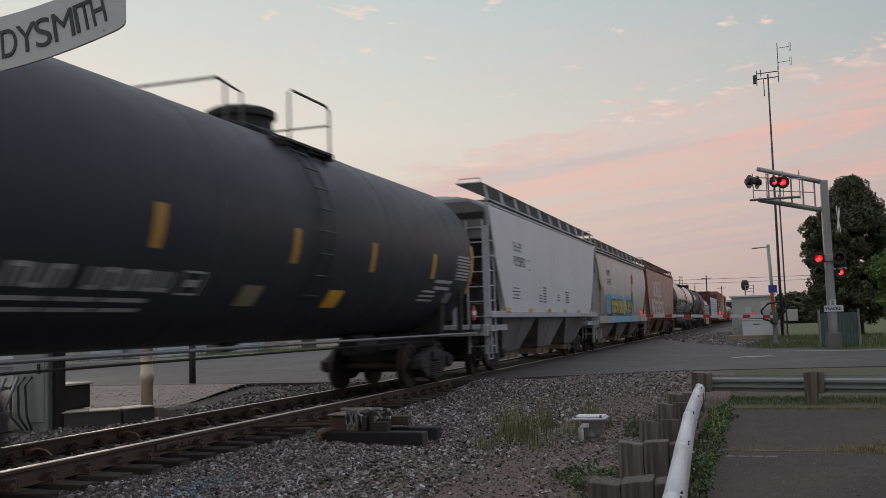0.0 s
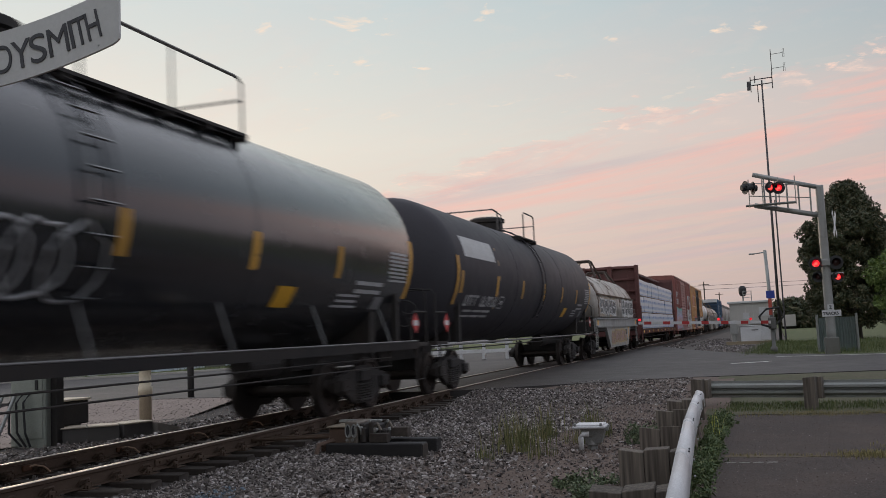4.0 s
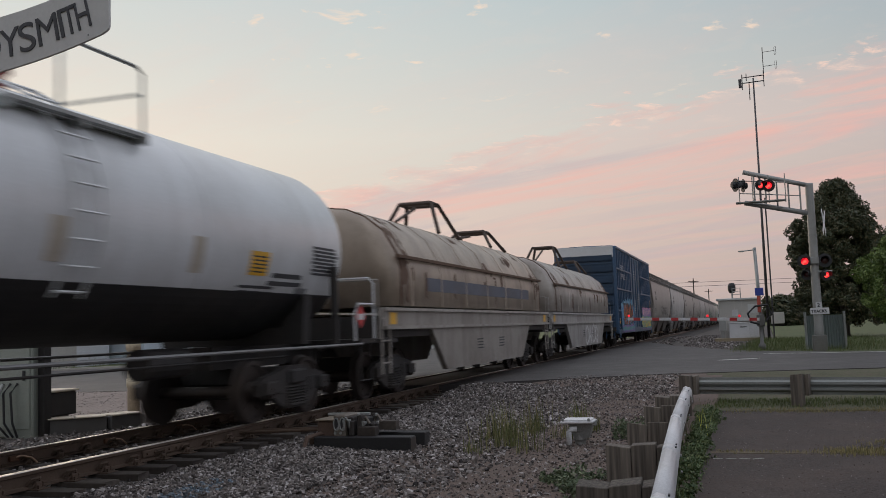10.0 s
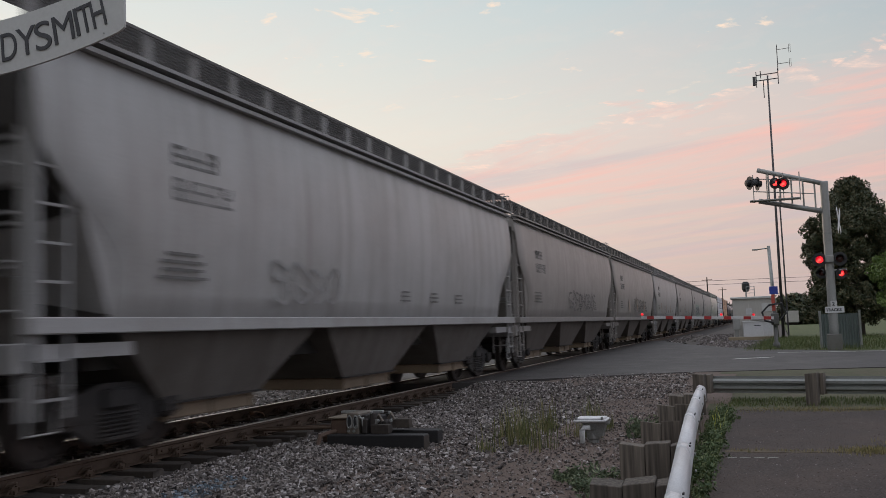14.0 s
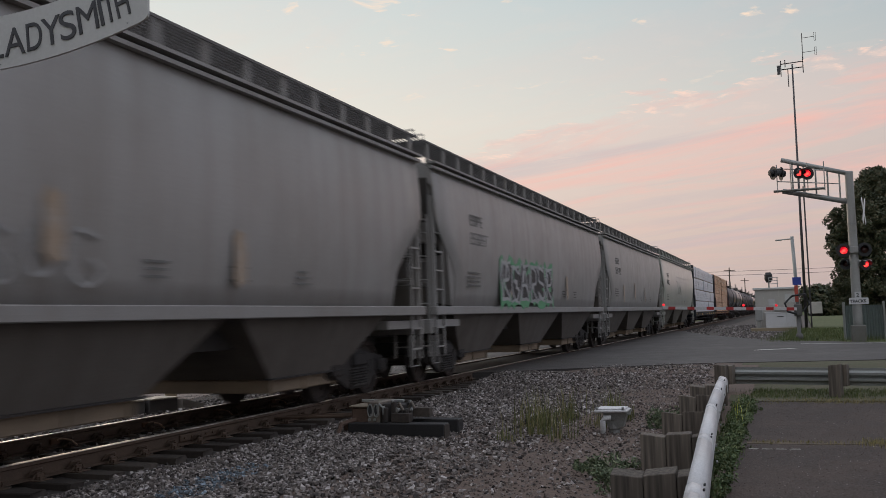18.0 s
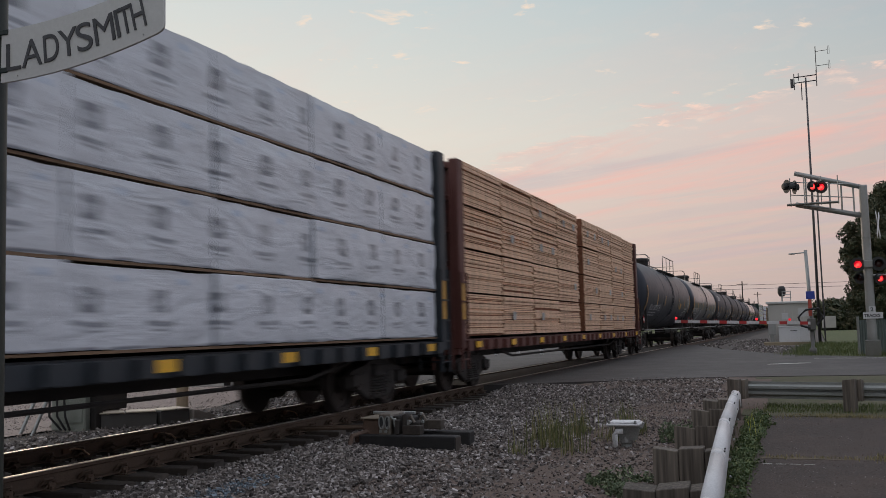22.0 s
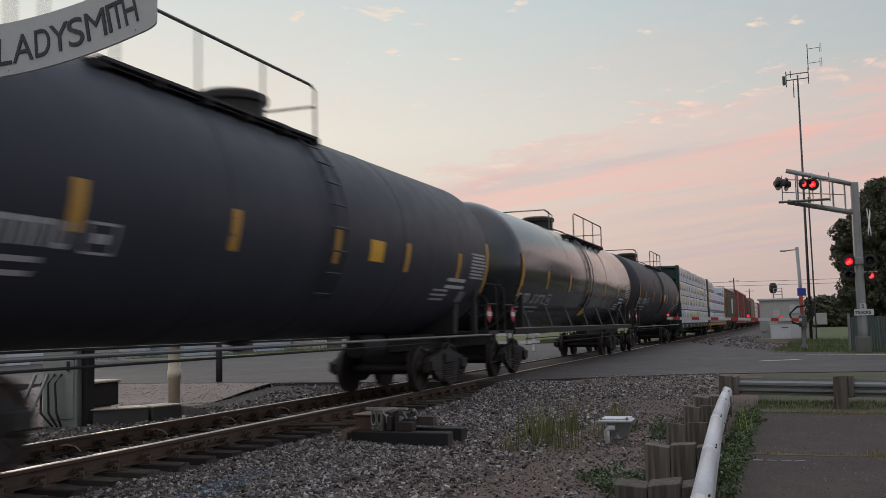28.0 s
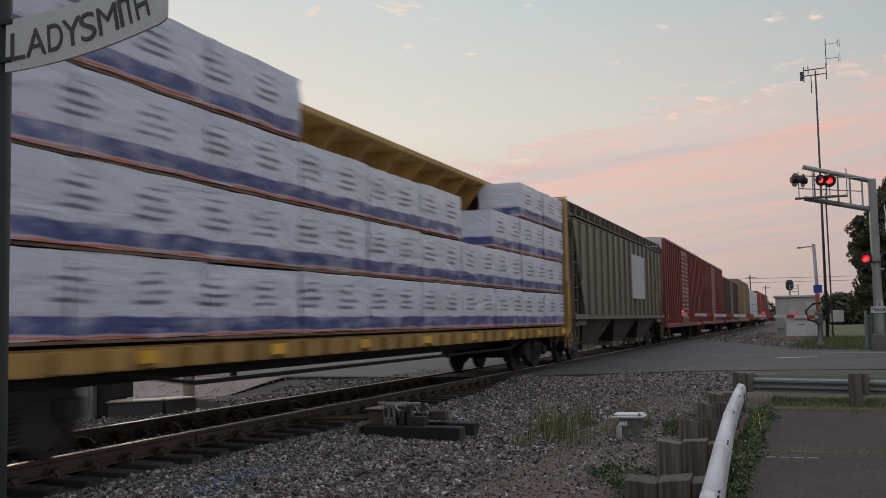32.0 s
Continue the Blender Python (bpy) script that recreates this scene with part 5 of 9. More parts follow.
for x, y, ln, rz in ((-11.38, 13.98, 1.06, 41.6), (-10.92, 14.62, 0.62, 72.0)):
    tr = thing("cable_trunking", pose(x, y, -0.3, 0, 0, rz), "low grey cable trunking box with a pale board lid", "trunking", "cable trunking beside the track")
    boxpart("trough", (-ln / 2, ln / 2, -0.2, 0.2, -0.1, 0.24), mat("trough_grey", (0.12, 0.115, 0.11), 0.8, amount=0.6), tr, "", 0.01)
    for k in range(2):
        a = -ln / 2 + ln * k / 2
        boxpart("lid_board", (a + 0.01, a + ln / 2 - 0.01, -0.24, 0.24, 0.24, 0.27), mat("cream_lid", (0.55, 0.48, 0.38), 0.6), tr, "pale lid board", 0.01)
tr = thing("ramp_board", pose(-10.72, 15.2, -0.28), "pale sloping cover board by the track", "cover board")
bm = B()
prism(bm, [(-0.3, 0.0), (0.45, 0.0), (0.45, 0.03), (-0.3, 0.2)], -0.16, 0.16, "x")
part("board", fix(bm), M_CONC, tr)
vp = thing("vent_pipe", pose(-12.78, 17.6, -0.3), "cream plastic vent pipe standing in gravel", "vent pipe")
bm = B()
lathe(bm, [(-0.2, 0.13), (0.55, 0.13), (0.56, 0.15), (0.75, 0.15), (0.76, 0.13), (1.35, 0.13), (1.36, 0.16), (1.6, 0.16)], 18, "z")
part("pipe", smooth(fix(bm)), mat("cream_pipe", (0.55, 0.47, 0.34), 0.5), vp)
bp = thing("bollard_post", pose(-14.11, 21.36, -0.3), "dark steel post in the gravel yard", "post")
bm = B()
lathe(bm, [(-0.3, 0.085), (1.45, 0.085), (1.5, 0.04)], 12, "z")
part("post", smooth(fix(bm)), M_STEEL, bp)
# white rail fence across the back road
wf = thing("white_fence", pose(-16.5, 46, -0.05), "white plank fence behind the crossing", "fence")
for k in range(8):
    boxpart("post", (k * 1.2 - 4, k * 1.2 - 3.85, -0.07, 0.07, -0.2, 1.1), M_WHITEP, wf)
for z in (0.35, 0.8):
    boxpart("plank", (-4.2, 4.8, -0.09, -0.06, z, z + 0.18), M_WHITEP, wf)


# ---- low sheds behind the back road ----
def shed(x, y, w, d, h, color, label, doors):
    m_wall = mat("shed_wall_%d" % int(y * 10 + x), color, 0.7, 0, (0.25, 0.22, 0.2), 0.4, 0.6)
    e = thing("shed", pose(x, y, -0.4), label, "building", "sheds behind the street")
    boxpart("wall", (-d / 2, d / 2, -w / 2, w / 2, 0, h), m_wall, e, "", 0.02)
    bm = B()
    prism(bm, [(-d / 2 - 0.3, h), (d / 2 + 0.3, h), (0, h + 1.3)], -w / 2 - 0.3, w / 2 + 0.3)
    part("roof", fix(bm), mat("shed_roof", (0.26, 0.26, 0.27), 0.5, 0.3), e, "grey metal roof")
    for k in range(doors):
        yy = -w / 2 + (k + 0.5) * w / doors
        boxpart("door", (d / 2, d / 2 + 0.05, yy - 1.1, yy + 1.1, 0, 2.4), M_HOUSE if k % 3 else mat("shed_door_dark", (0.09, 0.085, 0.085), 0.6), e, "", 0.01)
    return e


shed(-43, 5, 26, 8, 3.4, (0.60, 0.61, 0.63), "long white shed behind the back street", 1)
shed(-37.5, 32.5, 23, 8, 3.3, (0.66, 0.68, 0.71), "white rendered shed behind the back street", 3)
shed(-35.7, 50.6, 12, 8, 3.3, (0.50, 0.57, 0.64), "pale blue metal shed behind the back street", 1)
shed(-34.7, 63.2, 12.4, 9, 3.5, (0.62, 0.56, 0.46), "cream metal shed behind the back street", 2)
shed(-36, 84, 24, 10, 4.2, (0.52, 0.50, 0.48), "grey warehouse behind the back street", 5)
g = random.Random(44)
blades("shed_weeds", [(x, y, -0.02, g.choice((0.2, 0.35, 0.6)), 0.35, 14) for x, y in [(-33.0 + g.uniform(-0.3, 0.5), g.uniform(36.5, 44)) for _ in range(26)] + [(g.uniform(-30.5, -27), g.uniform(44, 57)) for _ in range(60)]], M_BLADE, "rough weeds and grass before the sheds", 17)


# ---- trees ----
def leaf_cloud(name, clumps, leaf, n, material, parent, seed, label=""):
    """Many small bent leaves round clump centres (x, y, z, r)."""
    g = np.random.default_rng(seed)
    c = np.array(clumps)
    pick = g.integers(0, len(c), n)
    d = g.normal(size=(n, 3))
    d /= np.linalg.norm(d, axis=1)[:, None]
    pos = c[pick, :3] + d * (c[pick, 3] * g.uniform(0.55, 1.1, n) ** 0.6)[:, None]
    a = g.normal(size=(n, 3))
    a /= np.linalg.norm(a, axis=1)[:, None]
    b = np.cross(a, d + 0.3)
    b /= np.linalg.norm(b, axis=1)[:, None]
    s = leaf * g.uniform(0.6, 1.3, n)[:, None]
    k = np.cross(a, b) * s * 0.25
    V = np.stack([pos - a * s, pos + b * s * 0.5 + k, pos + a * s, pos - b * s * 0.5 + k], 1).reshape(-1, 3)
    F = (np.array([[0, 1, 2, 3]]) + (np.arange(n) * 4)[:, None])
    me = numpy_mesh(name, V.tolist(), F.tolist())
    me.materials.append(material)
    return link(name, me, parent, label)


def tree(x, y, h, rad, base, material, label, seed, n, leaf, shape="cone"):
    g = random.Random(seed)
    e = thing("tree", pose(x, y, -0.12), label, "tree")
    bm = B()
    tube(bm, [(0, 0, -0.2), (0.05, 0, h * 0.25), (0.0, 0.05, h * 0.55), (0.02, 0, h * 0.85)], [h * 0.03, h * 0.024, h * 0.016, h * 0.005], 10)
    limbs = []
    for k in range(14):
        z = base + (h * 0.8 - base) * k / 14
        a = k * 2.4
        rr = rad * (1 - 0.7 * k / 14) * 0.8
        tube(bm, [(0, 0, z), (rr * 0.5 * math.cos(a), rr * 0.5 * math.sin(a), z + 0.25 * rr), (rr * math.cos(a), rr * math.sin(a), z + 0.35 * rr)], [h * 0.010, h * 0.006, h * 0.003], 6)
    part("trunk", smooth(fix(bm)), M_BARK, e, "trunk with limbs")
    cl = []
    for k in range(420 if shape == "cone" else 230):
        u = g.random()
        if shape == "cone":
            z = base + (h - base) * u ** 0.9
            w = rad * (0.80 + 0.6 * u if u < 0.33 else 1.0 - 0.84 * ((u - 0.33) / 0.67) ** 1.8) * (0.9 + 0.14 * math.sin(11 * u + seed))
        else:
            z = base + (h - base) * u
            w = rad * math.sqrt(max(0.05, 1 - (2 * u - 1) ** 2))
        a = g.uniform(0, 6.283)
        q = w * g.random() ** 0.35 * g.uniform(0.78, 1.05)
        cl.append((q * math.cos(a), q * math.sin(a), z, rad * g.uniform(0.06, 0.17)))
    leaf_cloud("crown", cl, leaf, n, material, e, seed, "uneven leafy crown")
    return e


tree(5.6, 61.5, 9.2, 3.45, 1.1, M_LEAF, "tall dark green broadleaf tree on the lawn", 1, 90000, 0.10)
tree(9.6, 66.5, 5.2, 2.1, 0.9, M_LEAF, "dark green broadleaf tree on the lawn", 2, 30000, 0.09)
tree(5.9, 41.5, 4.3, 1.75, 1.15, M_LEAF2, "small round bright green tree on the lawn", 3, 22000, 0.07, "round")
# leafy weeds beside the posts and along the lot
g = random.Random(31)
M_WEED = piecemat("weed_leaves", [(0.06, 0.09, 0.045), (0.105, 0.14, 0.07), (0.19, 0.22, 0.12)], 0.7, 10.0, 0.05, island=True)
for spots, n, lab in ((((-1.78, 13.9, 0.16), (-1.62, 13.5, 0.20), (-1.7, 13.2, 0.12)), 900, "low leafy green weed by the timber posts"),
                      (((-1.62, 9.7, 0.18), (-1.66, 9.1, 0.2), (-1.8, 9.35, 0.14), (-1.52, 8.6, 0.16), (-1.95, 9.6, 0.1)), 1100, "grey-green leafy weeds by the timber posts")):
    cl = [(x + g.gauss(0, r * 0.6), y + g.gauss(0, r * 0.7), -0.31 + g.uniform(0, r), r * g.uniform(0.25, 0.5)) for x, y, r in spots for _ in range(9)]
    ob = leaf_cloud("leafy_weeds", cl, 0.026, n, M_WEED, None, 40 + n)
    tagged(ob, lab, "weeds", kind="stuff")
M_WEED2 = piecemat("fresh_weed_leaves", [(0.05, 0.085, 0.03), (0.085, 0.13, 0.045), (0.17, 0.20, 0.08)], 0.7, 10.0, 0.05, island=True)
cl = []
for k in range(260):
    y = 6.6 + 10.4 * g.random() ** 0.85
    hh = g.choice((0.03, 0.06, 0.10, 0.16))
    cl.append((-0.67 + g.gauss(0, 0.075), y, -0.32 + g.uniform(0, hh), g.uniform(0.03, 0.08)))
ob = leaf_cloud("lot_edge_leaves", cl, 0.024, 7000, M_WEED2, None, 52)
tagged(ob, "leafy green weeds between the white rail and the lot", "weeds", kind="stuff")
# far woods
g = random.Random(77)
cl = []
for k in range(900):
    a = radians(g.uniform(-75, 75))
    d = g.uniform(330, 420)
    hh = g.uniform(3, 9) + 3 * math.sin(a * 17)
    cl.append((d * math.sin(a), d * math.cos(a), g.uniform(0, max(1.5, hh)), g.uniform(2.0, 4.5)))
leaf_cloud("far_woods", cl, 0.9, 60000, M_LEAF, None, 9)
tagged(bpy.data.objects["far_woods"], "low line of distant dark trees", "woods", kind="stuff")
cl = []
for k in range(60):
    cl.append((g.uniform(3.0, 14), g.uniform(150, 165), g.uniform(0.2, 3.6), g.uniform(0.8, 1.7)))
leaf_cloud("tree_row", cl, 0.4, 14000, M_LEAF, None, 10)
tagged(bpy.data.objects["tree_row"], "row of dark trees beyond the signal house", "woods", kind="stuff")
trl = thing("box_trailer", pose(4.4, 150, -0.2), "distant grey box trailer parked by the trees", "trailer")
boxpart("body", (-0.9, 0.9, -2, 2, 0.5, 2.2), M_HOUSE, trl, "", 0.03)
for s in (-1, 1):
    bm = B()
    lathe(bm, [(-0.8, 0.35), (0.8, 0.35)], 14, "x", (0, s * 1.2, 0.35))
    part("axle", fix(bm), M_STEEL, trl)


# ---- freight cars: x across (the side seen is +x), y along the track, z up from the rail ----
CACHE = {}


def cached(key, build, material):
    if key not in CACHE:
        bm = B()
        build(bm)
        fix(bm)
        me = bpy.data.meshes.new(key)
        bm.to_mesh(me)
        bm.free()
        me.materials.append(material)
        CACHE[key] = me
    return CACHE[key]


WHEELS = []


def wheelset_mesh(bm):
    for s in (-1, 1):
        lathe(bm, [(s * 0.70, 0.485), (s * 0.725, 0.485), (s * 0.735, 0.46), (s * 0.83, 0.452), (s * 0.835, 0.39), (s * 0.80, 0.37), (s * 0.79, 0.16), (s * 0.83, 0.13), (s * 0.835, 0.06)], 32, "x")
        for k in range(5):
            a = 2 * math.pi * k / 5
            lathe(bm, [(s * 0.80, 0.028), (s * 0.815, 0.02)], 6, "x", (0, 0.26 * math.cos(a), 0.26 * math.sin(a)))
    lathe(bm, [(-1.05, 0.075), (-0.72, 0.085), (0.72, 0.085), (1.05, 0.075)], 14, "x")
    for s in (-1, 1):
        lathe(bm, [(s * 0.92, 0.11), (s * 1.12, 0.11), (s * 1.13, 0.09)], 14, "x")
        for k in range(3):
            a = 2 * math.pi * k / 3 + 0.5
            box(bm, s * 1.13 - 0.02, s * 1.13 + 0.02, 0.06 * math.cos(a) - 0.018, 0.06 * math.cos(a) + 0.018, 0.06 * math.sin(a) - 0.018, 0.06 * math.sin(a) + 0.018)


def side_frame_mesh(bm):
    out = [(-1.14, 0.56), (-0.95, 0.66), (-0.55, 0.72), (-0.25, 0.80), (0.25, 0.80), (0.55, 0.72), (0.95, 0.66), (1.14, 0.56), (1.14, 0.40), (0.98, 0.34), (0.82, 0.40),
           (0.48, 0.22), (0.30, 0.16), (-0.30, 0.16), (-0.48, 0.22), (-0.82, 0.40), (-0.98, 0.34), (-1.14, 0.40)]
    prism(bm, out, 0.94, 1.06, "x")
    for s in (-1, 1):
        prism(bm, [(s * 0.44, 0.60), (s * 0.66, 0.62), (s * 0.70, 0.47), (s * 0.46, 0.38)], 1.055, 1.075, "x")
        box(bm, 0.98, 1.14, s * 0.89 - 0.17, s * 0.89 + 0.17, 0.40, 0.60, 0.02)
    for y in (-0.20, 0.0, 0.20):
        for k in range(6):
            lathe(bm, [(0.24 + k * 0.045, 0.085), (0.255 + k * 0.045, 0.095), (0.27 + k * 0.045, 0.085)], 12, "z", (1.04, y, 0))
    box(bm, 0.98, 1.12, -0.30, 0.30, 0.19, 0.235, 0.01)
    box(bm, 0.98, 1.13, -0.24, 0.24, 0.52, 0.74, 0.03)


def bolster_mesh(bm):
    box(bm, -0.98, 0.98, -0.2, 0.2, 0.50, 0.78, 0.03)
    for s in (-1, 1):
        box(bm, -0.85, 0.85, s * 0.55 - 0.05, s * 0.55 + 0.05, 0.32, 0.46, 0.01)
        for q in (-1, 1):
            box(bm, q * 0.70, q * 0.82, s * 0.42 - 0.03, s * 0.42 + 0.03, 0.28, 0.62, 0.01)


def coupler_mesh(bm):
    box(bm, -0.10, 0.10, -0.55, 0.10, 0.78, 0.94, 0.02)
    prism(bm, [(-0.16, 0.10), (0.06, 0.10), (0.20, 0.28), (0.16, 0.42), (0.05, 0.36), (0.02, 0.24), (-0.10, 0.24), (-0.18, 0.36), (-0.20, 0.22)], 0.72, 1.0, "z")
    tube(bm, [(0.3, -0.35, 0.75), (0.33, -0.05, 0.45), (0.28, 0.3, 0.32), (0.12, 0.48, 0.38)], 0.03, 6)


def trucks(car, yc):
    for s in (-1, 1):
        tr = link("truck", cached("bolster", bolster_mesh, M_STEEL), car, "dark cast steel truck with spoked springs", pose(0, s * yc, 0))
        sf = cached("side_frame", side_frame_mesh, M_STEEL)
        link("side_frame", sf, tr)
        link("side_frame", sf, tr, "", pose(0, 0, 0, 0, 0, 180))
        for q in (-1, 1):
            ws = link("wheelset", cached("wheelset", wheelset_mesh, M_WHEEL), tr, "steel wheels on their axle", pose(0, q * 0.89, 0.4555))
            WHEELS.append(ws)
    return


def couplers(car, half):
    me = cached("coupler", coupler_mesh, M_STEEL)
    link("coupler", me, car, "", pose(0, half, 0))
    link("coupler", me, car, "", pose(0, -half, 0, 0, 0, 180))


def ladder(car, x, y, z0, z1, w, axis, material, n=None):
    bm = B()
    n = n or max(2, round((z1 - z0) / 0.38))
    us = (-w / 2 - 0.02, -w / 2 + 0.02, w / 2 - 0.02, w / 2 + 0.02)
    zs = [z0]
    for k in range(n):
        z = z0 + (z1 - z0) * (k + 0.5) / n
        zs += [z - 0.014, z + 0.014]
    zs.append(z1)
    grid = [[bm.verts.new((x + u, y - 0.016, z) if axis == "x" else (x - 0.016, y + u, z)) for u in us] for z in zs]
    faces = []
    for r in range(len(zs) - 1):
        for q in ((0, 1, 2) if r % 2 else (0, 2)):
            faces.append(bm.faces.new((grid[r][q], grid[r][q + 1], grid[r + 1][q + 1], grid[r + 1][q])))
    back = bmesh.ops.extrude_face_region(bm, geom=faces)
    bmesh.ops.translate(bm, verts=[v for v in back["geom"] if isinstance(v, bmesh.types.BMVert)], vec=(0, 0.032, 0) if axis == "x" else (0.032, 0, 0))
    return part("ladder", fix(bm), material, car)


def brake_wheel(car, y, z, material, x=-0.45):
    bm = B()
    for k in range(20):
        a0, a1 = 2 * math.pi * k / 20, 2 * math.pi * (k + 1) / 20
        tube(bm, [(x + 0.27 * math.cos(a0), y, z + 0.27 * math.sin(a0)), (x + 0.27 * math.cos(a1), y, z + 0.27 * math.sin(a1))], 0.018, 5, False)
    for k in range(5):
        a = 2 * math.pi * k / 5
        tube(bm, [(x, y, z), (x + 0.27 * math.cos(a), y, z + 0.27 * math.sin(a))], 0.012, 5, False)
    return part("brake_wheel", fix(bm), material, car)


def bars(car, rows, x, material, name="stencil", label="stencilled markings"):
    """rows of (y, z, width, height): flat painted marks on the side at x."""
    for y, z, w, h in rows:
        bm = B()
        box(bm, x, x + 0.004, y - w / 2, y + w / 2, z - h / 2, z + h / 2)
        part(name, fix(bm), material, car, label)


def glyphs(car, y, z, n, w, h, x, material, seed, gap=0.25, name="reporting_mark", slant=0.0):
    """A run of unreadable characters, each a few plain bars."""
    g = random.Random(seed)
    t = 0.2 * w
    for k in range(n):
        bm = B()
        y0 = y + k * w * (1 + gap)
        box(bm, x, x + 0.004, y0, y0 + t, z, z + h)
        for q in range(3):
            if g.random() < 0.75:
                box(bm, x, x + 0.0042, y0 + t, y0 + w - t * (g.random() < 0.5), z + q * (h - t) / 2, z + q * (h - t) / 2 + t)
        if g.random() < 0.7:
            box(bm, x, x + 0.0044, y0 + w - t, y0 + w, z + (h * 0.5 if g.random() < 0.4 else 0), z + h)
        part(name, fix(bm), material, car, "painted reporting mark")


def words(car, text, y, z, size, x, material, name="graffiti", label="", stretch=1.0):
    me = text_mesh(text, size, 0.002)
    for v in me.vertices:
        v.co.x *= stretch
    me.materials.append(material)
    return link(name, me, car, label, Matrix.Translation((x + 0.004, y, z)) @ Euler((radians(90), 0, radians(90))).to_matrix().to_4x4())


def spray(name, color):
    return mat("spray_" + name, color, 0.55, 0, tuple(c * 0.6 for c in color), 0.4, 5.0, bump=0.05)


def ragged(y, z, w, h, g, n=12, spike=0.35):
    """An angular, uneven outline round (y, z)."""
    pts = []
    for k in range(n):
        a = 2 * math.pi * (k + g.uniform(-0.25, 0.25)) / n
        r = 1.0 - (g.uniform(0.2, 1.0) * spike if k % 2 else 0)
        pts.append((y + 0.5 * w * r * math.copysign(abs(math.cos(a)) ** 0.5, math.cos(a)), z + 0.5 * h * r * math.copysign(abs(math.sin(a)) ** 0.5, math.sin(a))))
    return pts


def flat(car, pts, x, material, name, label):
    bm = B()
    prism(bm, pts, x, x + 0.0022, "x")
    return part(name, fix(bm), material, car, label)


def ribbon(car, pts, w, x, material, name, label):
    """A painted stroke of width w through the points (y, z)."""
    lo, hi = [], []
    for i, (y, z) in enumerate(pts):
        a, b = pts[max(0, i - 1)], pts[min(len(pts) - 1, i + 1)]
        d = math.hypot(b[0] - a[0], b[1] - a[1]) or 1
        ny, nz = -(b[1] - a[1]) / d * w / 2, (b[0] - a[0]) / d * w / 2
        lo.append((y - ny, z - nz))
        hi.append((y + ny, z + nz))
    bm = B()
    vl = [[bm.verts.new((xx, *p)) for p in side] for xx in (x, x + 0.0022) for side in (lo, hi)]
    for i in range(len(pts) - 1):
        for q, r in ((2, 3), (1, 0), (0, 2), (3, 1)):
            bm.faces.new((vl[q][i], vl[q][i + 1], vl[r][i + 1], vl[r][i]))
    return part(name, bm, material, car, label)


def curve(ctrl, n=6):
    """A smooth line through the control points."""
    out = []
    c = [ctrl[0]] + list(ctrl) + [ctrl[-1]]
    for i in range(1, len(c) - 2):
        for k in range(n):
            t = k / n
            out.append(tuple(0.5 * (2 * c[i][j] + (c[i + 1][j] - c[i - 1][j]) * t + (2 * c[i - 1][j] - 5 * c[i][j] + 4 * c[i + 1][j] - c[i + 2][j]) * t * t
                                    + (3 * c[i][j] - c[i - 1][j] - 3 * c[i + 1][j] + c[i + 2][j]) * t ** 3) for j in (0, 1)))
    return out + [tuple(ctrl[-1])]


SHAPES = (((0.8, 0.9), (0.2, 1.0), (0.1, 0.6), (0.8, 0.45), (0.75, 0.05), (0.05, 0.08)), ((0.1, 0.0), (0.12, 0.95), (0.7, 0.9), (0.75, 0.55), (0.2, 0.45), (0.85, 0.0)),
          ((0.5, 1.0), (0.05, 0.6), (0.3, 0.02), (0.85, 0.3), (0.8, 0.8), (0.45, 1.0)), ((0.0, 0.0), (0.4, 1.0), (0.9, 0.05), (0.6, 0.4), (0.15, 0.38)), ((0.9, 0.8), (0.3, 1.0), (0.08, 0.4), (0.5, 0.0), (0.9, 0.3), (0.55, 0.42)),
          ((0.15, 1.0), (0.1, 0.05), (0.2, 0.5), (0.8, 0.55), (0.85, 1.0), (0.8, 0.0)))


def scrawl(car, y0, y1, z0, z1, x, material, letters, seed, label, w=0.1):
    """A tag of looping painted strokes, one stroke a letter."""
    g = random.Random(seed)
    cw = (y1 - y0) / letters
    for k in range(letters):
        sh = g.choice(SHAPES)
        cw2 = cw * g.uniform(0.8, 1.15)
        pts = [(y0 + cw * k + cw2 * (p + g.uniform(-0.1, 0.1)), z0 + (z1 - z0) * (q + g.uniform(-0.1, 0.1))) for p, q in sh]
        ribbon(car, curve(pts), w, x + 0.0006 * (k % 2), material, "graffiti_stroke", label)


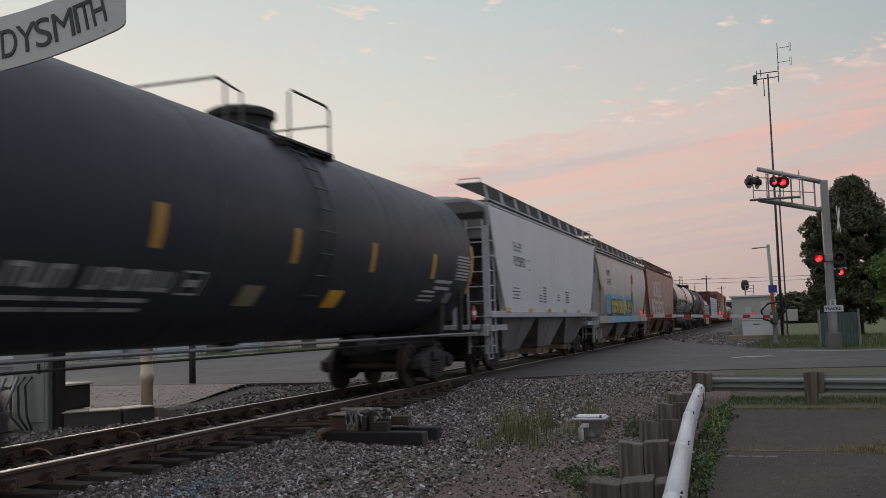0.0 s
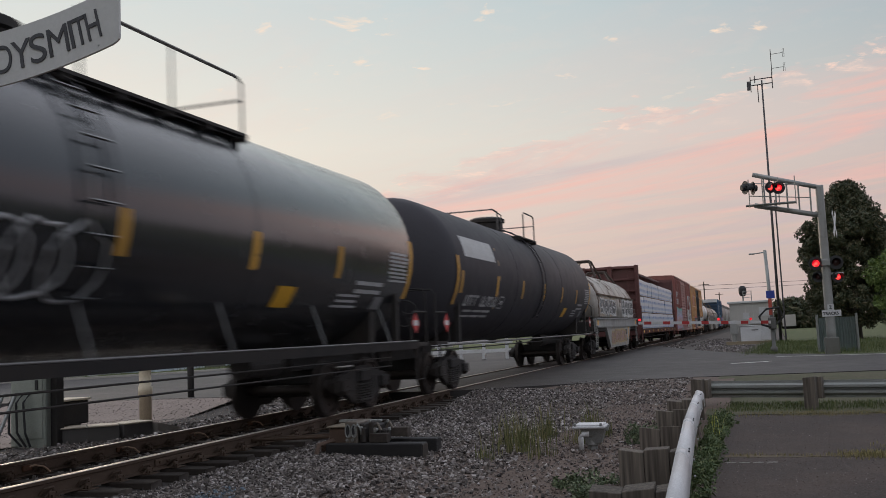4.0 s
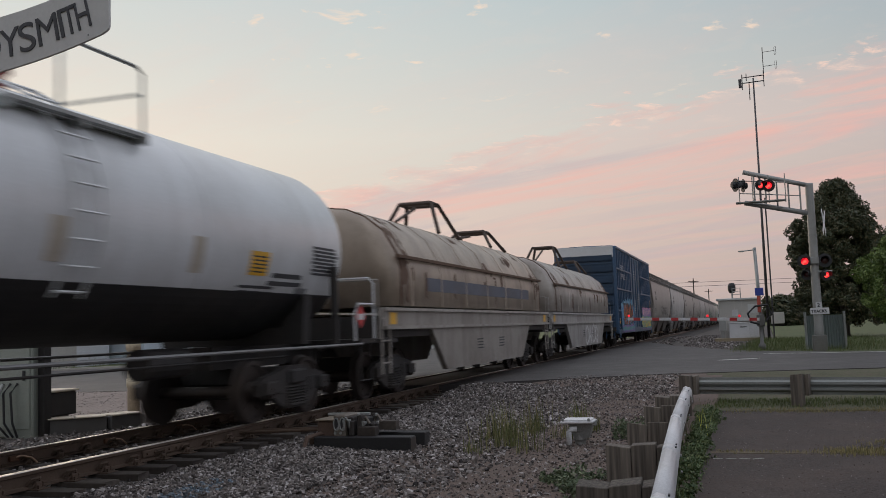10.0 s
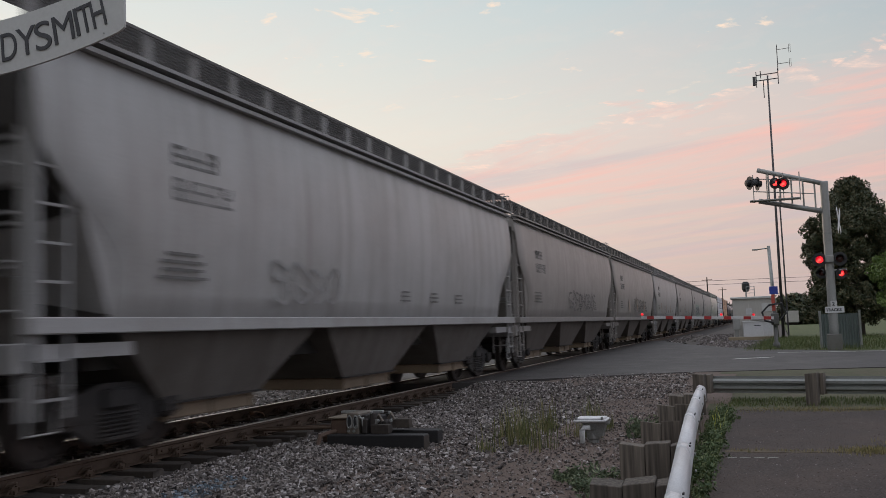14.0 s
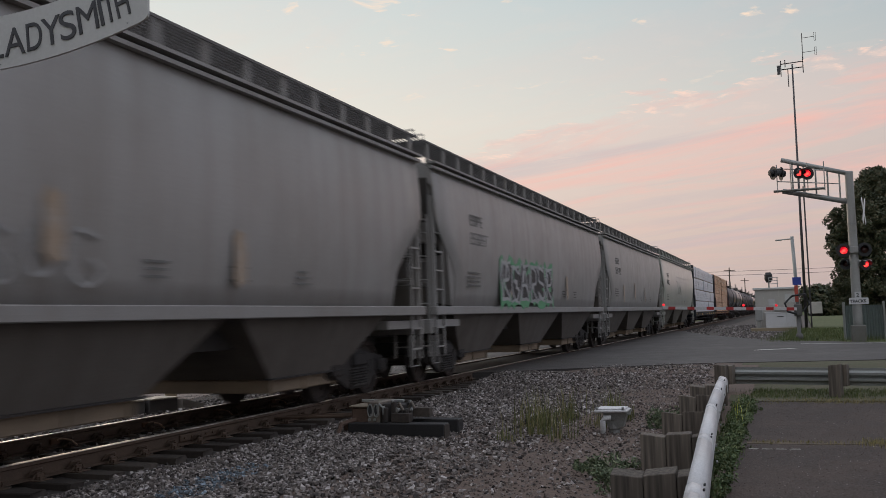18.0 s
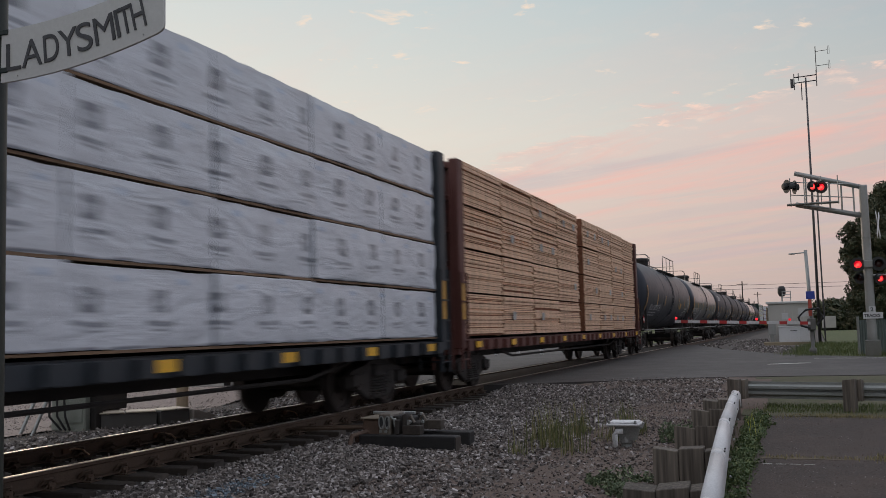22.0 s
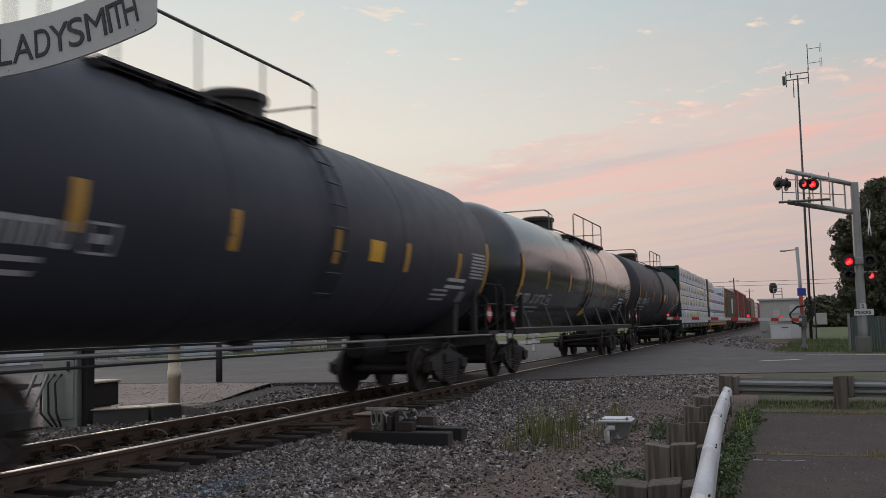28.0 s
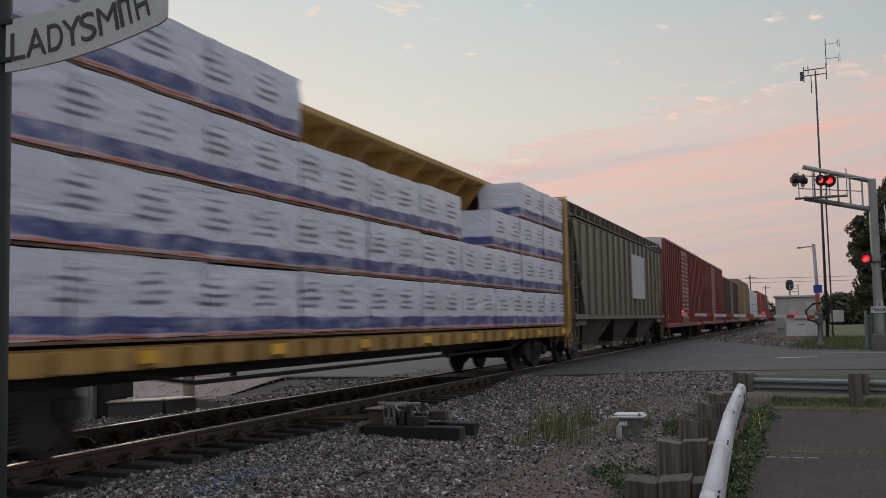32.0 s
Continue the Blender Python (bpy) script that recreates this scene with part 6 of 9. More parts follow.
def graffiti(car, y0, y1, z0, z1, x, back, fill, line, letters, seed, label, spike=0.35):
    """A sprayed piece: ragged cloud behind, angular outlined letters, dark cuts and pale flashes."""
    g = random.Random(seed)
    h = z1 - z0
    w = (y1 - y0) / letters
    top = [(y0 + (y1 - y0) * k / 24, z1 + h * g.uniform(-0.12, 0.14)) for k in range(25)]
    low = [(y1 - (y1 - y0) * k / 24, z0 + h * g.uniform(-0.10, 0.12)) for k in range(25)]
    flat(car, top + low, x + 0.0035, back, "graffiti_cloud", label)
    for k in range(letters):
        yc = y0 + w * (k + 0.5) + g.uniform(-0.08, 0.08) * w
        zc = (z0 + z1) / 2 + g.uniform(-0.06, 0.06) * h
        st = g.getstate()
        ol = flat(car, ragged(yc, zc, w * 1.22, h * 0.98, g, 12 if spike > 0.2 else 18, spike), x + 0.0062, line, "graffiti_outline", label)
        g.setstate(st)
        lt = flat(car, ragged(yc, zc, w * 1.02, h * 0.82, g, 12 if spike > 0.2 else 18, spike), x + 0.0090, fill, "graffiti_letter", label)
        sh = g.choice(SHAPES)
        ribbon(lt, curve([(yc + w * 0.42 * (2 * p - 1), zc + h * 0.38 * (2 * q - 1)) for p, q in sh]), 0.07 * h, x + 0.0132, line, "graffiti_stroke", label)
        for q in range(2):
            yy, zz = yc + g.uniform(-0.3, 0.3) * w, zc + g.uniform(-0.28, 0.28) * h
            a = g.uniform(-0.5, 0.5) + (math.pi / 2 if g.random() < 0.6 else 0)
            ll, tt = g.uniform(0.2, 0.42) * h, g.uniform(0.04, 0.10) * h
            c_, s_ = math.cos(a), math.sin(a)
            pts = [(yy + c_ * u - s_ * v, zz + s_ * u + c_ * v) for u, v in ((-ll / 2, -tt / 2), (ll / 2, -tt), (ll / 2, tt), (-ll / 2, tt / 2))]
            flat(lt, pts, x + 0.0116 + 0.0004 * q, (line, back, M_MARK)[q] if q != 2 or g.random() < 0.6 else line, "graffiti_stroke", label)


def sections(bm, prof, ys, inset=None):
    """Skin through equal outlines at the places ys; prof(i) gives the closed (x, z) outline at the i-th place."""
    rings = [[bm.verts.new((x, y, z)) for x, z in prof(i)] for i, y in enumerate(ys)]
    n = len(rings[0])
    for a, b in zip(rings, rings[1:]):
        for k in range(n):
            bm.faces.new((a[k], a[(k + 1) % n], b[(k + 1) % n], b[k]))
    bm.faces.new(list(reversed(rings[0])))
    bm.faces.new(rings[-1])


CARS = []
# near-black that puts the shade of hopper end recesses and chute gaps into colour
M_END_SHADE = mat("end_grime", (0.035, 0.031, 0.028), 0.8, 0, (0.08, 0.065, 0.05), 0.4, 2.0)


M_GRATE = mat("dark_roof_grating", (0.17, 0.16, 0.155), 0.7, 0.3, (0.05, 0.04, 0.03), 0.5, 2.0)


def car_base(name, u0, u1, label, category):
    uc = (u0 + u1) / 2
    car = thing(name, pose(TRACK_X, uc, 0), label, category, "freight train")
    CARS.append((car, uc))
    return car, (u1 - u0) / 2


M_GATE = mat("dusty_gate", (0.26, 0.195, 0.135), 0.85, 0, (0.09, 0.07, 0.055), 0.5, 3.0, bump=0.2)


def hopper(u0, u1, color, label, seed, rounded=True, chutes=3, eave=4.16, sill=1.47, dirt=(0.10, 0.085, 0.07), streak=0.35, amount=0.3, sill_color=None, ribs=0, lip=True, rough=0.40, coat=0.0, comb=0.90, sill_h=0.16):
    car, hl = car_base("covered_hopper_car", u0, u1, label, "hopper car")
    g = random.Random(seed)
    key = "hopper_paint_%d" % seed
    m = mat(key, color, rough, 0, dirt, amount, 0.7, streak, bump=0.05, grain=30, fine=0.1, coat=coat)
    ms = mat(key + "_sill", sill_color or tuple(c * 0.84 for c in color), 0.6, 0, dirt, 0.45, 1.5, 0.3, bump=0.08)
    # body paint darkened for chutes and lower ends: dirt plus painted underside shade
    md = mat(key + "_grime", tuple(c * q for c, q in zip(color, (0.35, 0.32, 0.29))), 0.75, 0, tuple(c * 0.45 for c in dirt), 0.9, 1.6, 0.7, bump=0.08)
    hb = hl - 0.35                      # half length of the body at the eave
    hs = hl - (1.55 if rounded else 1.75)   # half length at the sill
    # tub: outline leans in at both ends below mid height
    if rounded:
        side = [(1.47, sill), (1.52, sill + 0.3), (1.56, sill + 0.6), (1.58, sill + 0.85), (1.595, sill + 1.1), (1.6, sill + 1.35), (1.6, sill + 1.65), (1.58, sill + 2.05), (1.55, sill + 2.35), (1.52, eave - 0.12), (1.50, eave)]
    else:
        side = [(1.58, sill), (1.59, sill + 1.3), (1.59, eave - 0.1), (1.57, eave)]
    roof = [(1.05, eave + 0.16), (0.5, eave + 0.24), (0.0, eave + 0.26)]
    half = side + roof
    outline = half + [(-x, z) for x, z in reversed(half[:-1])]
    top = eave

    def end_y(z):
        if rounded:
            f = min(1.0, max(0.0, (z - sill - 0.45) / 1.35))
            return hs + (hb - hs) * f * f * (3 - 2 * f)
        f = min(1.0, max(0.0, (z - sill) / (top - 0.5 - sill)))
        return hs + (hb - hs) * f
    bm = B()
    ts = [-1.0] + [-0.995 + 1.99 * i / 22 for i in range(23)] + [1.0]
    rings = []
    for t in ts:
        rings.append([bm.verts.new((x * (1 if abs(t) < 0.999 else 0.985), t * end_y(z), z)) for x, z in outline])
    n = len(outline)
    for a, b in zip(rings, rings[1:]):
        for k in range(n):
            f = bm.faces.new((a[k], a[(k + 1) % n], b[(k + 1) % n], b[k]))
            f.smooth = rounded
    bm.faces.new(list(reversed(rings[0])))
    bm.faces.new(rings[-1])
    part("body", fix(bm), m, car, "")
    # side sills, top chord
    for s in (-1, 1):
        bm = B()
        box(bm, s * 1.44, s * 1.60, -hl + 0.30, hl - 0.30, sill + 0.03 - sill_h, sill + 0.03, 0.012) if s > 0 else box(bm, -1.60, -1.44, -hl + 0.30, hl - 0.30, sill + 0.03 - sill_h, sill + 0.03, 0.012)
        part("side_sill", fix(bm), ms, car)
        if lip:
            bm = B()
            prism(bm, [(s * 1.49, eave - 0.03), (s * 1.60, eave - 0.03), (s * 1.60, eave + 0.02), (s * 1.50, eave + 0.05)], -hb - 0.02, hb + 0.02)
            part("top_chord", fix(bm), ms, car)
            bm = B()
            prism(bm, [(s * 1.46, eave + 0.07), (s * 1.63, eave + 0.07), (s * 1.63, eave + 0.11), (s * 1.47, eave + 0.14)], -hb - 0.02, hb + 0.02)
            part("roof_lip", fix(bm), ms, car, "folded edge of the roof")
    if ribs:
        for k in range(ribs):
            y = -hs + (2 * hs) * (k + 0.5) / ribs
            y = y * (hb / hs) * 0.98
            z0 = sill + (0 if abs(y) < hs else (abs(y) - hs) / (hb - hs) * (top - 0.75 - sill))
            for s in (-1, 1):
                boxpart("side_post", (min(s * 1.585, s * 1.665), max(s * 1.585, s * 1.665), y - 0.055, y + 0.055, z0, eave - 0.02), m, car)
    # chutes
    cl = 2 * hs / chutes
    for k in range(chutes):
        y = -hs + cl * (k + 0.5)
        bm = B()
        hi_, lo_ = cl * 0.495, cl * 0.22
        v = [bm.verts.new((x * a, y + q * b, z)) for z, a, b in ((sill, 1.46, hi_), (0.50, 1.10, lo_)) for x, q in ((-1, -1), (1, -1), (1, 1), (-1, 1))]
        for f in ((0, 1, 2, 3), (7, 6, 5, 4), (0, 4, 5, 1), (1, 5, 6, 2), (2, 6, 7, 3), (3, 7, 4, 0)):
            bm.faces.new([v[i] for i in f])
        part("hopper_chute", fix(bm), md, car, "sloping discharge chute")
        bm = B()
        box(bm, -1.04, 1.04, y - lo_ * 0.92, y + lo_ * 0.92, 0.30, 0.49, 0.015)
        for s in (-1, 1):
            for q in (-0.9, 0.0, 0.9):
                box(bm, min(s * 1.03, s * 1.07), max(s * 1.03, s * 1.07), y + q * lo_ - 0.03, y + q * lo_ + 0.03, 0.29, 0.50)
        gate = part("outlet_gate", fix(bm), M_GATE, car, "dusty tan outlet gate frame")
        for s in (-1, 1):
            boxpart("gate_ledge", (min(s * 0.98, s * 1.16), max(s * 0.98, s * 1.16), y - lo_ * 1.05, y + lo_ * 1.05, 0.49, 0.515), M_STEEL, gate, "grey gate ledge")
    boxpart("center_sill", (-0.25, 0.25, -hl + 0.2, hl - 0.2, 0.92, 1.15), M_STEEL, car)
    boxpart("slope_saddle", (-0.95, 0.95, -hs + 0.2, hs - 0.2, 0.94, sill - 0.02), M_END_SHADE, car, "sheets between the chutes, coloured dark as shade")
    # ends: deck, posts, ladders, shear plate
    for s in (-1, 1):
        y0, y1 = sorted((s * (hl - 0.28), s * (hs - 0.3)))
        boxpart("end_deck", (-1.5, 1.5, y0, y1, 1.10, 1.24), ms, car)
        for q in (-1, 1):
            bm = B()
            ye = s * (hl - 0.42)
            box(bm, q * 1.46 - 0.06, q * 1.46 + 0.06, ye - 0.07, ye + 0.07, 1.22, eave - 0.55)
            box(bm, q * 0.62 - 0.05, q * 0.62 + 0.05, ye - 0.06, ye + 0.06, 1.22, eave - 0.7)
            part("end_post", fix(bm), ms, car)
            ladder(car, q * 1.53, s * (hl - 0.62), 0.55, eave - 0.35, 0.42, "y", ms)
        ladder(car, 1.2, s * (hl - 0.34), 0.55, eave - 0.4, 0.42, "x", ms)
        # thin skin just off the body end, coloured as dark as the recess
        zs = [sill - 0.1, sill + 0.45] + [sill + 0.45 + 1.35 * k / 6 for k in range(1, 7)] + [eave - 0.2]
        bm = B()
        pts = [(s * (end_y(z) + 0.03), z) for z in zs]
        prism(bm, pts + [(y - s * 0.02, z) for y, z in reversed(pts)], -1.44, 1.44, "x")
        part("slope_sheet", fix(bm), M_END_SHADE, car, "end slope skin with the recess shade in its colour")
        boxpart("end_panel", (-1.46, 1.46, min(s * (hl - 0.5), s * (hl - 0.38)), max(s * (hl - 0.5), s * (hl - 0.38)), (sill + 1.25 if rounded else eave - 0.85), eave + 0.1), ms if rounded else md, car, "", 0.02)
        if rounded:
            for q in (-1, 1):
                boxpart("corner_panel", (min(q * 0.62, q * 1.46), max(q * 0.62, q * 1.46), min(s * (hl - 0.5), s * (hl - 0.40)), max(s * (hl - 0.5), s * (hl - 0.40)), 1.24, sill + 0.42), md, car, "lower end panel darkened for grime and shade", 0.01)
            for z in (1.55, 2.0, 2.45, 2.9):
                bm = B()
                tube(bm, [(-1.42, s * (hl - 0.36), z), (-1.36, s * (hl - 0.30), z), (1.36, s * (hl - 0.30), z), (1.42, s * (hl - 0.36), z)], 0.014, 5)
                part("grab_iron", fix(bm), ms, car)
        boxpart("striker", (-1.5, 1.5, min(s * (hl - 0.34), s * (hl - 0.2)), max(s * (hl - 0.34), s * (hl - 0.2)), 0.98, 1.26), ms, car, "", 0.015)
        for q in (-1, 1):
            bm = B()
            x = q * 1.46
            tube(bm, [(x, s * (hl - 0.75), 0.95), (x, s * (hl - 0.75), 0.42), (x, s * (hl - 0.38), 0.42), (x, s * (hl - 0.38), 0.95)], 0.02, 6)
            part("stirrup_step", fix(bm), ms, car)
    brake_wheel(car, -hl + 0.30, 2.2, M_STEEL)
    bm = B()
    lathe(bm, [(-0.55, 0.17), (0.0, 0.18), (0.05, 0.1)], 14, "x", (0.2, -hl + 1.1, 1.55))
    part("air_cylinder", fix(bm), M_STEEL, car)
    # roof: trough hatch, running boards on brackets
    bm = B()
    box(bm, -0.42, 0.42, -hb + 0.9, hb - 0.9, eave + 0.22, eave + 0.34, 0.03)
    for k in range(9):
        y = -hb + 1.2 + (2 * hb - 2.4) * k / 8
        box(bm, -0.47, 0.47, y - 0.04, y + 0.04, eave + 0.24, eave + 0.38)
    part("trough_hatch", fix(bm), ms, car, "long trough hatch")
    for s in (-1, 1):
        bm = B()
        x = s * 1.15
        for q in range(9):
            box(bm, x - 0.30 + 0.075 * q - 0.012, x - 0.30 + 0.075 * q + 0.012, -hb - 0.25, hb + 0.25, eave + 0.475, eave + 0.51)
        k = -hb
        while k < hb:
            box(bm, x - 0.30, x + 0.30, k - 0.012, k + 0.012, eave + 0.48, eave + 0.505)
            k += 0.16
        part("running_board", fix(bm), M_GRATE, car, "dark grated roof running board")
        if comb > 1:
            nb = round(2 * hb / comb)
            for k in range(nb + 1):
                y = -hb + 0.2 + (2 * hb - 0.4) * k / nb
                bm = B()
                prism(bm, [(s * 1.50, eave + 0.08), (s * 1.56, eave + 0.08), (s * 1.46, eave + 0.50), (s * 1.40, eave + 0.50)], y - 0.03, y + 0.03)
                part("board_bracket", fix(bm), ms, car)
        else:
            bm = B()
            nb = int(2 * hb / comb)
            pts = [(-hb, eave + 0.04), (hb, eave + 0.04)]
            for k in range(nb, -1, -1):
                y = -hb + 0.1 + (2 * hb - 0.2) * k / nb
                pts += [(y + 0.055, eave + 0.10), (y + 0.055, eave + 0.475), (y - 0.055, eave + 0.475), (y - 0.055, eave + 0.10)]
            pts[2] = (min(hb, pts[2][0]), pts[2][1])
            prism(bm, pts, s * 1.42 - 0.02, s * 1.42 + 0.02, "x")
            part("bracket_strip", fix(bm), ms, car, "notched bracket strip under the running board")
        for q in (-1, 1):
            bm = B()
            y = q * (hb + 0.1)
            tube(bm, [(x - 0.28, y, eave + 0.46), (x - 0.28, y, eave + 0.62), (x + 0.28, y, eave + 0.62), (x + 0.28, y, eave + 0.46)], 0.016, 6)
            part("grab_rail", fix(bm), ms, car)
    trucks(car, hl - 2.15)
    couplers(car, hl - 0.25)
    return car, hl, hs


def side_marks(car, hl, hs, x, seed, dark=True, yellow=True, logo=True):
    g = random.Random(seed)
    mk = mat("faded_lettering", (0.16, 0.155, 0.15), 0.7, amount=0.6) if dark else M_MARK
    if logo:
        glyphs(car, -hs + 0.9, 3.2, 4, 0.19, 0.24, x - 0.005, mk, seed)
        glyphs(car, -hs + 0.9, 2.8, 6, 0.17, 0.26, x, mk, seed + 1)
    bars(car, [(-hs + 1.1, 2.2 - 0.09 * k, g.uniform(0.6, 1.0), 0.035) for k in range(4)], x - 0.01, mk)
    bars(car, [(hs * 0.1 + j * 1.6, 1.95 - 0.08 * k, g.uniform(0.25, 0.5), 0.03) for j in range(3) for k in range(3)], x - 0.03, mk)
    if yellow:
        for k in range(6):
            bars(car, [(-hl + 1.9 + k * (2 * hl - 3.8) / 5, 1.42, 0.45, 0.10)], 1.602, M_YELLOW, "reflector", "yellow reflective strip")


def tank(u0, u1, color, label, seed, rough=0.40, top=4.45, r=1.66, coat=0.0, placard=True, stripes=(-8.1, -5.1, -2.4, 0.4, 3.1, 5.7), band=None, rail=(-0.1, 1.3), props=False, dome="cover",
         dome_y=0.0, text=(-7.6, -25), panel=(4.2, -32), tan_panel=False):
    car, hl = car_base("tank_car", u0, u1, label, "tank car")
    key = "tank_paint_%d" % seed
    m = mat(key, color, rough, 0, (0.018, 0.023, 0.031) if coat and color[0] < 0.2 else (0.062, 0.063, 0.073) if color[0] < 0.2 else (0.2, 0.17, 0.14), 0.35, 0.8, 0.15, bump=0.03, grain=30, coat=coat, fine=0.1, spec=0.5 if color[0] > 0.2 or coat else 0.22)
    zc = top - r
    hb = hl - 0.75
    prof = []
    for k in range(9):
        a = math.pi / 2 * k / 8
        prof.append((-hb + 0.78 * (1 - math.sin(a)), max(0.02, r * math.cos(math.pi / 2 - a))))
    prof = [(-hb + 0.80 * (1 - math.cos(math.pi / 2 * k / 9)), max(0.02, r * math.sin(math.pi / 2 * k / 9))) for k in range(10)]
    full = prof + [(-y, rr) for y, rr in reversed(prof)]
    bm = B()
    lathe(bm, full, 56, "y", (0, 0, zc))
    part("shell", smooth(fix(bm)), m, car, "")
    for y in (-hb * 0.33, hb * 0.33, 0.0):
        bm = B()
        lathe(bm, [(y - 0.035, r + 0.001), (y - 0.02, r + 0.006), (y + 0.02, r + 0.006), (y + 0.035, r + 0.001)], 56, "y", (0, 0, zc))
        part("weld_band", smooth(fix(bm)), m, car)
    if band:
        bm = B()
        n = 24
        a0, a1 = math.radians(180 + 32), math.radians(360 - 32)
        ring = [((r + 0.008) * math.cos(a0 + (a1 - a0) * k / n), zc + (r + 0.008) * math.sin(a0 + (a1 - a0) * k / n)) for k in range(n + 1)]
        inner = [((r - 0.01) * math.cos(a0 + (a1 - a0) * k / n), zc + (r - 0.01) * math.sin(a0 + (a1 - a0) * k / n)) for k in range(n, -1, -1)]
        prism(bm, ring + inner, -hb + 0.75, hb - 0.75)
        part("lower_shell_paint", fix(bm), band, car, "black painted underside")
    # saddle, sill stubs, decks
    for s in (-1, 1):
        y0, y1 = sorted((s * (hl - 0.3), s * (hl - 3.6)))
        boxpart("stub_sill", (-0.22, 0.22, y0, y1, 0.78, 1.12), M_STEEL, car)
        bm = B()
        prism(bm, [(-1.25, 1.12), (1.25, 1.12), (1.30, zc - 0.75), (0.9, zc - 1.25), (-0.9, zc - 1.25), (-1.30, zc - 0.75)], s * (hl - 2.55) - 0.12, s * (hl - 2.55) + 0.12)
        part("body_bolster", fix(bm), M_STEEL, car)
        y0, y1 = sorted((s * (hl - 0.25), s * (hl - 1.0)))
        boxpart("end_deck", (-1.5, 1.5, y0, y1, 1.08, 1.15), M_STEEL, car)
        bm = B()
        ye = s * (hl - 0.30)
        tube(bm, [(-1.48, ye, 1.1), (-1.48, ye, 2.12), (-1.40, ye, 2.22), (1.40, ye, 2.22), (1.48, ye, 2.12), (1.48, ye, 1.1)], 0.022, 6)
        tube(bm, [(1.48, ye, 1.75), (1.48, s * (hl - 1.0), 1.75), (1.48, s * (hl - 1.15), 1.6), (1.48, s * (hl - 1.15), 1.12)], 0.022, 6)
        tube(bm, [(-1.48, ye, 1.75), (-1.48, s * (hl - 1.15), 1.75), (-1.48, s * (hl - 1.15), 1.12)], 0.022, 6)
        part("end_handrail", fix(bm), M_STEEL if color[0] < 0.3 else M_WHITEP, car)
        for q in (-1, 1):
            bm = B()
            x = q * 1.48
            tube(bm, [(x, s * (hl - 0.95), 1.1), (x, s * (hl - 0.95), 0.45), (x, s * (hl - 0.5), 0.45), (x, s * (hl - 0.5), 1.1)], 0.02, 6)
            part("stirrup_step", fix(bm), M_STEEL, car)
            bm = B()
            box(bm, min(q * 1.40, q * 1.50), max(q * 1.40, q * 1.50), s * (hl - 1.9) - 0.05, s * (hl - 1.9) + 0.05, 1.1, zc - 0.3)
            part("saddle_post", fix(bm), M_STEEL, car)
    # side handrail pipe with supports
    for s in (-1, 1):
        bm = B()
        zh = 1.19 if props else 1.07
        tube(bm, [(s * 1.54, -hl + 1.0, zh), (s * 1.54, hl - 1.0, zh)], 0.014 if props else 0.022, 8)
        for k in range(7 if props else 0):
            y = -hl + 2.4 + (2 * hl - 4.8) * k / 6
            tube(bm, [(s * 1.54, y, zh), (s * 1.30, y, zc - 0.9)], 0.016, 6)
        part("side_handrail", fix(bm), mat("handrail_grey", (0.22, 0.22, 0.22), 0.5, 0.4), car, "long side handrail pipe")
        if props:
            boxpart("side_sill", (min(s * 1.47, s * 1.55), max(s * 1.47, s * 1.55), -hl + 1.0, hl - 1.0, 1.04, 1.175), mat("sill_black", (0.012, 0.012, 0.013), 0.6, spec=0.25), car, "black side sill")
    bm = B()
    for x, z in (((1.48, 0.92), (1.46, 0.77)) if props else ((0.75, 0.93), (-0.7, 0.98))):
        tube(bm, [(x, -hl + 2.2, z), (x, hl - 2.2, z)], 0.013 if props else 0.018, 6)
    for k in range(4 if props else 0):
        y = -hl + 2.3 + (2 * hl - 4.6) * k / 3
        tube(bm, [(1.48, y, 1.06), (1.48, y, 0.91), (1.46, y, 0.76)], 0.012, 6)
    part("brake_pipe", fix(bm), M_STEEL, car)
    bm = B()
    lathe(bm, [(-0.5, 0.2), (0.5, 0.2), (0.55, 0.1)], 14, "y", (0.45, hl - 5.2, 0.95))
    part("brake_reservoir", fix(bm), M_STEEL, car)
    bm = B()
    lathe(bm, [(0.97, 0.10), (1.06, 0.12), (1.08, 0.2), (1.4, 0.2)], 16, "z", (0, 0, 0))
    part("bottom_outlet", fix(bm), M_STEEL, car)
    # top fittings, platform and rails
    bm = B()
    if dome == "cover":
        lathe(bm, [(top - 0.1, 0.50), (top + 0.22, 0.50), (top + 0.24, 0.56), (top + 0.34, 0.56), (top + 0.40, 0.44)], 24, "z", (0, dome_y, 0))
        tube(bm, [(0.1, dome_y + 0.5, top + 0.30), (0.1, dome_y + 0.72, top + 0.30)], 0.05, 8)
    else:
        lathe(bm, [(top - 0.1, 0.30), (top + 0.16, 0.30), (top + 0.20, 0.36), (top + 0.30, 0.34), (top + 0.34, 0.1)], 20, "z")
    part("manway_cover", fix(bm), M_STEEL if dome == "cover" else mat("valve_red", (0.3, 0.05, 0.04), 0.5), car, "round manway cover")
    pz = zc + math.sqrt(r * r - 1.0) + 0.02
    p0, p1 = min(rail[0], dome_y - 0.6) - 0.3, rail[1] + 0.05
    m_pl = M_STEEL if color[0] < 0.3 else M_GALV
    for s in (-1, 1):
        bm = B()
        for q in range(5):
            x = s * (0.62 + 0.14 * q)
            box(bm, x - 0.05, x + 0.05, p0, p1, pz - 0.02, pz + 0.02)
        n = max(2, int((p1 - p0) / 0.9))
        for k in range(n + 1):
            y = p0 + 0.05 + (p1 - p0 - 0.1) * k / n
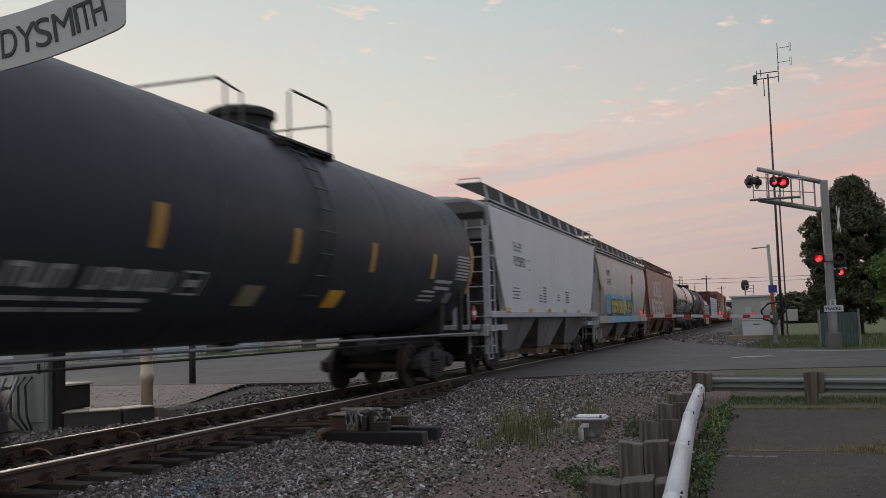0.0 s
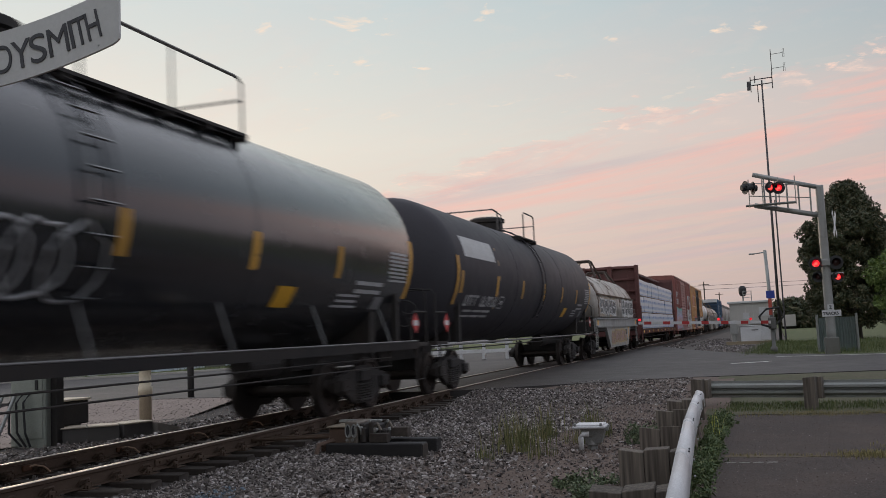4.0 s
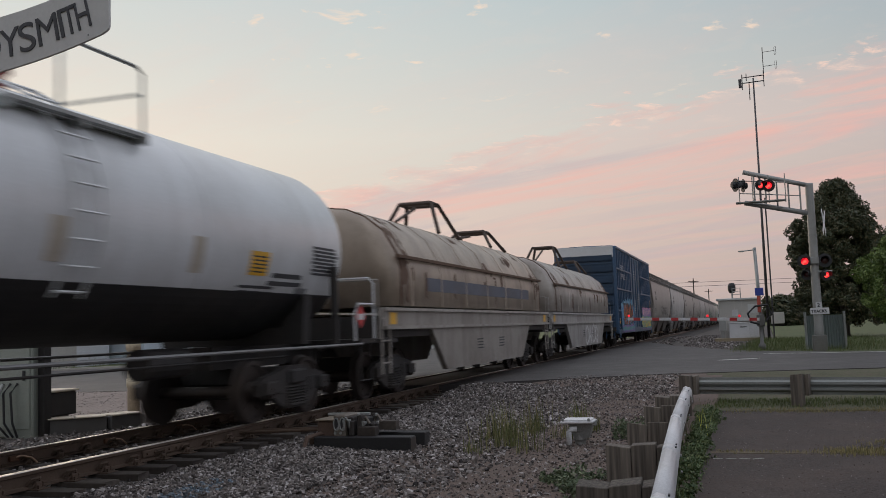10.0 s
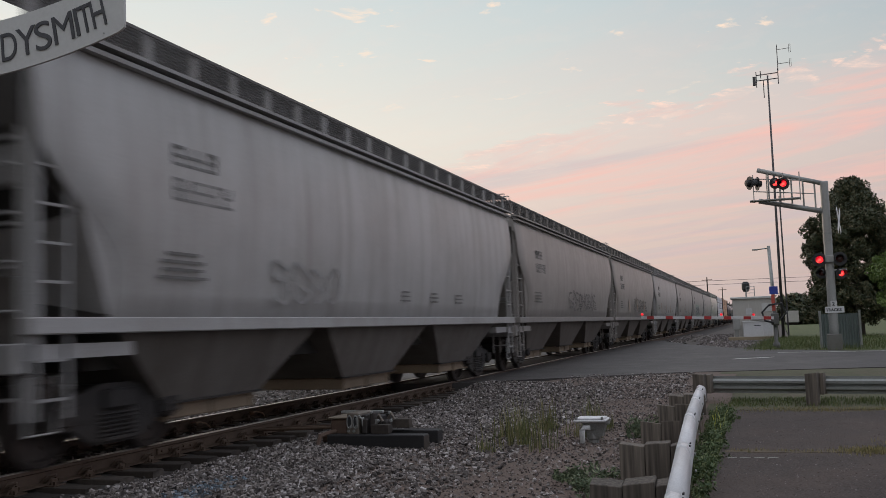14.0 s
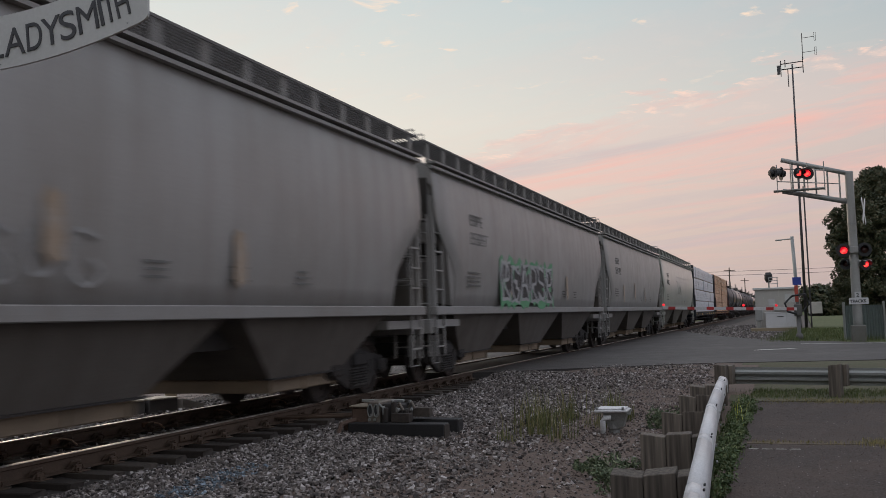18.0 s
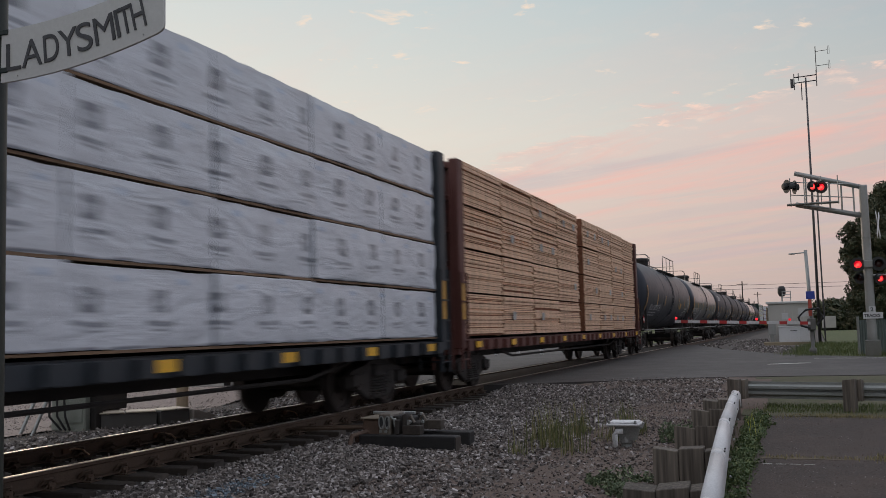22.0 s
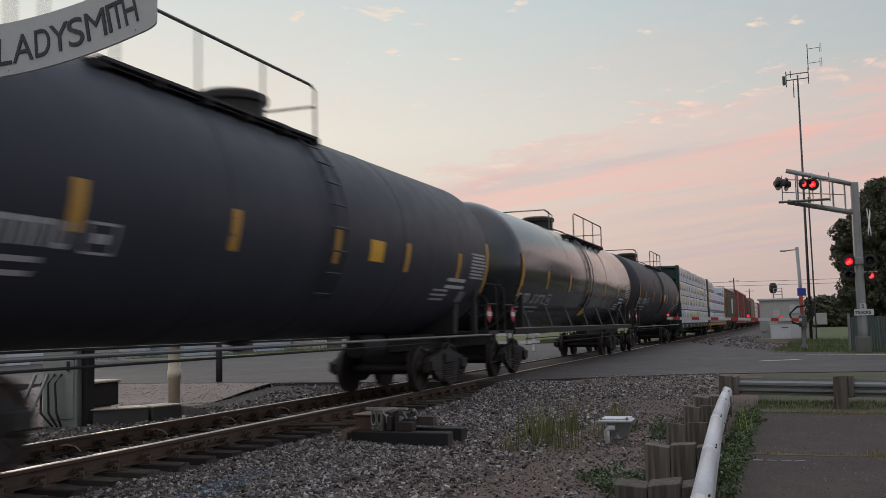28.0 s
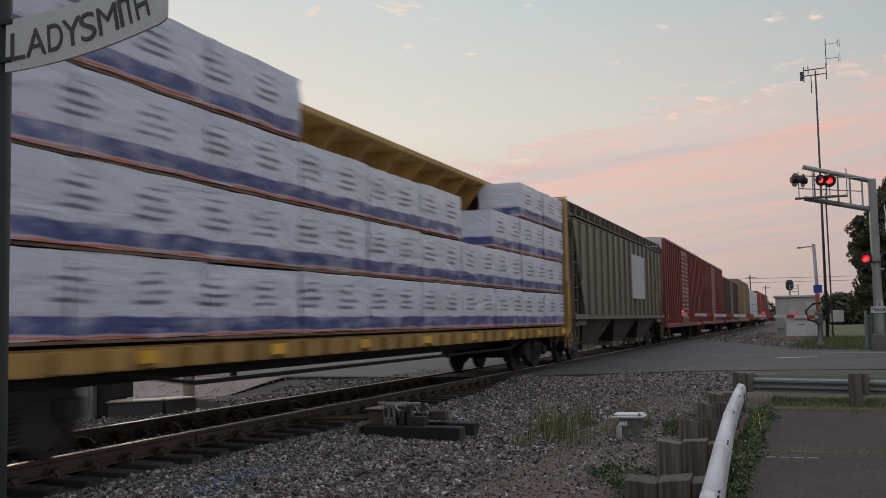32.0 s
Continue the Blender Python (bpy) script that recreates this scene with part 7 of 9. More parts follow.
            box(bm, min(s * 0.55, s * 1.24), max(s * 0.55, s * 1.24), y - 0.03, y + 0.03, pz - 0.10, pz - 0.02)
        part("platform", fix(bm), m_pl, car, "grated top platform")
    m_rl = M_GALV if color[0] > 0.3 else mat("rail_dark_grey", (0.16, 0.15, 0.145), 0.5, 0.4)
    zr = pz + 0.80
    bm = B()
    tube(bm, [(1.18, rail[1], pz), (1.18, rail[1], zr - 0.06), (1.18, rail[1] - 0.12, zr), (1.18, rail[0] + 0.12, zr), (1.18, rail[0], zr - 0.06), (1.18, rail[0], pz)], 0.022, 6)
    n = max(1, round((rail[1] - rail[0]) / 1.5))
    for k in range(1, n):
        y = rail[0] + (rail[1] - rail[0]) * k / n
        tube(bm, [(1.18, y, pz), (1.18, y, zr)], 0.018, 6)
    tube(bm, [(1.18, rail[1], zr - 0.3), (-0.1, rail[1], zr - 0.3), (-0.1, rail[1], top - 0.1)], 0.018, 6)
    part("platform_rail", fix(bm), m_rl, car, "platform side rail")
    yx = min(rail[0], dome_y) - 0.85
    bm = B()
    tube(bm, [(-1.18, yx, pz), (-1.18, yx, top + 0.48), (-1.06, yx, top + 0.54), (0.48, yx, top + 0.54), (0.60, yx, top + 0.46), (0.60, yx, top - 0.2)], 0.022, 6)
    tube(bm, [(0.48, yx, top + 0.52), (0.60, yx + 0.45, top + 0.40), (0.60, yx + 0.45, top - 0.2)], 0.020, 6)
    part("cross_rail", fix(bm), m_rl, car, "cross rail behind the manway")
    # curved ladder up the side
    for s in (-1, 1):
        bm = B()
        for k in range(11):
            a = math.radians(-35 + k * 11)
            x, z = s * (r + 0.08) * math.cos(a), zc + (r + 0.08) * math.sin(a)
            tube(bm, [(x, -0.22, z), (x, 0.22, z)], 0.016, 5)
        for q in (-0.22, 0.22):
            tube(bm, [(s * (r + 0.07) * math.cos(math.radians(-38 + k * 12)), q, zc + (r + 0.07) * math.sin(math.radians(-38 + k * 12))) for k in range(11)], 0.018, 5)
        part("side_ladder", fix(bm), m, car)
    # markings on the seen side, bent to the shell

    def patch(y, a, w, h, material, name, lbl):
        bm = B()
        n = 4
        rr = r + 0.006
        ang = [math.radians(a) + (k / n - 0.5) * h / r for k in range(n + 1)]
        v0 = [bm.verts.new((rr * math.cos(t), y - w / 2, zc + rr * math.sin(t))) for t in ang]
        v1 = [bm.verts.new((rr * math.cos(t), y + w / 2, zc + rr * math.sin(t))) for t in ang]
        for k in range(n):
            bm.faces.new((v0[k], v1[k], v1[k + 1], v0[k + 1]))
        return part(name, fix(bm), material, car, lbl)
    g = random.Random(seed)
    for y in stripes:
        patch(y, -11, 0.17, 0.50, M_AMBER, "reflector", "amber upright reflector")
    if stripes:
        for s in (-1, 1):
            patch(s * (hb - 0.74), -10, 0.15, 1.1, M_AMBER, "reflector", "tall amber reflector at the tank's end")
    mk = mat("tank_lettering", (0.50, 0.50, 0.51), 0.6) if color[0] < 0.3 else M_MARKD

    def run(y, a, n, w, h, sd):
        gg = random.Random(sd)
        for k in range(n):
            y0 = y + k * w * 1.28
            patch(y0, a, w * 0.30, h, mk, "reporting_mark", "painted reporting mark")
            patch(y0 + w * 0.5, a + math.degrees(h * 0.42 / r) * gg.choice((-1, 1)), w * 0.75, h * 0.22, mk, "reporting_mark", "painted reporting mark")
            if gg.random() < 0.75:
                patch(y0 + w * 0.8, a, w * 0.26, h, mk, "reporting_mark", "painted reporting mark")
    ty, ta = text
    run(ty, ta, 4, 0.22, 0.26, seed)
    run(ty + 1.35, ta, 6, 0.19, 0.26, seed + 1)
    for q in (-1, 1):
        patch(ty + 3.15, ta + q * 5.2, 0.42, 0.03, mk, "class_mark", "framed class mark")
        patch(ty + 3.15 + q * 0.2, ta, 0.03, 0.3, mk, "class_mark", "framed class mark")
    patch(ty + 3.15, ta, 0.2, 0.10, mk, "class_mark", "framed class mark")
    for k in range(2):
        for j in range(3):
            patch(ty + 0.55 + j * 0.78, ta - 9 - 5 * k, g.uniform(0.62, 0.74), 0.06, mk, "stencil", "stencilled lines")
    # test data at the far end: a block of fine lines, and two groups of lines below
    for k in range(8):
        patch(hb - 1.35 + g.uniform(-0.04, 0.04), -1 - 2.4 * k, g.uniform(0.75, 0.95), 0.038, mk, "stencil", "block of fine stencilled lines")
    for k in range(2):
        patch(hb - 2.5, -21 - 5 * k, g.uniform(0.9, 1.15), 0.07, mk, "stencil", "stencilled lines")
    for k in range(3):
        patch(hb - 3.2, -29 - 3.5 * k, g.uniform(0.7, 0.95), 0.045, mk, "stencil", "stencilled lines")
    patch(hb - 1.9, -33, 0.4, 0.25, mat("data_panel", (0.22, 0.22, 0.23), 0.6), "data_panel", "grey data panel")
    patch(panel[0], panel[1], 0.52, 0.34, M_YELLOW, "warning_panel", "yellow warning panel")
    if tan_panel:
        patch(panel[0] - 2.6, panel[1], 0.5, 0.34, mat("worn_tan_panel", (0.28, 0.24, 0.16), 0.6), "warning_panel", "worn tan panel")
    if placard:
        for s in (-1, 1):
            bm = B()
            prism(bm, [(s * (hl - 0.95) + 0.0, 1.33), (s * (hl - 0.95) + 0.2, 1.53), (s * (hl - 0.95), 1.73), (s * (hl - 0.95) - 0.2, 1.53)], 1.50, 1.506, "x")
            pl = part("placard", fix(bm), M_PLACARDR, car, "red and white hazard placard")
            bm = B()
            prism(bm, [(s * (hl - 0.95) - 0.13, 1.48), (s * (hl - 0.95) + 0.13, 1.48), (s * (hl - 0.95) + 0.13, 1.58), (s * (hl - 0.95) - 0.13, 1.58)], 1.506, 1.509, "x")
            part("placard_band", fix(bm), M_PLACARD, pl)
    brake_wheel(car, -hl + 0.34, 1.75, M_STEEL, 0.8)
    trucks(car, hl - 2.55)
    couplers(car, hl - 0.25)
    return car, hl, hb, zc, r, patch


def coil(u0, u1, color, label, seed, frame_color=None):
    car, hl = car_base("coil_car", u0, u1, label, "coil car")
    dirt = (0.15, 0.115, 0.085)
    m = mat("coil_hood_%d" % seed, color, 0.42, 0.05, dirt, 0.8, 1.6, 0.55, bump=0.06)
    mf = mat("coil_frame_%d" % seed, frame_color or tuple(c * 0.8 for c in color), 0.5, 0, tuple(c * 0.6 for c in dirt), 0.7, 1.4, 0.5, bump=0.06)
    hb = hl - 1.1
    w = 1.5
    prof = [(w, 1.74), (w, 2.45), (w - 0.07, 2.75), (w - 0.32, 3.20), (w - 0.72, 3.52), (w - 1.1, 3.68), (0.0, 3.73)]
    out = prof + [(-x, z) for x, z in reversed(prof[:-1])]
    bm = B()
    ys = [-hb, -hb + 0.08, -hb + 0.35, hb - 0.35, hb - 0.08, hb]
    sc = [0.90, 0.97, 1.0, 1.0, 0.97, 0.90]
    sections(bm, lambda i: [(x * sc[i], 1.74 + (z - 1.74) * sc[i]) for x, z in out], ys)
    part("hood", smooth(fix(bm)), m, car, "rounded removable coil hood")
    g = random.Random(seed)
    mr = mat("hood_rust", (0.10, 0.05, 0.03), 0.85, 0, (0.26, 0.20, 0.15), 0.75, 5.0, bump=0.2)
    for e in (-1, 1):
        bm = B()
        rim = [(x * 1.004, z + 0.006) for x, z in out]
        core = [(x * 0.955, 1.74 + (z - 1.74) * 0.965) for x, z in reversed(out)]
        ya, yb = sorted((e * (hb - 0.36), e * (hb - 0.27)))
        prism(bm, rim + core, ya, yb)
        part("hood_rim", fix(bm), mr, car, "rusty hood rim")
    for k in range(9):
        y = g.uniform(-hb + 0.6, hb - 0.6)
        zt = g.uniform(2.2, 2.64)
        flat(car, ragged(y, zt - 0.2, g.uniform(0.06, 0.22), g.uniform(0.3, 0.8), g, 10), 1.5015 + 0.0003 * k, mr, "rust_run", "rusty run stain")
    # rust blooms on the crown, bent to the hood
    def on_hood(y, q):
        i = min(len(prof) - 2, int(q))
        (xa, za), (xb, zb) = prof[i], prof[i + 1]
        return ((xa + (xb - xa) * (q - i)) * 1.004, y, za + (zb - za) * (q - i) + 0.006)
    for k in range(26):
        y, q0 = (g.choice((-1, 1)) * (hb - g.uniform(0.35, 1.0)) if k % 2 else g.uniform(-hb + 0.6, hb - 0.6)), g.uniform(1.0, 4.6)
        bm = B()
        ry, rq = g.uniform(0.06, 0.34), g.uniform(0.15, 0.6)
        n = 12
        ctr = bm.verts.new(on_hood(y, q0))
        rim = [bm.verts.new(on_hood(y + ry * math.cos(2 * math.pi * i / n) * g.uniform(0.4, 1.2), min(5.6, max(0.1, q0 + rq * math.sin(2 * math.pi * i / n) * g.uniform(0.4, 1.2))))) for i in range(n)]
        for i in range(n):
            bm.faces.new((ctr, rim[i], rim[(i + 1) % n]))
        part("rust_bloom", fix(bm), mr, car, "rusty bloom on the hood")
    for k in range(7):
        y = -hb + 0.9 + (2 * hb - 1.8) * k / 6
        bm = B()
        ring = [(x * 1.006, z + 0.008) for x, z in out]
        inner = [(x * 0.99, z - 0.005) for x, z in reversed(out)]
        prism(bm, ring + inner, y - 0.03, y + 0.03)
        part("hood_seam", fix(bm), m, car)
    bm = B()
    for s in (-1, 1):
        box(bm, min(s * 1.47, s * 1.53), max(s * 1.47, s * 1.53), -hb + 0.1, hb - 0.1, 2.66, 2.72)
    part("hood_flange", fix(bm), mat("flange_rust", (0.12, 0.07, 0.045), 0.8), car, "rusty hood flange")
    # lifting bracket
    for y in (-hb * 0.12, hb * 0.62):
        bm = B()
        big = y < 0
        h = 4.42 if big else 4.12
        for s in (-1, 1):
            tube(bm, [(s * 0.75, y - 0.75, 3.6), (s * 0.42, y - 0.28, h), (s * 0.42, y + 0.28, h), (s * 0.75, y + 0.95, 3.58)], 0.05, 6)
        tube(bm, [(-0.42, y - 0.28, h), (0.42, y - 0.28, h)], 0.06, 6)
        tube(bm, [(-0.42, y + 0.28, h), (0.42, y + 0.28, h)], 0.06, 6)
        tube(bm, [(0, y - 1.7, 3.83), (0, y - 0.3, h - 0.12)], 0.04, 6)
        part("lifting_bracket", fix(bm), mat("bracket_brown", (0.07, 0.05, 0.04), 0.7, 0.2), car, "brown lifting bracket")
    # frame: side girder with deep belly
    for s in (-1, 1):
        bm = B()
        a, b = sorted((s * 1.52, s * 1.40))
        prism(bm, [(-hl + 0.4, 1.68), (hl - 0.4, 1.68), (hl - 0.4, 1.30), (hl - 3.1, 1.28), (hl - 4.1, 0.40), (-hl + 4.1, 0.40), (-hl + 3.1, 1.28), (-hl + 0.4, 1.30)], a, b, "x")
        part("side_girder", fix(bm), mf, car, "deep pale side girder")
        boxpart("girder_flange", (min(s * 1.50, s * 1.58), max(s * 1.50, s * 1.58), -hl + 0.4, hl - 0.4, 1.30, 1.36), mf, car)
        boxpart("girder_lip", (min(s * 1.50, s * 1.58), max(s * 1.50, s * 1.58), -hl + 0.4, hl - 0.4, 1.64, 1.70), mf, car)
    boxpart("deck", (-1.45, 1.45, -hl + 0.3, hl - 0.3, 1.15, 1.55), M_STEEL, car)
    for s in (-1, 1):
        y0, y1 = sorted((s * (hl - 0.2), s * (hl - 1.1)))
        boxpart("end_platform", (-1.5, 1.5, y0, y1, 1.06, 1.14), M_STEEL, car)
        ladder(car, 1.5, s * (hl - 0.5), 0.5, 1.7, 0.4, "y", mf)
        bm = B()
        ye = s * (hl - 0.28)
        tube(bm, [(-1.45, ye, 1.1), (-1.45, ye, 2.2), (1.45, ye, 2.2), (1.45, ye, 1.1)], 0.02, 6)
        part("end_handrail", fix(bm), mf, car)
        bars(car, [(s * (hl - 0.85), 1.50, 0.34, 0.22)], 1.522, M_YELLOW, "reflector", "yellow reflective square")
    brake_wheel(car, -hl + 0.3, 1.9, M_STEEL)
    bars(car, [(y, 1.0 - 0.07 * k, 0.5, 0.03) for y in (-0.9, 1.2) for k in range(4)], 1.522, M_MARKD)
    trucks(car, hl - 2.0)
    couplers(car, hl - 0.25)
    return car, hl


def boxcar(u0, u1, color, label, seed, top=5.2, door=None, style="ribs", end_top=None, bottom=0.98, dirt=(0.05, 0.035, 0.03), door_w=3.1, door_y=0.0):
    car, hl = car_base("box_car", u0, u1, label, "box car")
    m = mat("box_paint_%d" % seed, color, 0.42, 0, dirt, 0.4, 0.8, 0.3, bump=0.05, grain=30, fine=0.12)
    md = mat("box_door_%d" % seed, door or color, 0.5, 0, dirt if not door else tuple(c * 2.2 for c in door), 0.35, 1.0, 0.25, bump=0.05)
    # end walls: car colour cut down for soot and for shade between the cars
    soot_shade = mat("box_end_%d" % seed, tuple(0.38 * c for c in color), 0.75, 0, tuple(0.5 * c for c in dirt), 0.6, 0.9, 0.4, bump=0.06, grain=30, fine=0.15)
    hb = hl - 0.45
    w = 1.50
    bm = B()
    out = [(w, bottom), (w, top - 0.12), (w - 0.06, top - 0.03), (0, top), (-w + 0.06, top - 0.03), (-w, top - 0.12), (-w, bottom)]
    prism(bm, out, -hb, hb)
    part("body", fix(bm), m, car)
    d0, d1 = door_y - door_w / 2, door_y + door_w / 2
    n = max(3, round((hb + d0) / 0.72))
    for a, b in ((-hb, d0), (d1, hb)):
        n = max(2, round((b - a) / 0.72))
        for k in range(n + 1):
            y = a + (b - a) * k / n
            for s in (-1, 1):
                boxpart("side_post", (min(s * 1.495, s * 1.585), max(s * 1.495, s * 1.585), y - 0.06, y + 0.06, bottom + 0.05, top - 0.14), m, car, "", 0.02)
        if style == "cross":
            for s in (-1, 1):
                for z in (bottom + 1.05, bottom + 2.15, bottom + 3.2):
                    boxpart("side_rail", (min(s * 1.495, s * 1.60), max(s * 1.495, s * 1.60), a, b, z - 0.035, z + 0.035), m, car, "", 0.01)
    for s in (-1, 1):
        boxpart("top_rail", (min(s * 1.49, s * 1.60), max(s * 1.49, s * 1.60), -hb, hb, top - 0.18, top - 0.06), m, car, "", 0.015)
        boxpart("side_sill", (min(s * 1.44, s * 1.59), max(s * 1.44, s * 1.59), -hb, hb, bottom - 0.14, bottom + 0.07), m, car, "", 0.015)
        # doors
        for q in ((0, 1) if door_w > 2 else (0,)):
            n2 = 2 if door_w > 2 else 1
            y0 = d0 + (d1 - d0) * q / n2 + 0.04
            y1 = d0 + (d1 - d0) * (q + 1) / n2 - 0.04
            bm = B()
            box(bm, min(s * 1.49, s * 1.545), max(s * 1.49, s * 1.545), y0, y1, bottom + 0.10, top - 0.22, 0.01)
            dr = part("door", fix(bm), md, car, "sliding plug door")
            if style == "ribs":
                nr = 16
                for k in range(nr):
                    z = bottom + 0.25 + (top - bottom - 0.6) * k / nr
                    bm = B()
                    prism(bm, [(s * 1.54, z), (s * 1.60, z + 0.03), (s * 1.60, z + 0.07), (s * 1.54, z + 0.15)], y0 + 0.07, y1 - 0.07)
                    part("door_rib", fix(bm), md, dr)
            else:
                for k in range(5):
                    z = bottom + 0.3 + (top - bottom - 0.8) * k / 4
                    boxpart("door_rail", (min(s * 1.54, s * 1.585), max(s * 1.54, s * 1.585), y0 + 0.03, y1 - 0.03, z - 0.03, z + 0.03), md, dr, "", 0.008)
                for yy in (y0 + 0.06, (y0 + y1) / 2, y1 - 0.06):
                    boxpart("door_stile", (min(s * 1.54, s * 1.58), max(s * 1.54, s * 1.58), yy - 0.04, yy + 0.04, bottom + 0.2, top - 0.3), md, dr, "", 0.008)
                for yy in (y0 + 0.45, y1 - 0.45):
                    bm = B()
                    tube(bm, [(s * 1.61, yy, bottom + 0.15), (s * 1.61, yy, top - 0.3)], 0.025, 6)
                    part("lock_rod", fix(bm), md, dr, "upright lock rod")
        boxpart("door_track", (min(s * 1.53, s * 1.62), max(s * 1.53, s * 1.62), d0 - door_w * 0.5, d1 + door_w * 0.5, bottom + 0.02, bottom + 0.10), m, car)
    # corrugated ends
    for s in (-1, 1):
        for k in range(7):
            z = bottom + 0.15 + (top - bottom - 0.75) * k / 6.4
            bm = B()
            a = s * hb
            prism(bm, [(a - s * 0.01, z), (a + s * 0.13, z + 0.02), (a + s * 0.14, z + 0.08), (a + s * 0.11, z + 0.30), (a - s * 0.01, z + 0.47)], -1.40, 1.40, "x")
            part("end_corrugation", fix(bm), soot_shade, car, "sooty pressed rib, darkened further for shade between cars")
        if end_top:
            y0, y1 = sorted((s * (hb + 0.0), s * (hb + 0.1)))
            boxpart("end_top_panel", (-1.46, 1.46, y0, y1, top - 0.62, top - 0.05), end_top, car, "pale painted top of the end wall", 0.01)
        for q in (-1, 1):
            boxpart("corner_post", (min(q * 1.40, q * 1.57), max(q * 1.40, q * 1.57), min(s * (hb - 0.1), s * (hb + 0.07)), max(s * (hb - 0.1), s * (hb + 0.07)), bottom - 0.1, top - 0.1), m, car, "", 0.02)
        ladder(car, 1.59, s * (hb - 0.32), 0.5, 2.6, 0.42, "y", m)
        ladder(car, 1.15, s * (hb + 0.13), 0.5, 2.6, 0.42, "x", m)
        y0, y1 = sorted((s * (hb + 0.05), s * (hl - 0.22)))
        boxpart("end_sill", (-1.45, 1.45, y0, y1, 0.85, 1.05), M_STEEL, car)
    boxpart("center_sill", (-0.3, 0.3, -hl + 0.3, hl - 0.3, 0.68, 0.98), M_STEEL, car)
    brake_wheel(car, -hb - 0.2, 2.0, M_STEEL)
    bars(car, [(hb - 0.7, 2.2, 0.24, 0.9), (-hb + 0.45, 1.35, 0.22, 0.3)], 1.60, M_AMBER, "reflector", "amber reflective plate")
    trucks(car, hl - 2.4)
    couplers(car, hl - 0.25)
    return car, hl, hb


def centerbeam(u0, u1, color, label, seed, top=4.68, full=True):
    car, hl = car_base("centerbeam_flat_car", u0, u1, label, "flat car")
    m = mat("beam_paint_%d" % seed, color, 0.6, 0, (0.04, 0.03, 0.025), 0.45, 1.0, 0.3, bump=0.06)
    deck = 1.08
    # deck with side pockets
    boxpart("deck", (-1.42, 1.42, -hl + 0.35, hl - 0.35, 0.92, deck), m, car)
    for s in (-1, 1):
        boxpart("side_channel", (min(s * 1.42, s * 1.52), max(s * 1.42, s * 1.52), -hl + 0.35, hl - 0.35, 0.84, deck - 0.02), m, car)
        n = int((2 * hl - 1.2) / 0.62)
        bm = B()
        pts = [(s * 1.51, -hl + 0.5), (s * 1.51, hl - 0.5)]
        for k in range(n - 1, -1, -1):
            y = -hl + 0.7 + (2 * hl - 1.4) * k / (n - 1)
            pts += [(s * 1.525, y + 0.13), (s * 1.62, y + 0.13), (s * 1.62, y - 0.13), (s * 1.525, y - 0.13)]
        prism(bm, pts, 0.86, deck - 0.03, "z")
        part("winch_rail", fix(bm), m, car, "notched winch rail")
    for k in range(9):
        bars(car, [(-hl + 1.2 + (2 * hl - 2.4) * k / 8, 0.97, 0.34, 0.13)], 1.622, M_YELLOW, "reflector", "yellow reflective square")
    # bulkheads with horizontal ribs
    for s in (-1, 1):
        y0, y1 = sorted((s * (hl - 0.52), s * (hl - 0.40)))
        boxpart("bulkhead", (-1.52, 1.52, y0, y1, deck, top), m, car, "ribbed end bulkhead")
        y0, y1 = sorted((s * (hl - 0.56), s * (hl - 0.22)))
        for q in (-1, 1):
            boxpart("bulkhead_post", (min(q * 1.38, q * 1.58), max(q * 1.38, q * 1.58), y0, y1, 0.9, top + 0.02), m, car, "", 0.02)
        boxpart("bulkhead_post", (-0.12, 0.12, y0, y1, 0.9, top + 0.02), m, car, "", 0.02)
        for k in range(6):
            z = deck + 0.2 + (top - deck - 0.3) * k / 5
            boxpart("bulkhead_rib", (-1.42, 1.42, y0 + 0.03, y1 - 0.03, z - 0.06, z + 0.06), m, car, "", 0.02)
        ladder(car, 1.2, s * (hl - 0.20), 0.5, top - 0.5, 0.42, "x", m)
        ladder(car, 1.60, s * (hl - 0.40), 0.5, 2.4, 0.36, "y", m)
        y0, y1 = sorted((s * (hl - 0.25), s * (hl - 0.5)))
        boxpart("end_sill", (-1.5, 1.5, y0, y1, 0.78, 1.06), m, car, "", 0.015)
        bars(car, [(s * (hl - 0.40), 1.85, 0.2, 0.75)], 1.582, M_AMBER, "reflector", "amber reflective plate")
    # centre beam: top chord, posts, diagonals
    boxpart("top_chord", (-0.62, 0.62, -hl + 0.5, hl - 0.5, top - 0.10, top + 0.02), m, car, "", 0.02)
    n = int((2 * hl - 2) / 1.25)
    for k in range(n + 1):
        y = -hl + 1.0 + (2 * hl - 2.0) * k / n
        bm = B()
        box(bm, -0.06, 0.06, y - 0.06, y + 0.06, deck, top - 0.1)
        for s in (-1, 1):
            prism(bm, [(s * 0.06, top - 0.1), (s * 0.62, top - 0.1), (s * 0.06, top - 0.75)], y - 0.02, y + 0.02)
        part("beam_post", fix(bm), m, car)
    boxpart("center_sill", (-0.3, 0.3, -hl + 0.3, hl - 0.3, 0.62, 0.92), M_STEEL, car)
    bm = B()
    for s in (-1, 1):
        tube(bm, [(s * 1.2, -hl + 3.6, 0.82), (s * 1.2, -hl + 5.0, 0.62), (s * 1.2, hl - 5.0, 0.62), (s * 1.2, hl - 3.6, 0.82)], 0.03, 6)
    part("truss_rod", fix(bm), M_STEEL, car)
    brake_wheel(car, -hl + 0.15, 1.9, M_STEEL)
    trucks(car, hl - 2.3)
    couplers(car, hl - 0.25)
    return car, hl


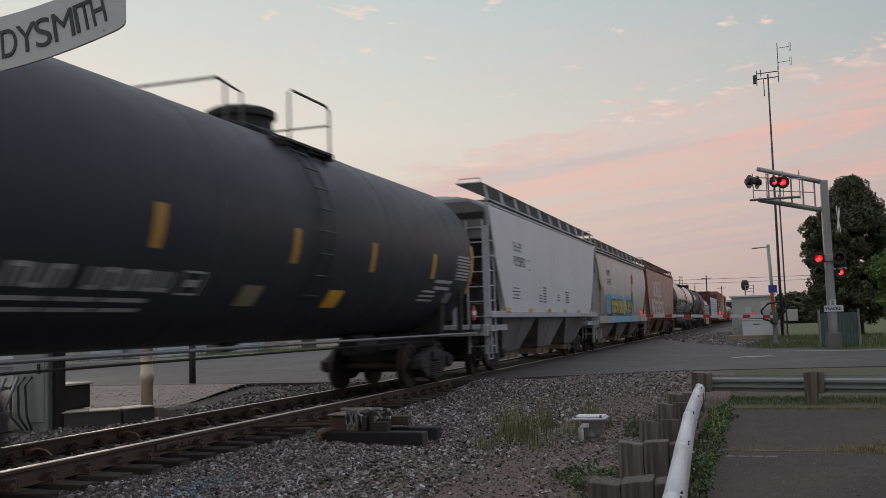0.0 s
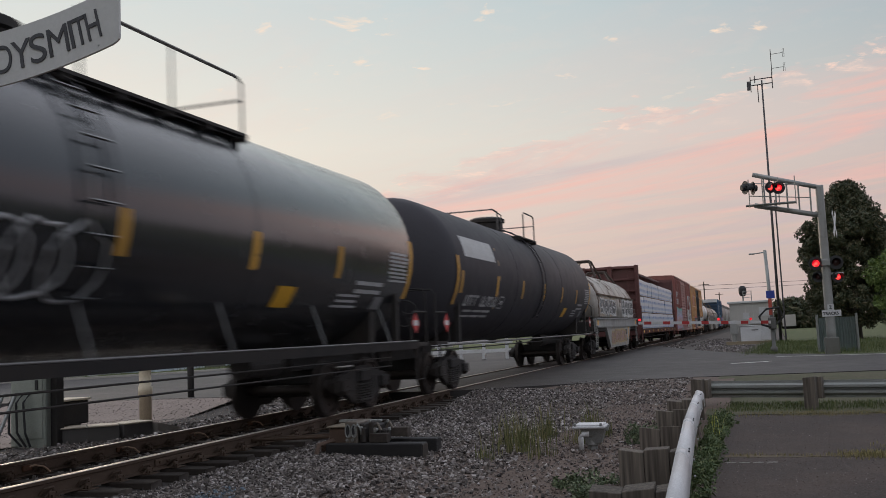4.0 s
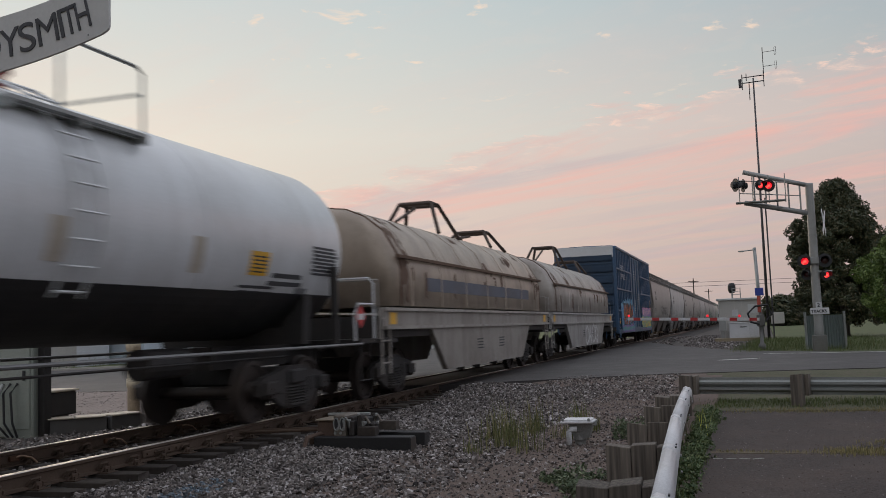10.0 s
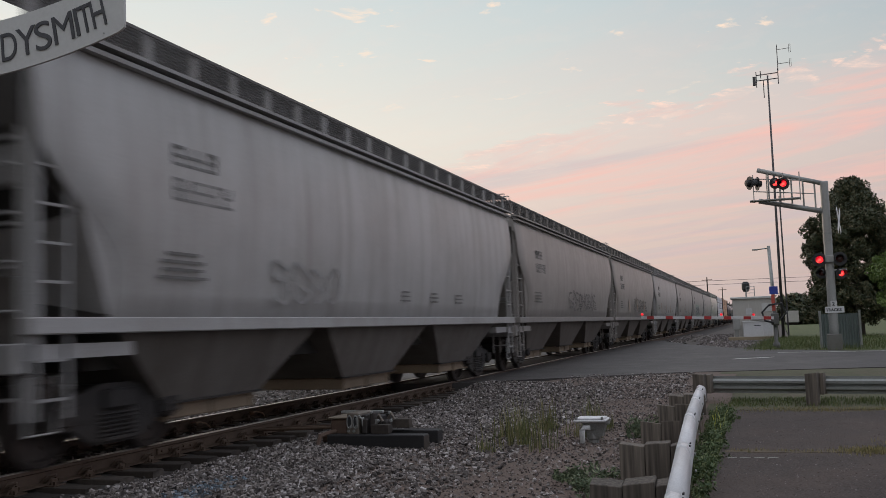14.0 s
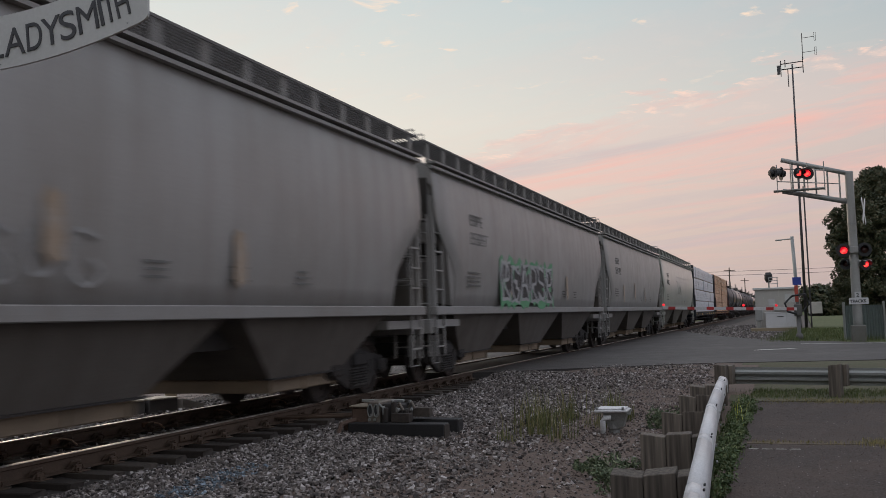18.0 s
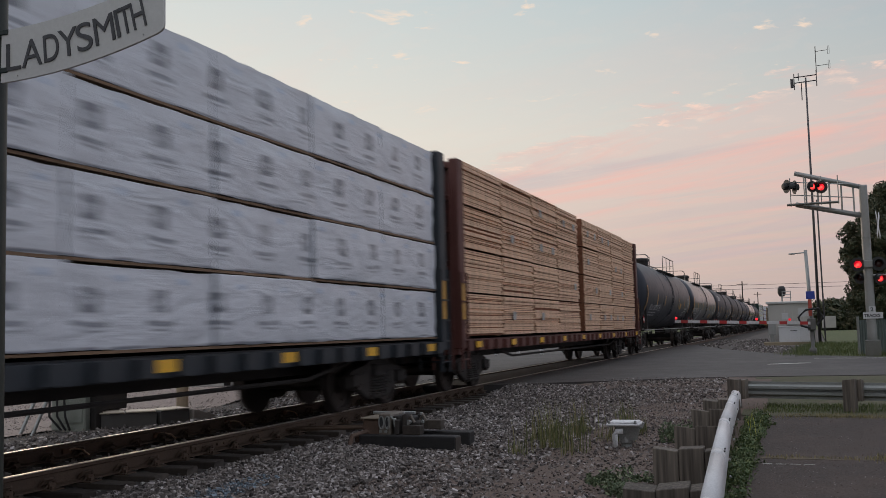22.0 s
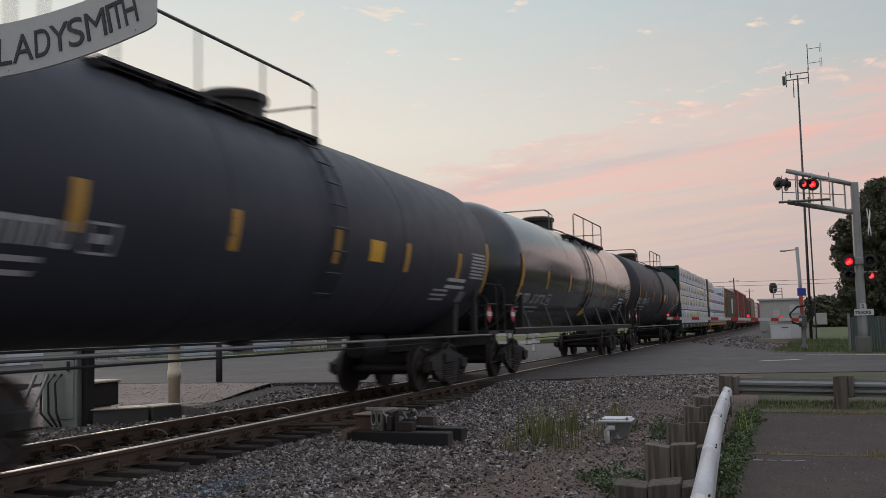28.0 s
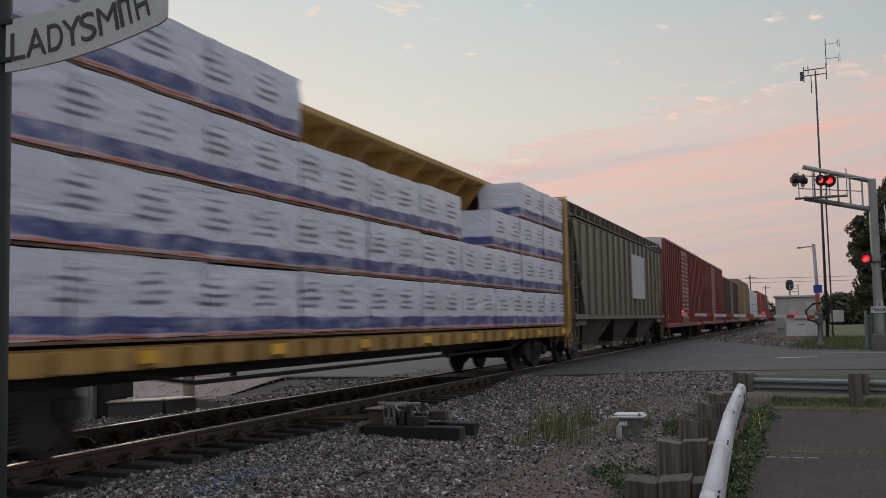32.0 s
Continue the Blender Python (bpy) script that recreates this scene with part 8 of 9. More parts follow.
def wrapmat(name, base, z0, th, period, layers):
    """Printed plastic wrap: layers of (colour, height range in the tier, length range in the print's period or None, strength), all bent by creases."""
    if name in MATS:
        return MATS[name]
    m, t, b = nodemat(name)
    L = t.links.new
    co = t.nodes.new("ShaderNodeTexCoord").outputs["Object"]
    sx = t.nodes.new("ShaderNodeSeparateXYZ")
    L(co, sx.inputs[0])

    def nz(sc, det, stretch, dist=0.0):
        n = t.nodes.new("ShaderNodeTexNoise")
        n.inputs["Scale"].default_value, n.inputs["Detail"].default_value, n.inputs["Distortion"].default_value = sc, det, dist
        q = t.nodes.new("ShaderNodeMapping")
        q.inputs["Scale"].default_value = stretch
        L(co, q.inputs[0])
        L(q.outputs[0], n.inputs[0])
        return n.outputs[0]

    def mth(op, a, bb, cc=None):
        n = t.nodes.new("ShaderNodeMath")
        n.operation = op
        for i, v in enumerate((a, bb, cc)):
            if v is None:
                continue
            if isinstance(v, (int, float)):
                n.inputs[i].default_value = v
            else:
                L(v, n.inputs[i])
        return n.outputs[0]

    def band(src, a, bb, soft):
        r = t.nodes.new("ShaderNodeValToRGB")
        ramp(r, [(max(0.0, a - soft), (0, 0, 0)), (a + soft, (1, 1, 1)), (bb - soft, (1, 1, 1)), (min(1.0, bb + soft), (0, 0, 0))])
        L(src, r.inputs[0])
        return r.outputs[0]
    warp = mth("MULTIPLY_ADD", nz(1.5, 3, (1, 1, 1.6), 0.6), 0.10, -0.05)
    warp2 = mth("MULTIPLY_ADD", nz(2.1, 3, (1, 1, 1.0), 0.8), 0.16, -0.08)
    v = mth("FRACT", mth("ADD", mth("MULTIPLY_ADD", sx.outputs[2], 1 / th, -z0 / th), warp), 0.0)
    u = mth("FRACT", mth("MULTIPLY_ADD", sx.outputs[1], 1 / period, warp2), 0.0)
    fold = nz(1.3, 6, (1.0, 0.8, 2.4), 1.6)
    tone = t.nodes.new("ShaderNodeValToRGB")
    ramp(tone, [(0.30, tuple(c * 0.90 for c in base)), (0.5, base), (0.72, tuple(min(0.9, c * 1.05) for c in base))])
    L(fold, tone.inputs[0])
    col = tone.outputs[0]
    wear = t.nodes.new("ShaderNodeValToRGB")
    ramp(wear, [(0.36, (0.55, 0.55, 0.55)), (0.52, (1, 1, 1))])
    L(nz(3.2, 4, (1, 0.7, 1.3)), wear.inputs[0])
    for colour, vr, ur, strength in layers:
        f = mth("MULTIPLY", band(v, vr[0], vr[1], 0.012), strength)
        if ur:
            f = mth("MULTIPLY", f, band(u, ur[0], ur[1], 0.02))
        f = mth("MULTIPLY", f, wear.outputs[0])
        x = t.nodes.new("ShaderNodeMixRGB")
        L(f, x.inputs[0])
        L(col, x.inputs[1])
        x.inputs[2].default_value = (*colour, 1)
        col = x.outputs[0]
    L(col, b.inputs["Base Color"])
    b.inputs["Roughness"].default_value = 0.36
    bn = t.nodes.new("ShaderNodeBump")
    bn.inputs["Strength"].default_value, bn.inputs["Distance"].default_value = 0.8, 0.035
    L(fold, bn.inputs["Height"])
    bn2 = t.nodes.new("ShaderNodeBump")
    bn2.inputs["Strength"].default_value, bn2.inputs["Distance"].default_value = 0.6, 0.012
    L(nz(6.5, 4, (1.0, 0.8, 1.2), 1.2), bn2.inputs["Height"])
    L(bn.outputs[0], bn2.inputs["Normal"])
    L(bn2.outputs[0], b.inputs["Normal"])
    MATS[name] = m
    return m


def soft_pack(bm, x0, x1, y0, y1, z0, z1, g, nx=2, ny=6, nz=4, amp=0.016):
    """A wrapped pack: a box whose skin sags and creases a little."""
    def pt(i, j, k):
        e = sum((i in (0, nx), j in (0, ny), k in (0, nz)))
        c = 0.010 if e >= 2 else 0.0
        x = x0 + (x1 - x0) * i / nx
        y = y0 + (y1 - y0) * j / ny
        z = z0 + (z1 - z0) * k / nz
        x += (-c if i == nx else c if i == 0 else 0) + g.uniform(-amp, amp)
        y += (-c if j == ny else c if j == 0 else 0) + g.uniform(-amp, amp) * 0.6
        z += (-c if k == nz else c if k == 0 else 0) + g.uniform(-amp, amp) * 0.5
        return (x, y, z)
    vs = {}

    def V(i, j, k):
        if (i, j, k) not in vs:
            vs[(i, j, k)] = bm.verts.new(pt(i, j, k))
        return vs[(i, j, k)]
    for j in range(ny):
        for k in range(nz):
            for i in (0, nx):
                bm.faces.new((V(i, j, k), V(i, j + 1, k), V(i, j + 1, k + 1), V(i, j, k + 1)))
    for i in range(nx):
        for k in range(nz):
            for j in (0, ny):
                bm.faces.new((V(i, j, k), V(i + 1, j, k), V(i + 1, j, k + 1), V(i, j, k + 1)))
        for j in range(ny):
            for k in (0, nz):
                bm.faces.new((V(i, j, k), V(i + 1, j, k), V(i + 1, j + 1, k), V(i, j + 1, k)))


M_STICK = mat("bearer_wood", (0.20, 0.125, 0.075), 0.85)


def wrapped_load(car, hl, z0, z1, tiers, cols, wrap, decor, seed, y0=None, y1=None, missing=()):
    """Tiers of wrapped lumber packs on both sides of the beam; each pack is a part, its printed bands are sub-parts."""
    g = random.Random(seed)
    a, b = (y0 if y0 is not None else -hl + 0.62), (y1 if y1 is not None else hl - 0.62)
    th = (z1 - z0) / tiers
    for s in (1, -1):
        for t in range(tiers):
            for c in range(cols):
                if (t, c) in missing:
                    continue
                ya, yb = a + (b - a) * c / cols + 0.005, a + (b - a) * (c + 1) / cols - 0.005
                za, zb = z0 + th * t + 0.028, z0 + th * (t + 1) - 0.008
                xa, xb = 0.46, 1.52 + g.uniform(-0.03, 0.02)
                bm = B()
                soft_pack(bm, *(sorted((s * xa, s * xb))), ya, yb, za, zb + g.uniform(-0.012, 0.012), g, 2, max(4, int((yb - ya) / 0.26)), 6)
                smooth(fix(bm))
                for e in bm.edges:
                    if len(e.link_faces) == 2 and e.calc_face_angle(0) > 0.8:
                        e.smooth = False
                pk = part("lumber_pack", bm, wrap, car, "wrapped lumber pack")
                if s > 0 and decor:
                    decor(pk, xb + 0.014, ya, yb, za, zb, g)
                bm = B()
                box(bm, *(sorted((s * 0.5, s * 1.505))), ya + 0.02, yb - 0.02, za - 0.028, za + 0.002)
                part("bearer_board", fix(bm), M_STICK, car)


def mark_quad(parent, x, y0, y1, z0, z1, material, name="print_band", label=""):
    bm = B()
    box(bm, x, x + 0.003, y0, y1, z0, z1)
    return part(name, fix(bm), material, parent, label)


def lumber_load(car, hl, z0, z1, tiers, cols, seed, ya, yb, dark=False):
    """Bare lumber: each pack shows the edges of its layered boards."""
    g = random.Random(seed)
    mw = piecemat("sawn_lumber", [(0.17, 0.07, 0.04), (0.55, 0.30, 0.18), (0.68, 0.40, 0.25), (0.77, 0.49, 0.32), (0.83, 0.56, 0.39)], 0.8, 8.0, 0.2, island=True)
    # darkened wood for cores and ends: shade of the gaps put into colour
    me_ = piecemat("sawn_gap_shade", [(0.17, 0.06, 0.03), (0.25, 0.10, 0.052)], 0.85, 8.0, 0.2, island=True)
    th = (z1 - z0) / tiers
    for s in (1, -1):
        for t in range(tiers):
            for c in range(cols):
                y0, y1 = ya + (yb - ya) * c / cols + 0.012, ya + (yb - ya) * (c + 1) / cols - 0.012
                za, zb = z0 + th * t + 0.024, z0 + th * (t + 1) - 0.004
                n = 10
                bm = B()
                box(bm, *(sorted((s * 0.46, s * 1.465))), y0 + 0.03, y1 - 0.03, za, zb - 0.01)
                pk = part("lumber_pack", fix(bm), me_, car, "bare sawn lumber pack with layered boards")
                if s > 0:
                    for k in range(n):
                        key = "board_%d_%d" % (round((y1 - y0) * 1000), g.randrange(9))
                        L_, hh = y1 - y0, (zb - za) / n

                        def plank(bm, L_=L_, hh=hh):
                            q = g.uniform(-0.03, 0.02)
                            cut = hh * g.uniform(0.36, 0.62)
                            box(bm, 1.40, 1.50 + q, -L_ / 2 + g.uniform(0, 0.03), L_ / 2 - g.uniform(0, 0.03), 0.0, cut)
                            box(bm, 1.40, 1.50 + g.uniform(-0.03, 0.02), -L_ / 2 + g.uniform(0, 0.04), L_ / 2 - g.uniform(0, 0.04), cut + g.choice((0.003, 0.003, 0.014)), hh - g.uniform(0.003, 0.032))
                        link("board", cached(key, plank, mw), pk, "", pose(g.uniform(-0.01, 0.01), (y0 + y1) / 2, za + hh * k))
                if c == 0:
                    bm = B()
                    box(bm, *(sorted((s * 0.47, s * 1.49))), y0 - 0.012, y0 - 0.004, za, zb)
                    part("pack_end", fix(bm), me_, pk, "board ends with the gap shade in their colour")
                if s > 0:
                    for yy in ((y0 * 0.72 + y1 * 0.28), (y0 * 0.25 + y1 * 0.75)):
                        if g.random() < 0.4:
                            mark_quad(pk, 1.535, yy - 0.12, yy + 0.12, (za + zb) / 2 - 0.1, (za + zb) / 2 + 0.09, mat("pack_tag", (0.42, 0.43, 0.43), 0.5), "pack_tag", "printed plastic tag")
                bm = B()
                box(bm, *(sorted((s * 0.5, s * 1.48))), y1 - 0.4, y1 - 0.3, za - 0.024, za)
                part("stacking_stick", fix(bm), M_STICK, car)


# the train, from the car that passes first
S_BLUE, S_YEL, S_BLK = spray("sky_blue", (0.16, 0.42, 0.62)), spray("yellow", (0.70, 0.50, 0.05)), spray("black", (0.02, 0.02, 0.022))
S_RED, S_ORG = spray("red", (0.50, 0.05, 0.05)), spray("orange", (0.62, 0.16, 0.05))
S_WHT, S_SIL, S_PNK = spray("white", (0.66, 0.66, 0.66)), spray("silver", (0.38, 0.38, 0.39)), spray("pink", (0.65, 0.25, 0.40))
S_PUR, S_TEAL, S_CRM = spray("violet", (0.24, 0.14, 0.40)), spray("teal", (0.10, 0.38, 0.32)), spray("peach", (0.58, 0.36, 0.18))
S_LIL, S_GRY = spray("lilac", (0.42, 0.34, 0.50)), spray("grey", (0.12, 0.12, 0.125))
BLACK = (0.040, 0.044, 0.057)

tank(3.5, 21.8, BLACK, "black tank car with amber reflectors and white markings", 101, 0.5, 4.42, stripes=(-7.0, -4.0, -0.8, 2.0, 5.1), dome_y=0.5, text=(-6.2, -33), panel=(1.0, -38), tan_panel=True)
c, hl, hs = hopper(21.75, 37.95, (0.60, 0.61, 0.63), "clean white covered hopper car", 102, False, 3, 4.22, 1.55, comb=1.6, amount=0.12, streak=0.12)
side_marks(c, hl, hs, 1.592, 102, yellow=False)
for k in range(6):
    bars(c, [(-hl + 1.9 + k * (2 * hl - 3.8) / 5, 1.62, 0.42, 0.10)], 1.622, M_YELLOW, "reflector", "yellow reflective strip")
M_FINE = mat("fine_print", (0.12, 0.12, 0.13), 0.6)
bars(c, [(-1.75, 2.30 - 0.085 * k, 0.42 - 0.04 * (k % 2), 0.035) for k in range(6)] + [(-2.35, 2.06 - 0.085 * k, 0.40, 0.03) for k in range(3)], 1.596, M_FINE)
bars(c, [(0.3, 2.12 - 0.085 * k, 0.36, 0.03) for k in range(3)] + [(1.75, 2.24 - 0.085 * k, 0.62 - 0.1 * (k % 2), 0.035) for k in range(5)], 1.596, M_FINE)
bars(c, [(-3.75, 3.02 - 0.27 * k, 0.34, 0.02) for k in range(2)], 1.596, M_FINE)
c, hl, hs = hopper(38.1, 55.4, (0.56, 0.515, 0.46), "beige covered hopper car with colourful graffiti", 103, True, 3, 4.12, 1.42, comb=1.6, sill_h=0.31, amount=0.25, streak=0.3)
side_marks(c, hl, hs, 1.598, 103, yellow=False)
graffiti(c, -6.6, 2.7, 1.50, 2.36, 1.585, S_BLUE, S_BLUE, spray("mid_blue", (0.12, 0.36, 0.58)), 9, 65, "sprayed light blue block")
graffiti(c, -5.2, -1.5, 1.50, 2.25, 1.602, S_BLUE, S_YEL, S_BLK, 5, 5, "sprayed fat yellow letters edged with black", 0.10)
graffiti(c, -0.7, 1.5, 1.50, 2.25, 1.602, S_BLUE, S_YEL, S_BLK, 4, 15, "sprayed yellow letters edged with black", 0.22)
g = random.Random(66)
for k in range(4):
    flat(c, ragged(-1.25 + 0.17 * k, 1.95 + 0.14 * (k % 2), 0.2, 0.34, g), 1.62 + 0.0005 * k, S_WHT if k % 2 else S_LIL, "graffiti_patch", "white sprayed patch")
flat(c, [(2.13 + (0.44 if k % 2 else 0.22) * math.sin(math.pi * 2 * k / 14), 3.30 + (0.42 if k % 2 else 0.22) * math.cos(math.pi * 2 * k / 14)) for k in range(14)], 1.612, S_RED, "graffiti_star", "sprayed red star")
flat(c, [(1.72, 1.95), (2.32, 1.95), (2.38, 2.5), (2.2, 2.68), (1.9, 2.68), (1.66, 2.5)], 1.616, spray("sea_green", (0.08, 0.22, 0.12)), "graffiti_patch", "green sprayed block")
flat(c, [(1.85, 2.68), (2.2, 2.68), (2.16, 3.02), (1.9, 3.02)], 1.6165, S_YEL, "graffiti_patch", "yellow sprayed block")
flat(c, [(1.78, 1.5), (2.25, 1.5), (2.28, 1.95), (1.74, 1.95)], 1.6155, spray("ultramarine_blue", (0.10, 0.24, 0.50)), "graffiti_patch", "blue sprayed block")
for k in range(9):
    flat(c, ragged(-5.2 + 0.95 * k, 1.29, 1.2, 0.26, g, 14, 0.2), 1.6015 + 0.0004 * k, S_BLUE if k % 3 else spray("pale_sky", (0.26, 0.50, 0.66)), "sprayed_sill", "light blue spray on the sill")
for y in (-7.2, -4.4, -1.4, 1.75, 4.65, 6.85):
    flat(c, [(y - 0.07, 1.46), (y + 0.07, 1.46), (y + 0.07, 1.98), (y - 0.07, 1.98)], 1.622, M_YELLOW, "reflector", "yellow upright reflector")
c, hl, hs = hopper(55.5, 74.2, (0.38, 0.155, 0.095), "rust brown covered hopper car with white tags", 104, False, 3, 4.22, 1.40, comb=1.6, dirt=(0.17, 0.085, 0.06), streak=0.85, amount=0.7, sill_color=(0.26, 0.12, 0.08))
words(c, "NORDS!", -5.9, 2.62, 1.5, 1.59, S_WHT, "graffiti", "white sprayed word", 0.95)
scrawl(c, -6.9, 0.9, 1.55, 2.35, 1.594, S_WHT, 7, 11, "faded white sprayed letters", 0.17)
scrawl(c, 2.2, 5.3, 1.5, 2.85, 1.594, spray("dull_white", (0.54, 0.47, 0.42)), 3, 14, "white sprayed tag", 0.15)
scrawl(c, 5.5, 6.6, 1.6, 2.3, 1.594, spray("dull_white", (0.50, 0.43, 0.38)), 2, 13, "thin white sprayed tag", 0.05)
c, hl, hb, zc, r, patch = tank(74.8, 95.4, (0.012, 0.014, 0.018), "glossy black tank car with white graffiti", 105, 0.22, 4.45, 1.66, 0.6, rail=(0.3, 3.6), props=True)
for k in range(9):
    bm = B()
    g = random.Random(k)
    y0, a0 = -4.6 + 0.55 * k, math.radians(-24)
    pts = []
    for q in range(14):
        tt = q / 13 * 2 * math.pi
        yy, aa = y0 + 0.42 * math.cos(tt), a0 + 0.26 * math.sin(tt) * g.uniform(0.8, 1.2)
        pts.append(((r + 0.008) * math.cos(aa), yy, zc + (r + 0.008) * math.sin(aa)))
    tube(bm, pts, 0.022, 4)
    part("graffiti_scrawl", fix(bm), S_SIL, c, "silver sprayed scrawl")
c, hl, hb, zc, r, patch = tank(95.4, 115.2, (0.042, 0.039, 0.045), "dull black tank car with white lettering", 107, 0.55, 4.40)
patch(-hb + 2.6, 18, 2.6, 0.5, M_MARK, "owner_mark", "worn white owner mark")
patch(-hb + 4.2, -4, 0.12, 1.6, mat("seam_tape", (0.3, 0.2, 0.12), 0.7), "stain", "pale running stain")
c, hl = coil(115.3, 129.4, (0.47, 0.435, 0.40), "weathered beige coil car with graffiti on its hood", 108, (0.36, 0.365, 0.36))
graffiti(c, -5.4, -0.6, 1.80, 2.62, 1.50, spray("dirty_tan", (0.36, 0.29, 0.21)), S_GRY, S_WHT, 4, 13, "grey and white sprayed letters on the hood")
graffiti(c, 1.4, 5.6, 1.80, 2.64, 1.50, S_WHT, spray("charcoal_green", (0.09, 0.10, 0.10)), S_WHT, 4, 71, "charcoal sprayed letters edged with white", 0.2)
bars(c, [(3.15, 1.0, 0.16, 0.62)], 1.5235, M_YELLOW, "reflector", "yellow upright reflector")
bars(c, [(2.3, 1.05, 0.62, 0.34)], 1.5235, M_MARK, "data_plate", "white framed data plate")
bars(c, [(2.3, 1.05, 0.50, 0.24)], 1.5285, M_MARKD, "data_plate_field", "dark field of the data plate")
bars(c, [(2.3, 0.78 - 0.07 * k, 0.5, 0.03) for k in range(3)], 1.5235, M_MARKD)
graffiti(c, -2.6, 2.4, 0.5, 1.22, 1.52, spray("pale_tan", (0.40, 0.34, 0.27)), spray("dusty_rose", (0.36, 0.22, 0.2)), spray("pale_ochre", (0.45, 0.33, 0.15)), 5, 14, "faded sprayed letters on the girder")


# printed wraps of the lumber packs
WHITE_WRAP, W_BLUE, W_PALE, W_GREY = (0.585, 0.605, 0.655), (0.06, 0.17, 0.42), (0.24, 0.38, 0.58), (0.10, 0.11, 0.14)


def blue_wrap(z0, th):
    return wrapmat("blue_printed_wrap", WHITE_WRAP, z0, th, 1.15, [
        (W_PALE, (0.24, 0.42), None, 0.75), (W_BLUE, (0.30, 0.42), (0.05, 0.62), 0.9), (W_PALE, (0.60, 0.78), None, 0.7), (W_BLUE, (0.66, 0.78), (0.30, 0.92), 0.9),
        (W_BLUE, (0.06, 0.11), None, 0.85), (WHITE_WRAP, (0.34, 0.38), (0.15, 0.5), 0.7)])


def grey_wrap(name, z0, th):
    return wrapmat(name, WHITE_WRAP, z0, th, 1.05, [
        (W_GREY, (0.46, 0.74), (0.30, 0.56), 0.75), (WHITE_WRAP, (0.54, 0.64), (0.38, 0.48), 0.8), (W_GREY, (0.30, 0.36), (0.22, 0.68), 0.7), (W_GREY, (0.24, 0.265), (0.30, 0.62), 0.6), (W_GREY, (0.03, 0.07), None, 0.8),
        (W_PALE, (0.80, 0.88), (0.76, 0.90), 0.5)])


def plain_wrap(z0, th):
    return wrapmat("lined_white_wrap", WHITE_WRAP, z0, th, 1.4, [(W_GREY, (0.13, 0.15), None, 0.55), (W_GREY, (0.19, 0.205), None, 0.5), (W_PALE, (0.80, 0.86), (0.55, 0.72), 0.5)])


def navy_wrap(z0, th):
    return wrapmat("navy_banded_wrap", WHITE_WRAP, z0, th, 1.1, [
        ((0.045, 0.065, 0.20), (0.09, 0.29), None, 0.98), ((0.52, 0.13, 0.06), (0.035, 0.08), None, 0.97), (W_GREY, (0.43, 0.48), (0.12, 0.60), 0.95), (W_GREY, (0.54, 0.59), (0.20, 0.66), 0.9),
        (W_GREY, (0.66, 0.71), (0.15, 0.55), 0.95), (W_GREY, (0.78, 0.81), (0.30, 0.62), 0.7), ((0.45, 0.12, 0.12), (0.30, 0.33), (0.66, 0.84), 0.5)])
M_WPALE = mat("wrap_print_pale_blue", (0.32, 0.45, 0.62), 0.45)
M_WGREY = mat("wrap_print_grey", (0.20, 0.21, 0.23), 0.5)
M_WYEL = mat("wrap_print_yellow", (0.62, 0.52, 0.06), 0.5)


def decor_yellow(pk, x, ya, yb, za, zb, g):
    h = zb - za
    n = max(2, round((yb - ya) / 1.05))
    for k in range(n):
        y = ya + (yb - ya) * (k + 0.35 + g.uniform(-0.12, 0.12)) / n
        bm = B()
        prism(bm, [(y, za + h * 0.44), (y + 0.36, za + h * 0.44), (y + 0.36, za + h * 0.66), (y + 0.26, za + h * 0.82), (y + 0.12, za + h * 0.84), (y + 0.0, za + h * 0.7)], x, x + 0.003, "x")
        part("print_mark", fix(bm), M_WYEL, pk, "yellow printed emblem")
        bm = B()
        prism(bm, [(y - 0.14, za + h * 0.37), (y + 0.5, za + h * 0.33), (y + 0.42, za + h * 0.46), (y + 0.20, za + h * 0.50), (y + 0.02, za + h * 0.62)], x + 0.001, x + 0.004, "x")
        part("print_mark", fix(bm), M_WGREY, pk, "dark printed emblem base")
    if g.random() < 0.35:
        mark_quad(pk, x + 0.001, ya + 0.6, ya + 0.85, za + h * 0.84, za + h * 0.90, M_WPALE, "label_tag", "light blue label")


M_SOFTMARK = mat("soft_lettering", (0.28, 0.30, 0.34), 0.6, amount=0.6)
c, hl = centerbeam(130.4, 153.4, (0.13, 0.042, 0.038), "maroon centerbeam car loaded with blue-banded lumber packs", 109)
wrapped_load(c, hl, 1.10, 3.94, 3, 10, blue_wrap(1.10, 2.84 / 3), None, 15, -hl + 0.9, hl - 0.7)
c, hl, hb = boxcar(154.65, 173.65, (0.30, 0.10, 0.086), "maroon ribbed box car with large white letters and graffiti", 110, 5.28, None, "ribs", None, 0.90, door_w=5.2)
glyphs(c, -hb + 1.0, 3.55, 3, 0.42, 0.42, 1.585, M_MARK, 16)
glyphs(c, -hb + 1.0, 2.95, 4, 0.40, 0.42, 1.585, M_MARK, 17)
ribbon(c, [(5.85, 3.78), (5.0, 3.78)] + [(4.95 - 0.35 * math.sin(a), 3.43 + 0.35 * math.cos(a)) for a in (0.4, 0.8, 1.2)] + [(4.6, 3.3), (4.6, 2.8)]
       + [(4.95 - 0.35 * math.cos(a), 2.8 - 0.35 * math.sin(a)) for a in (0.4, 0.8, 1.2)] + [(5.0, 2.45), (5.85, 2.45)], 0.36, 1.588, M_MARK, "company_mark", "large white painted company mark")
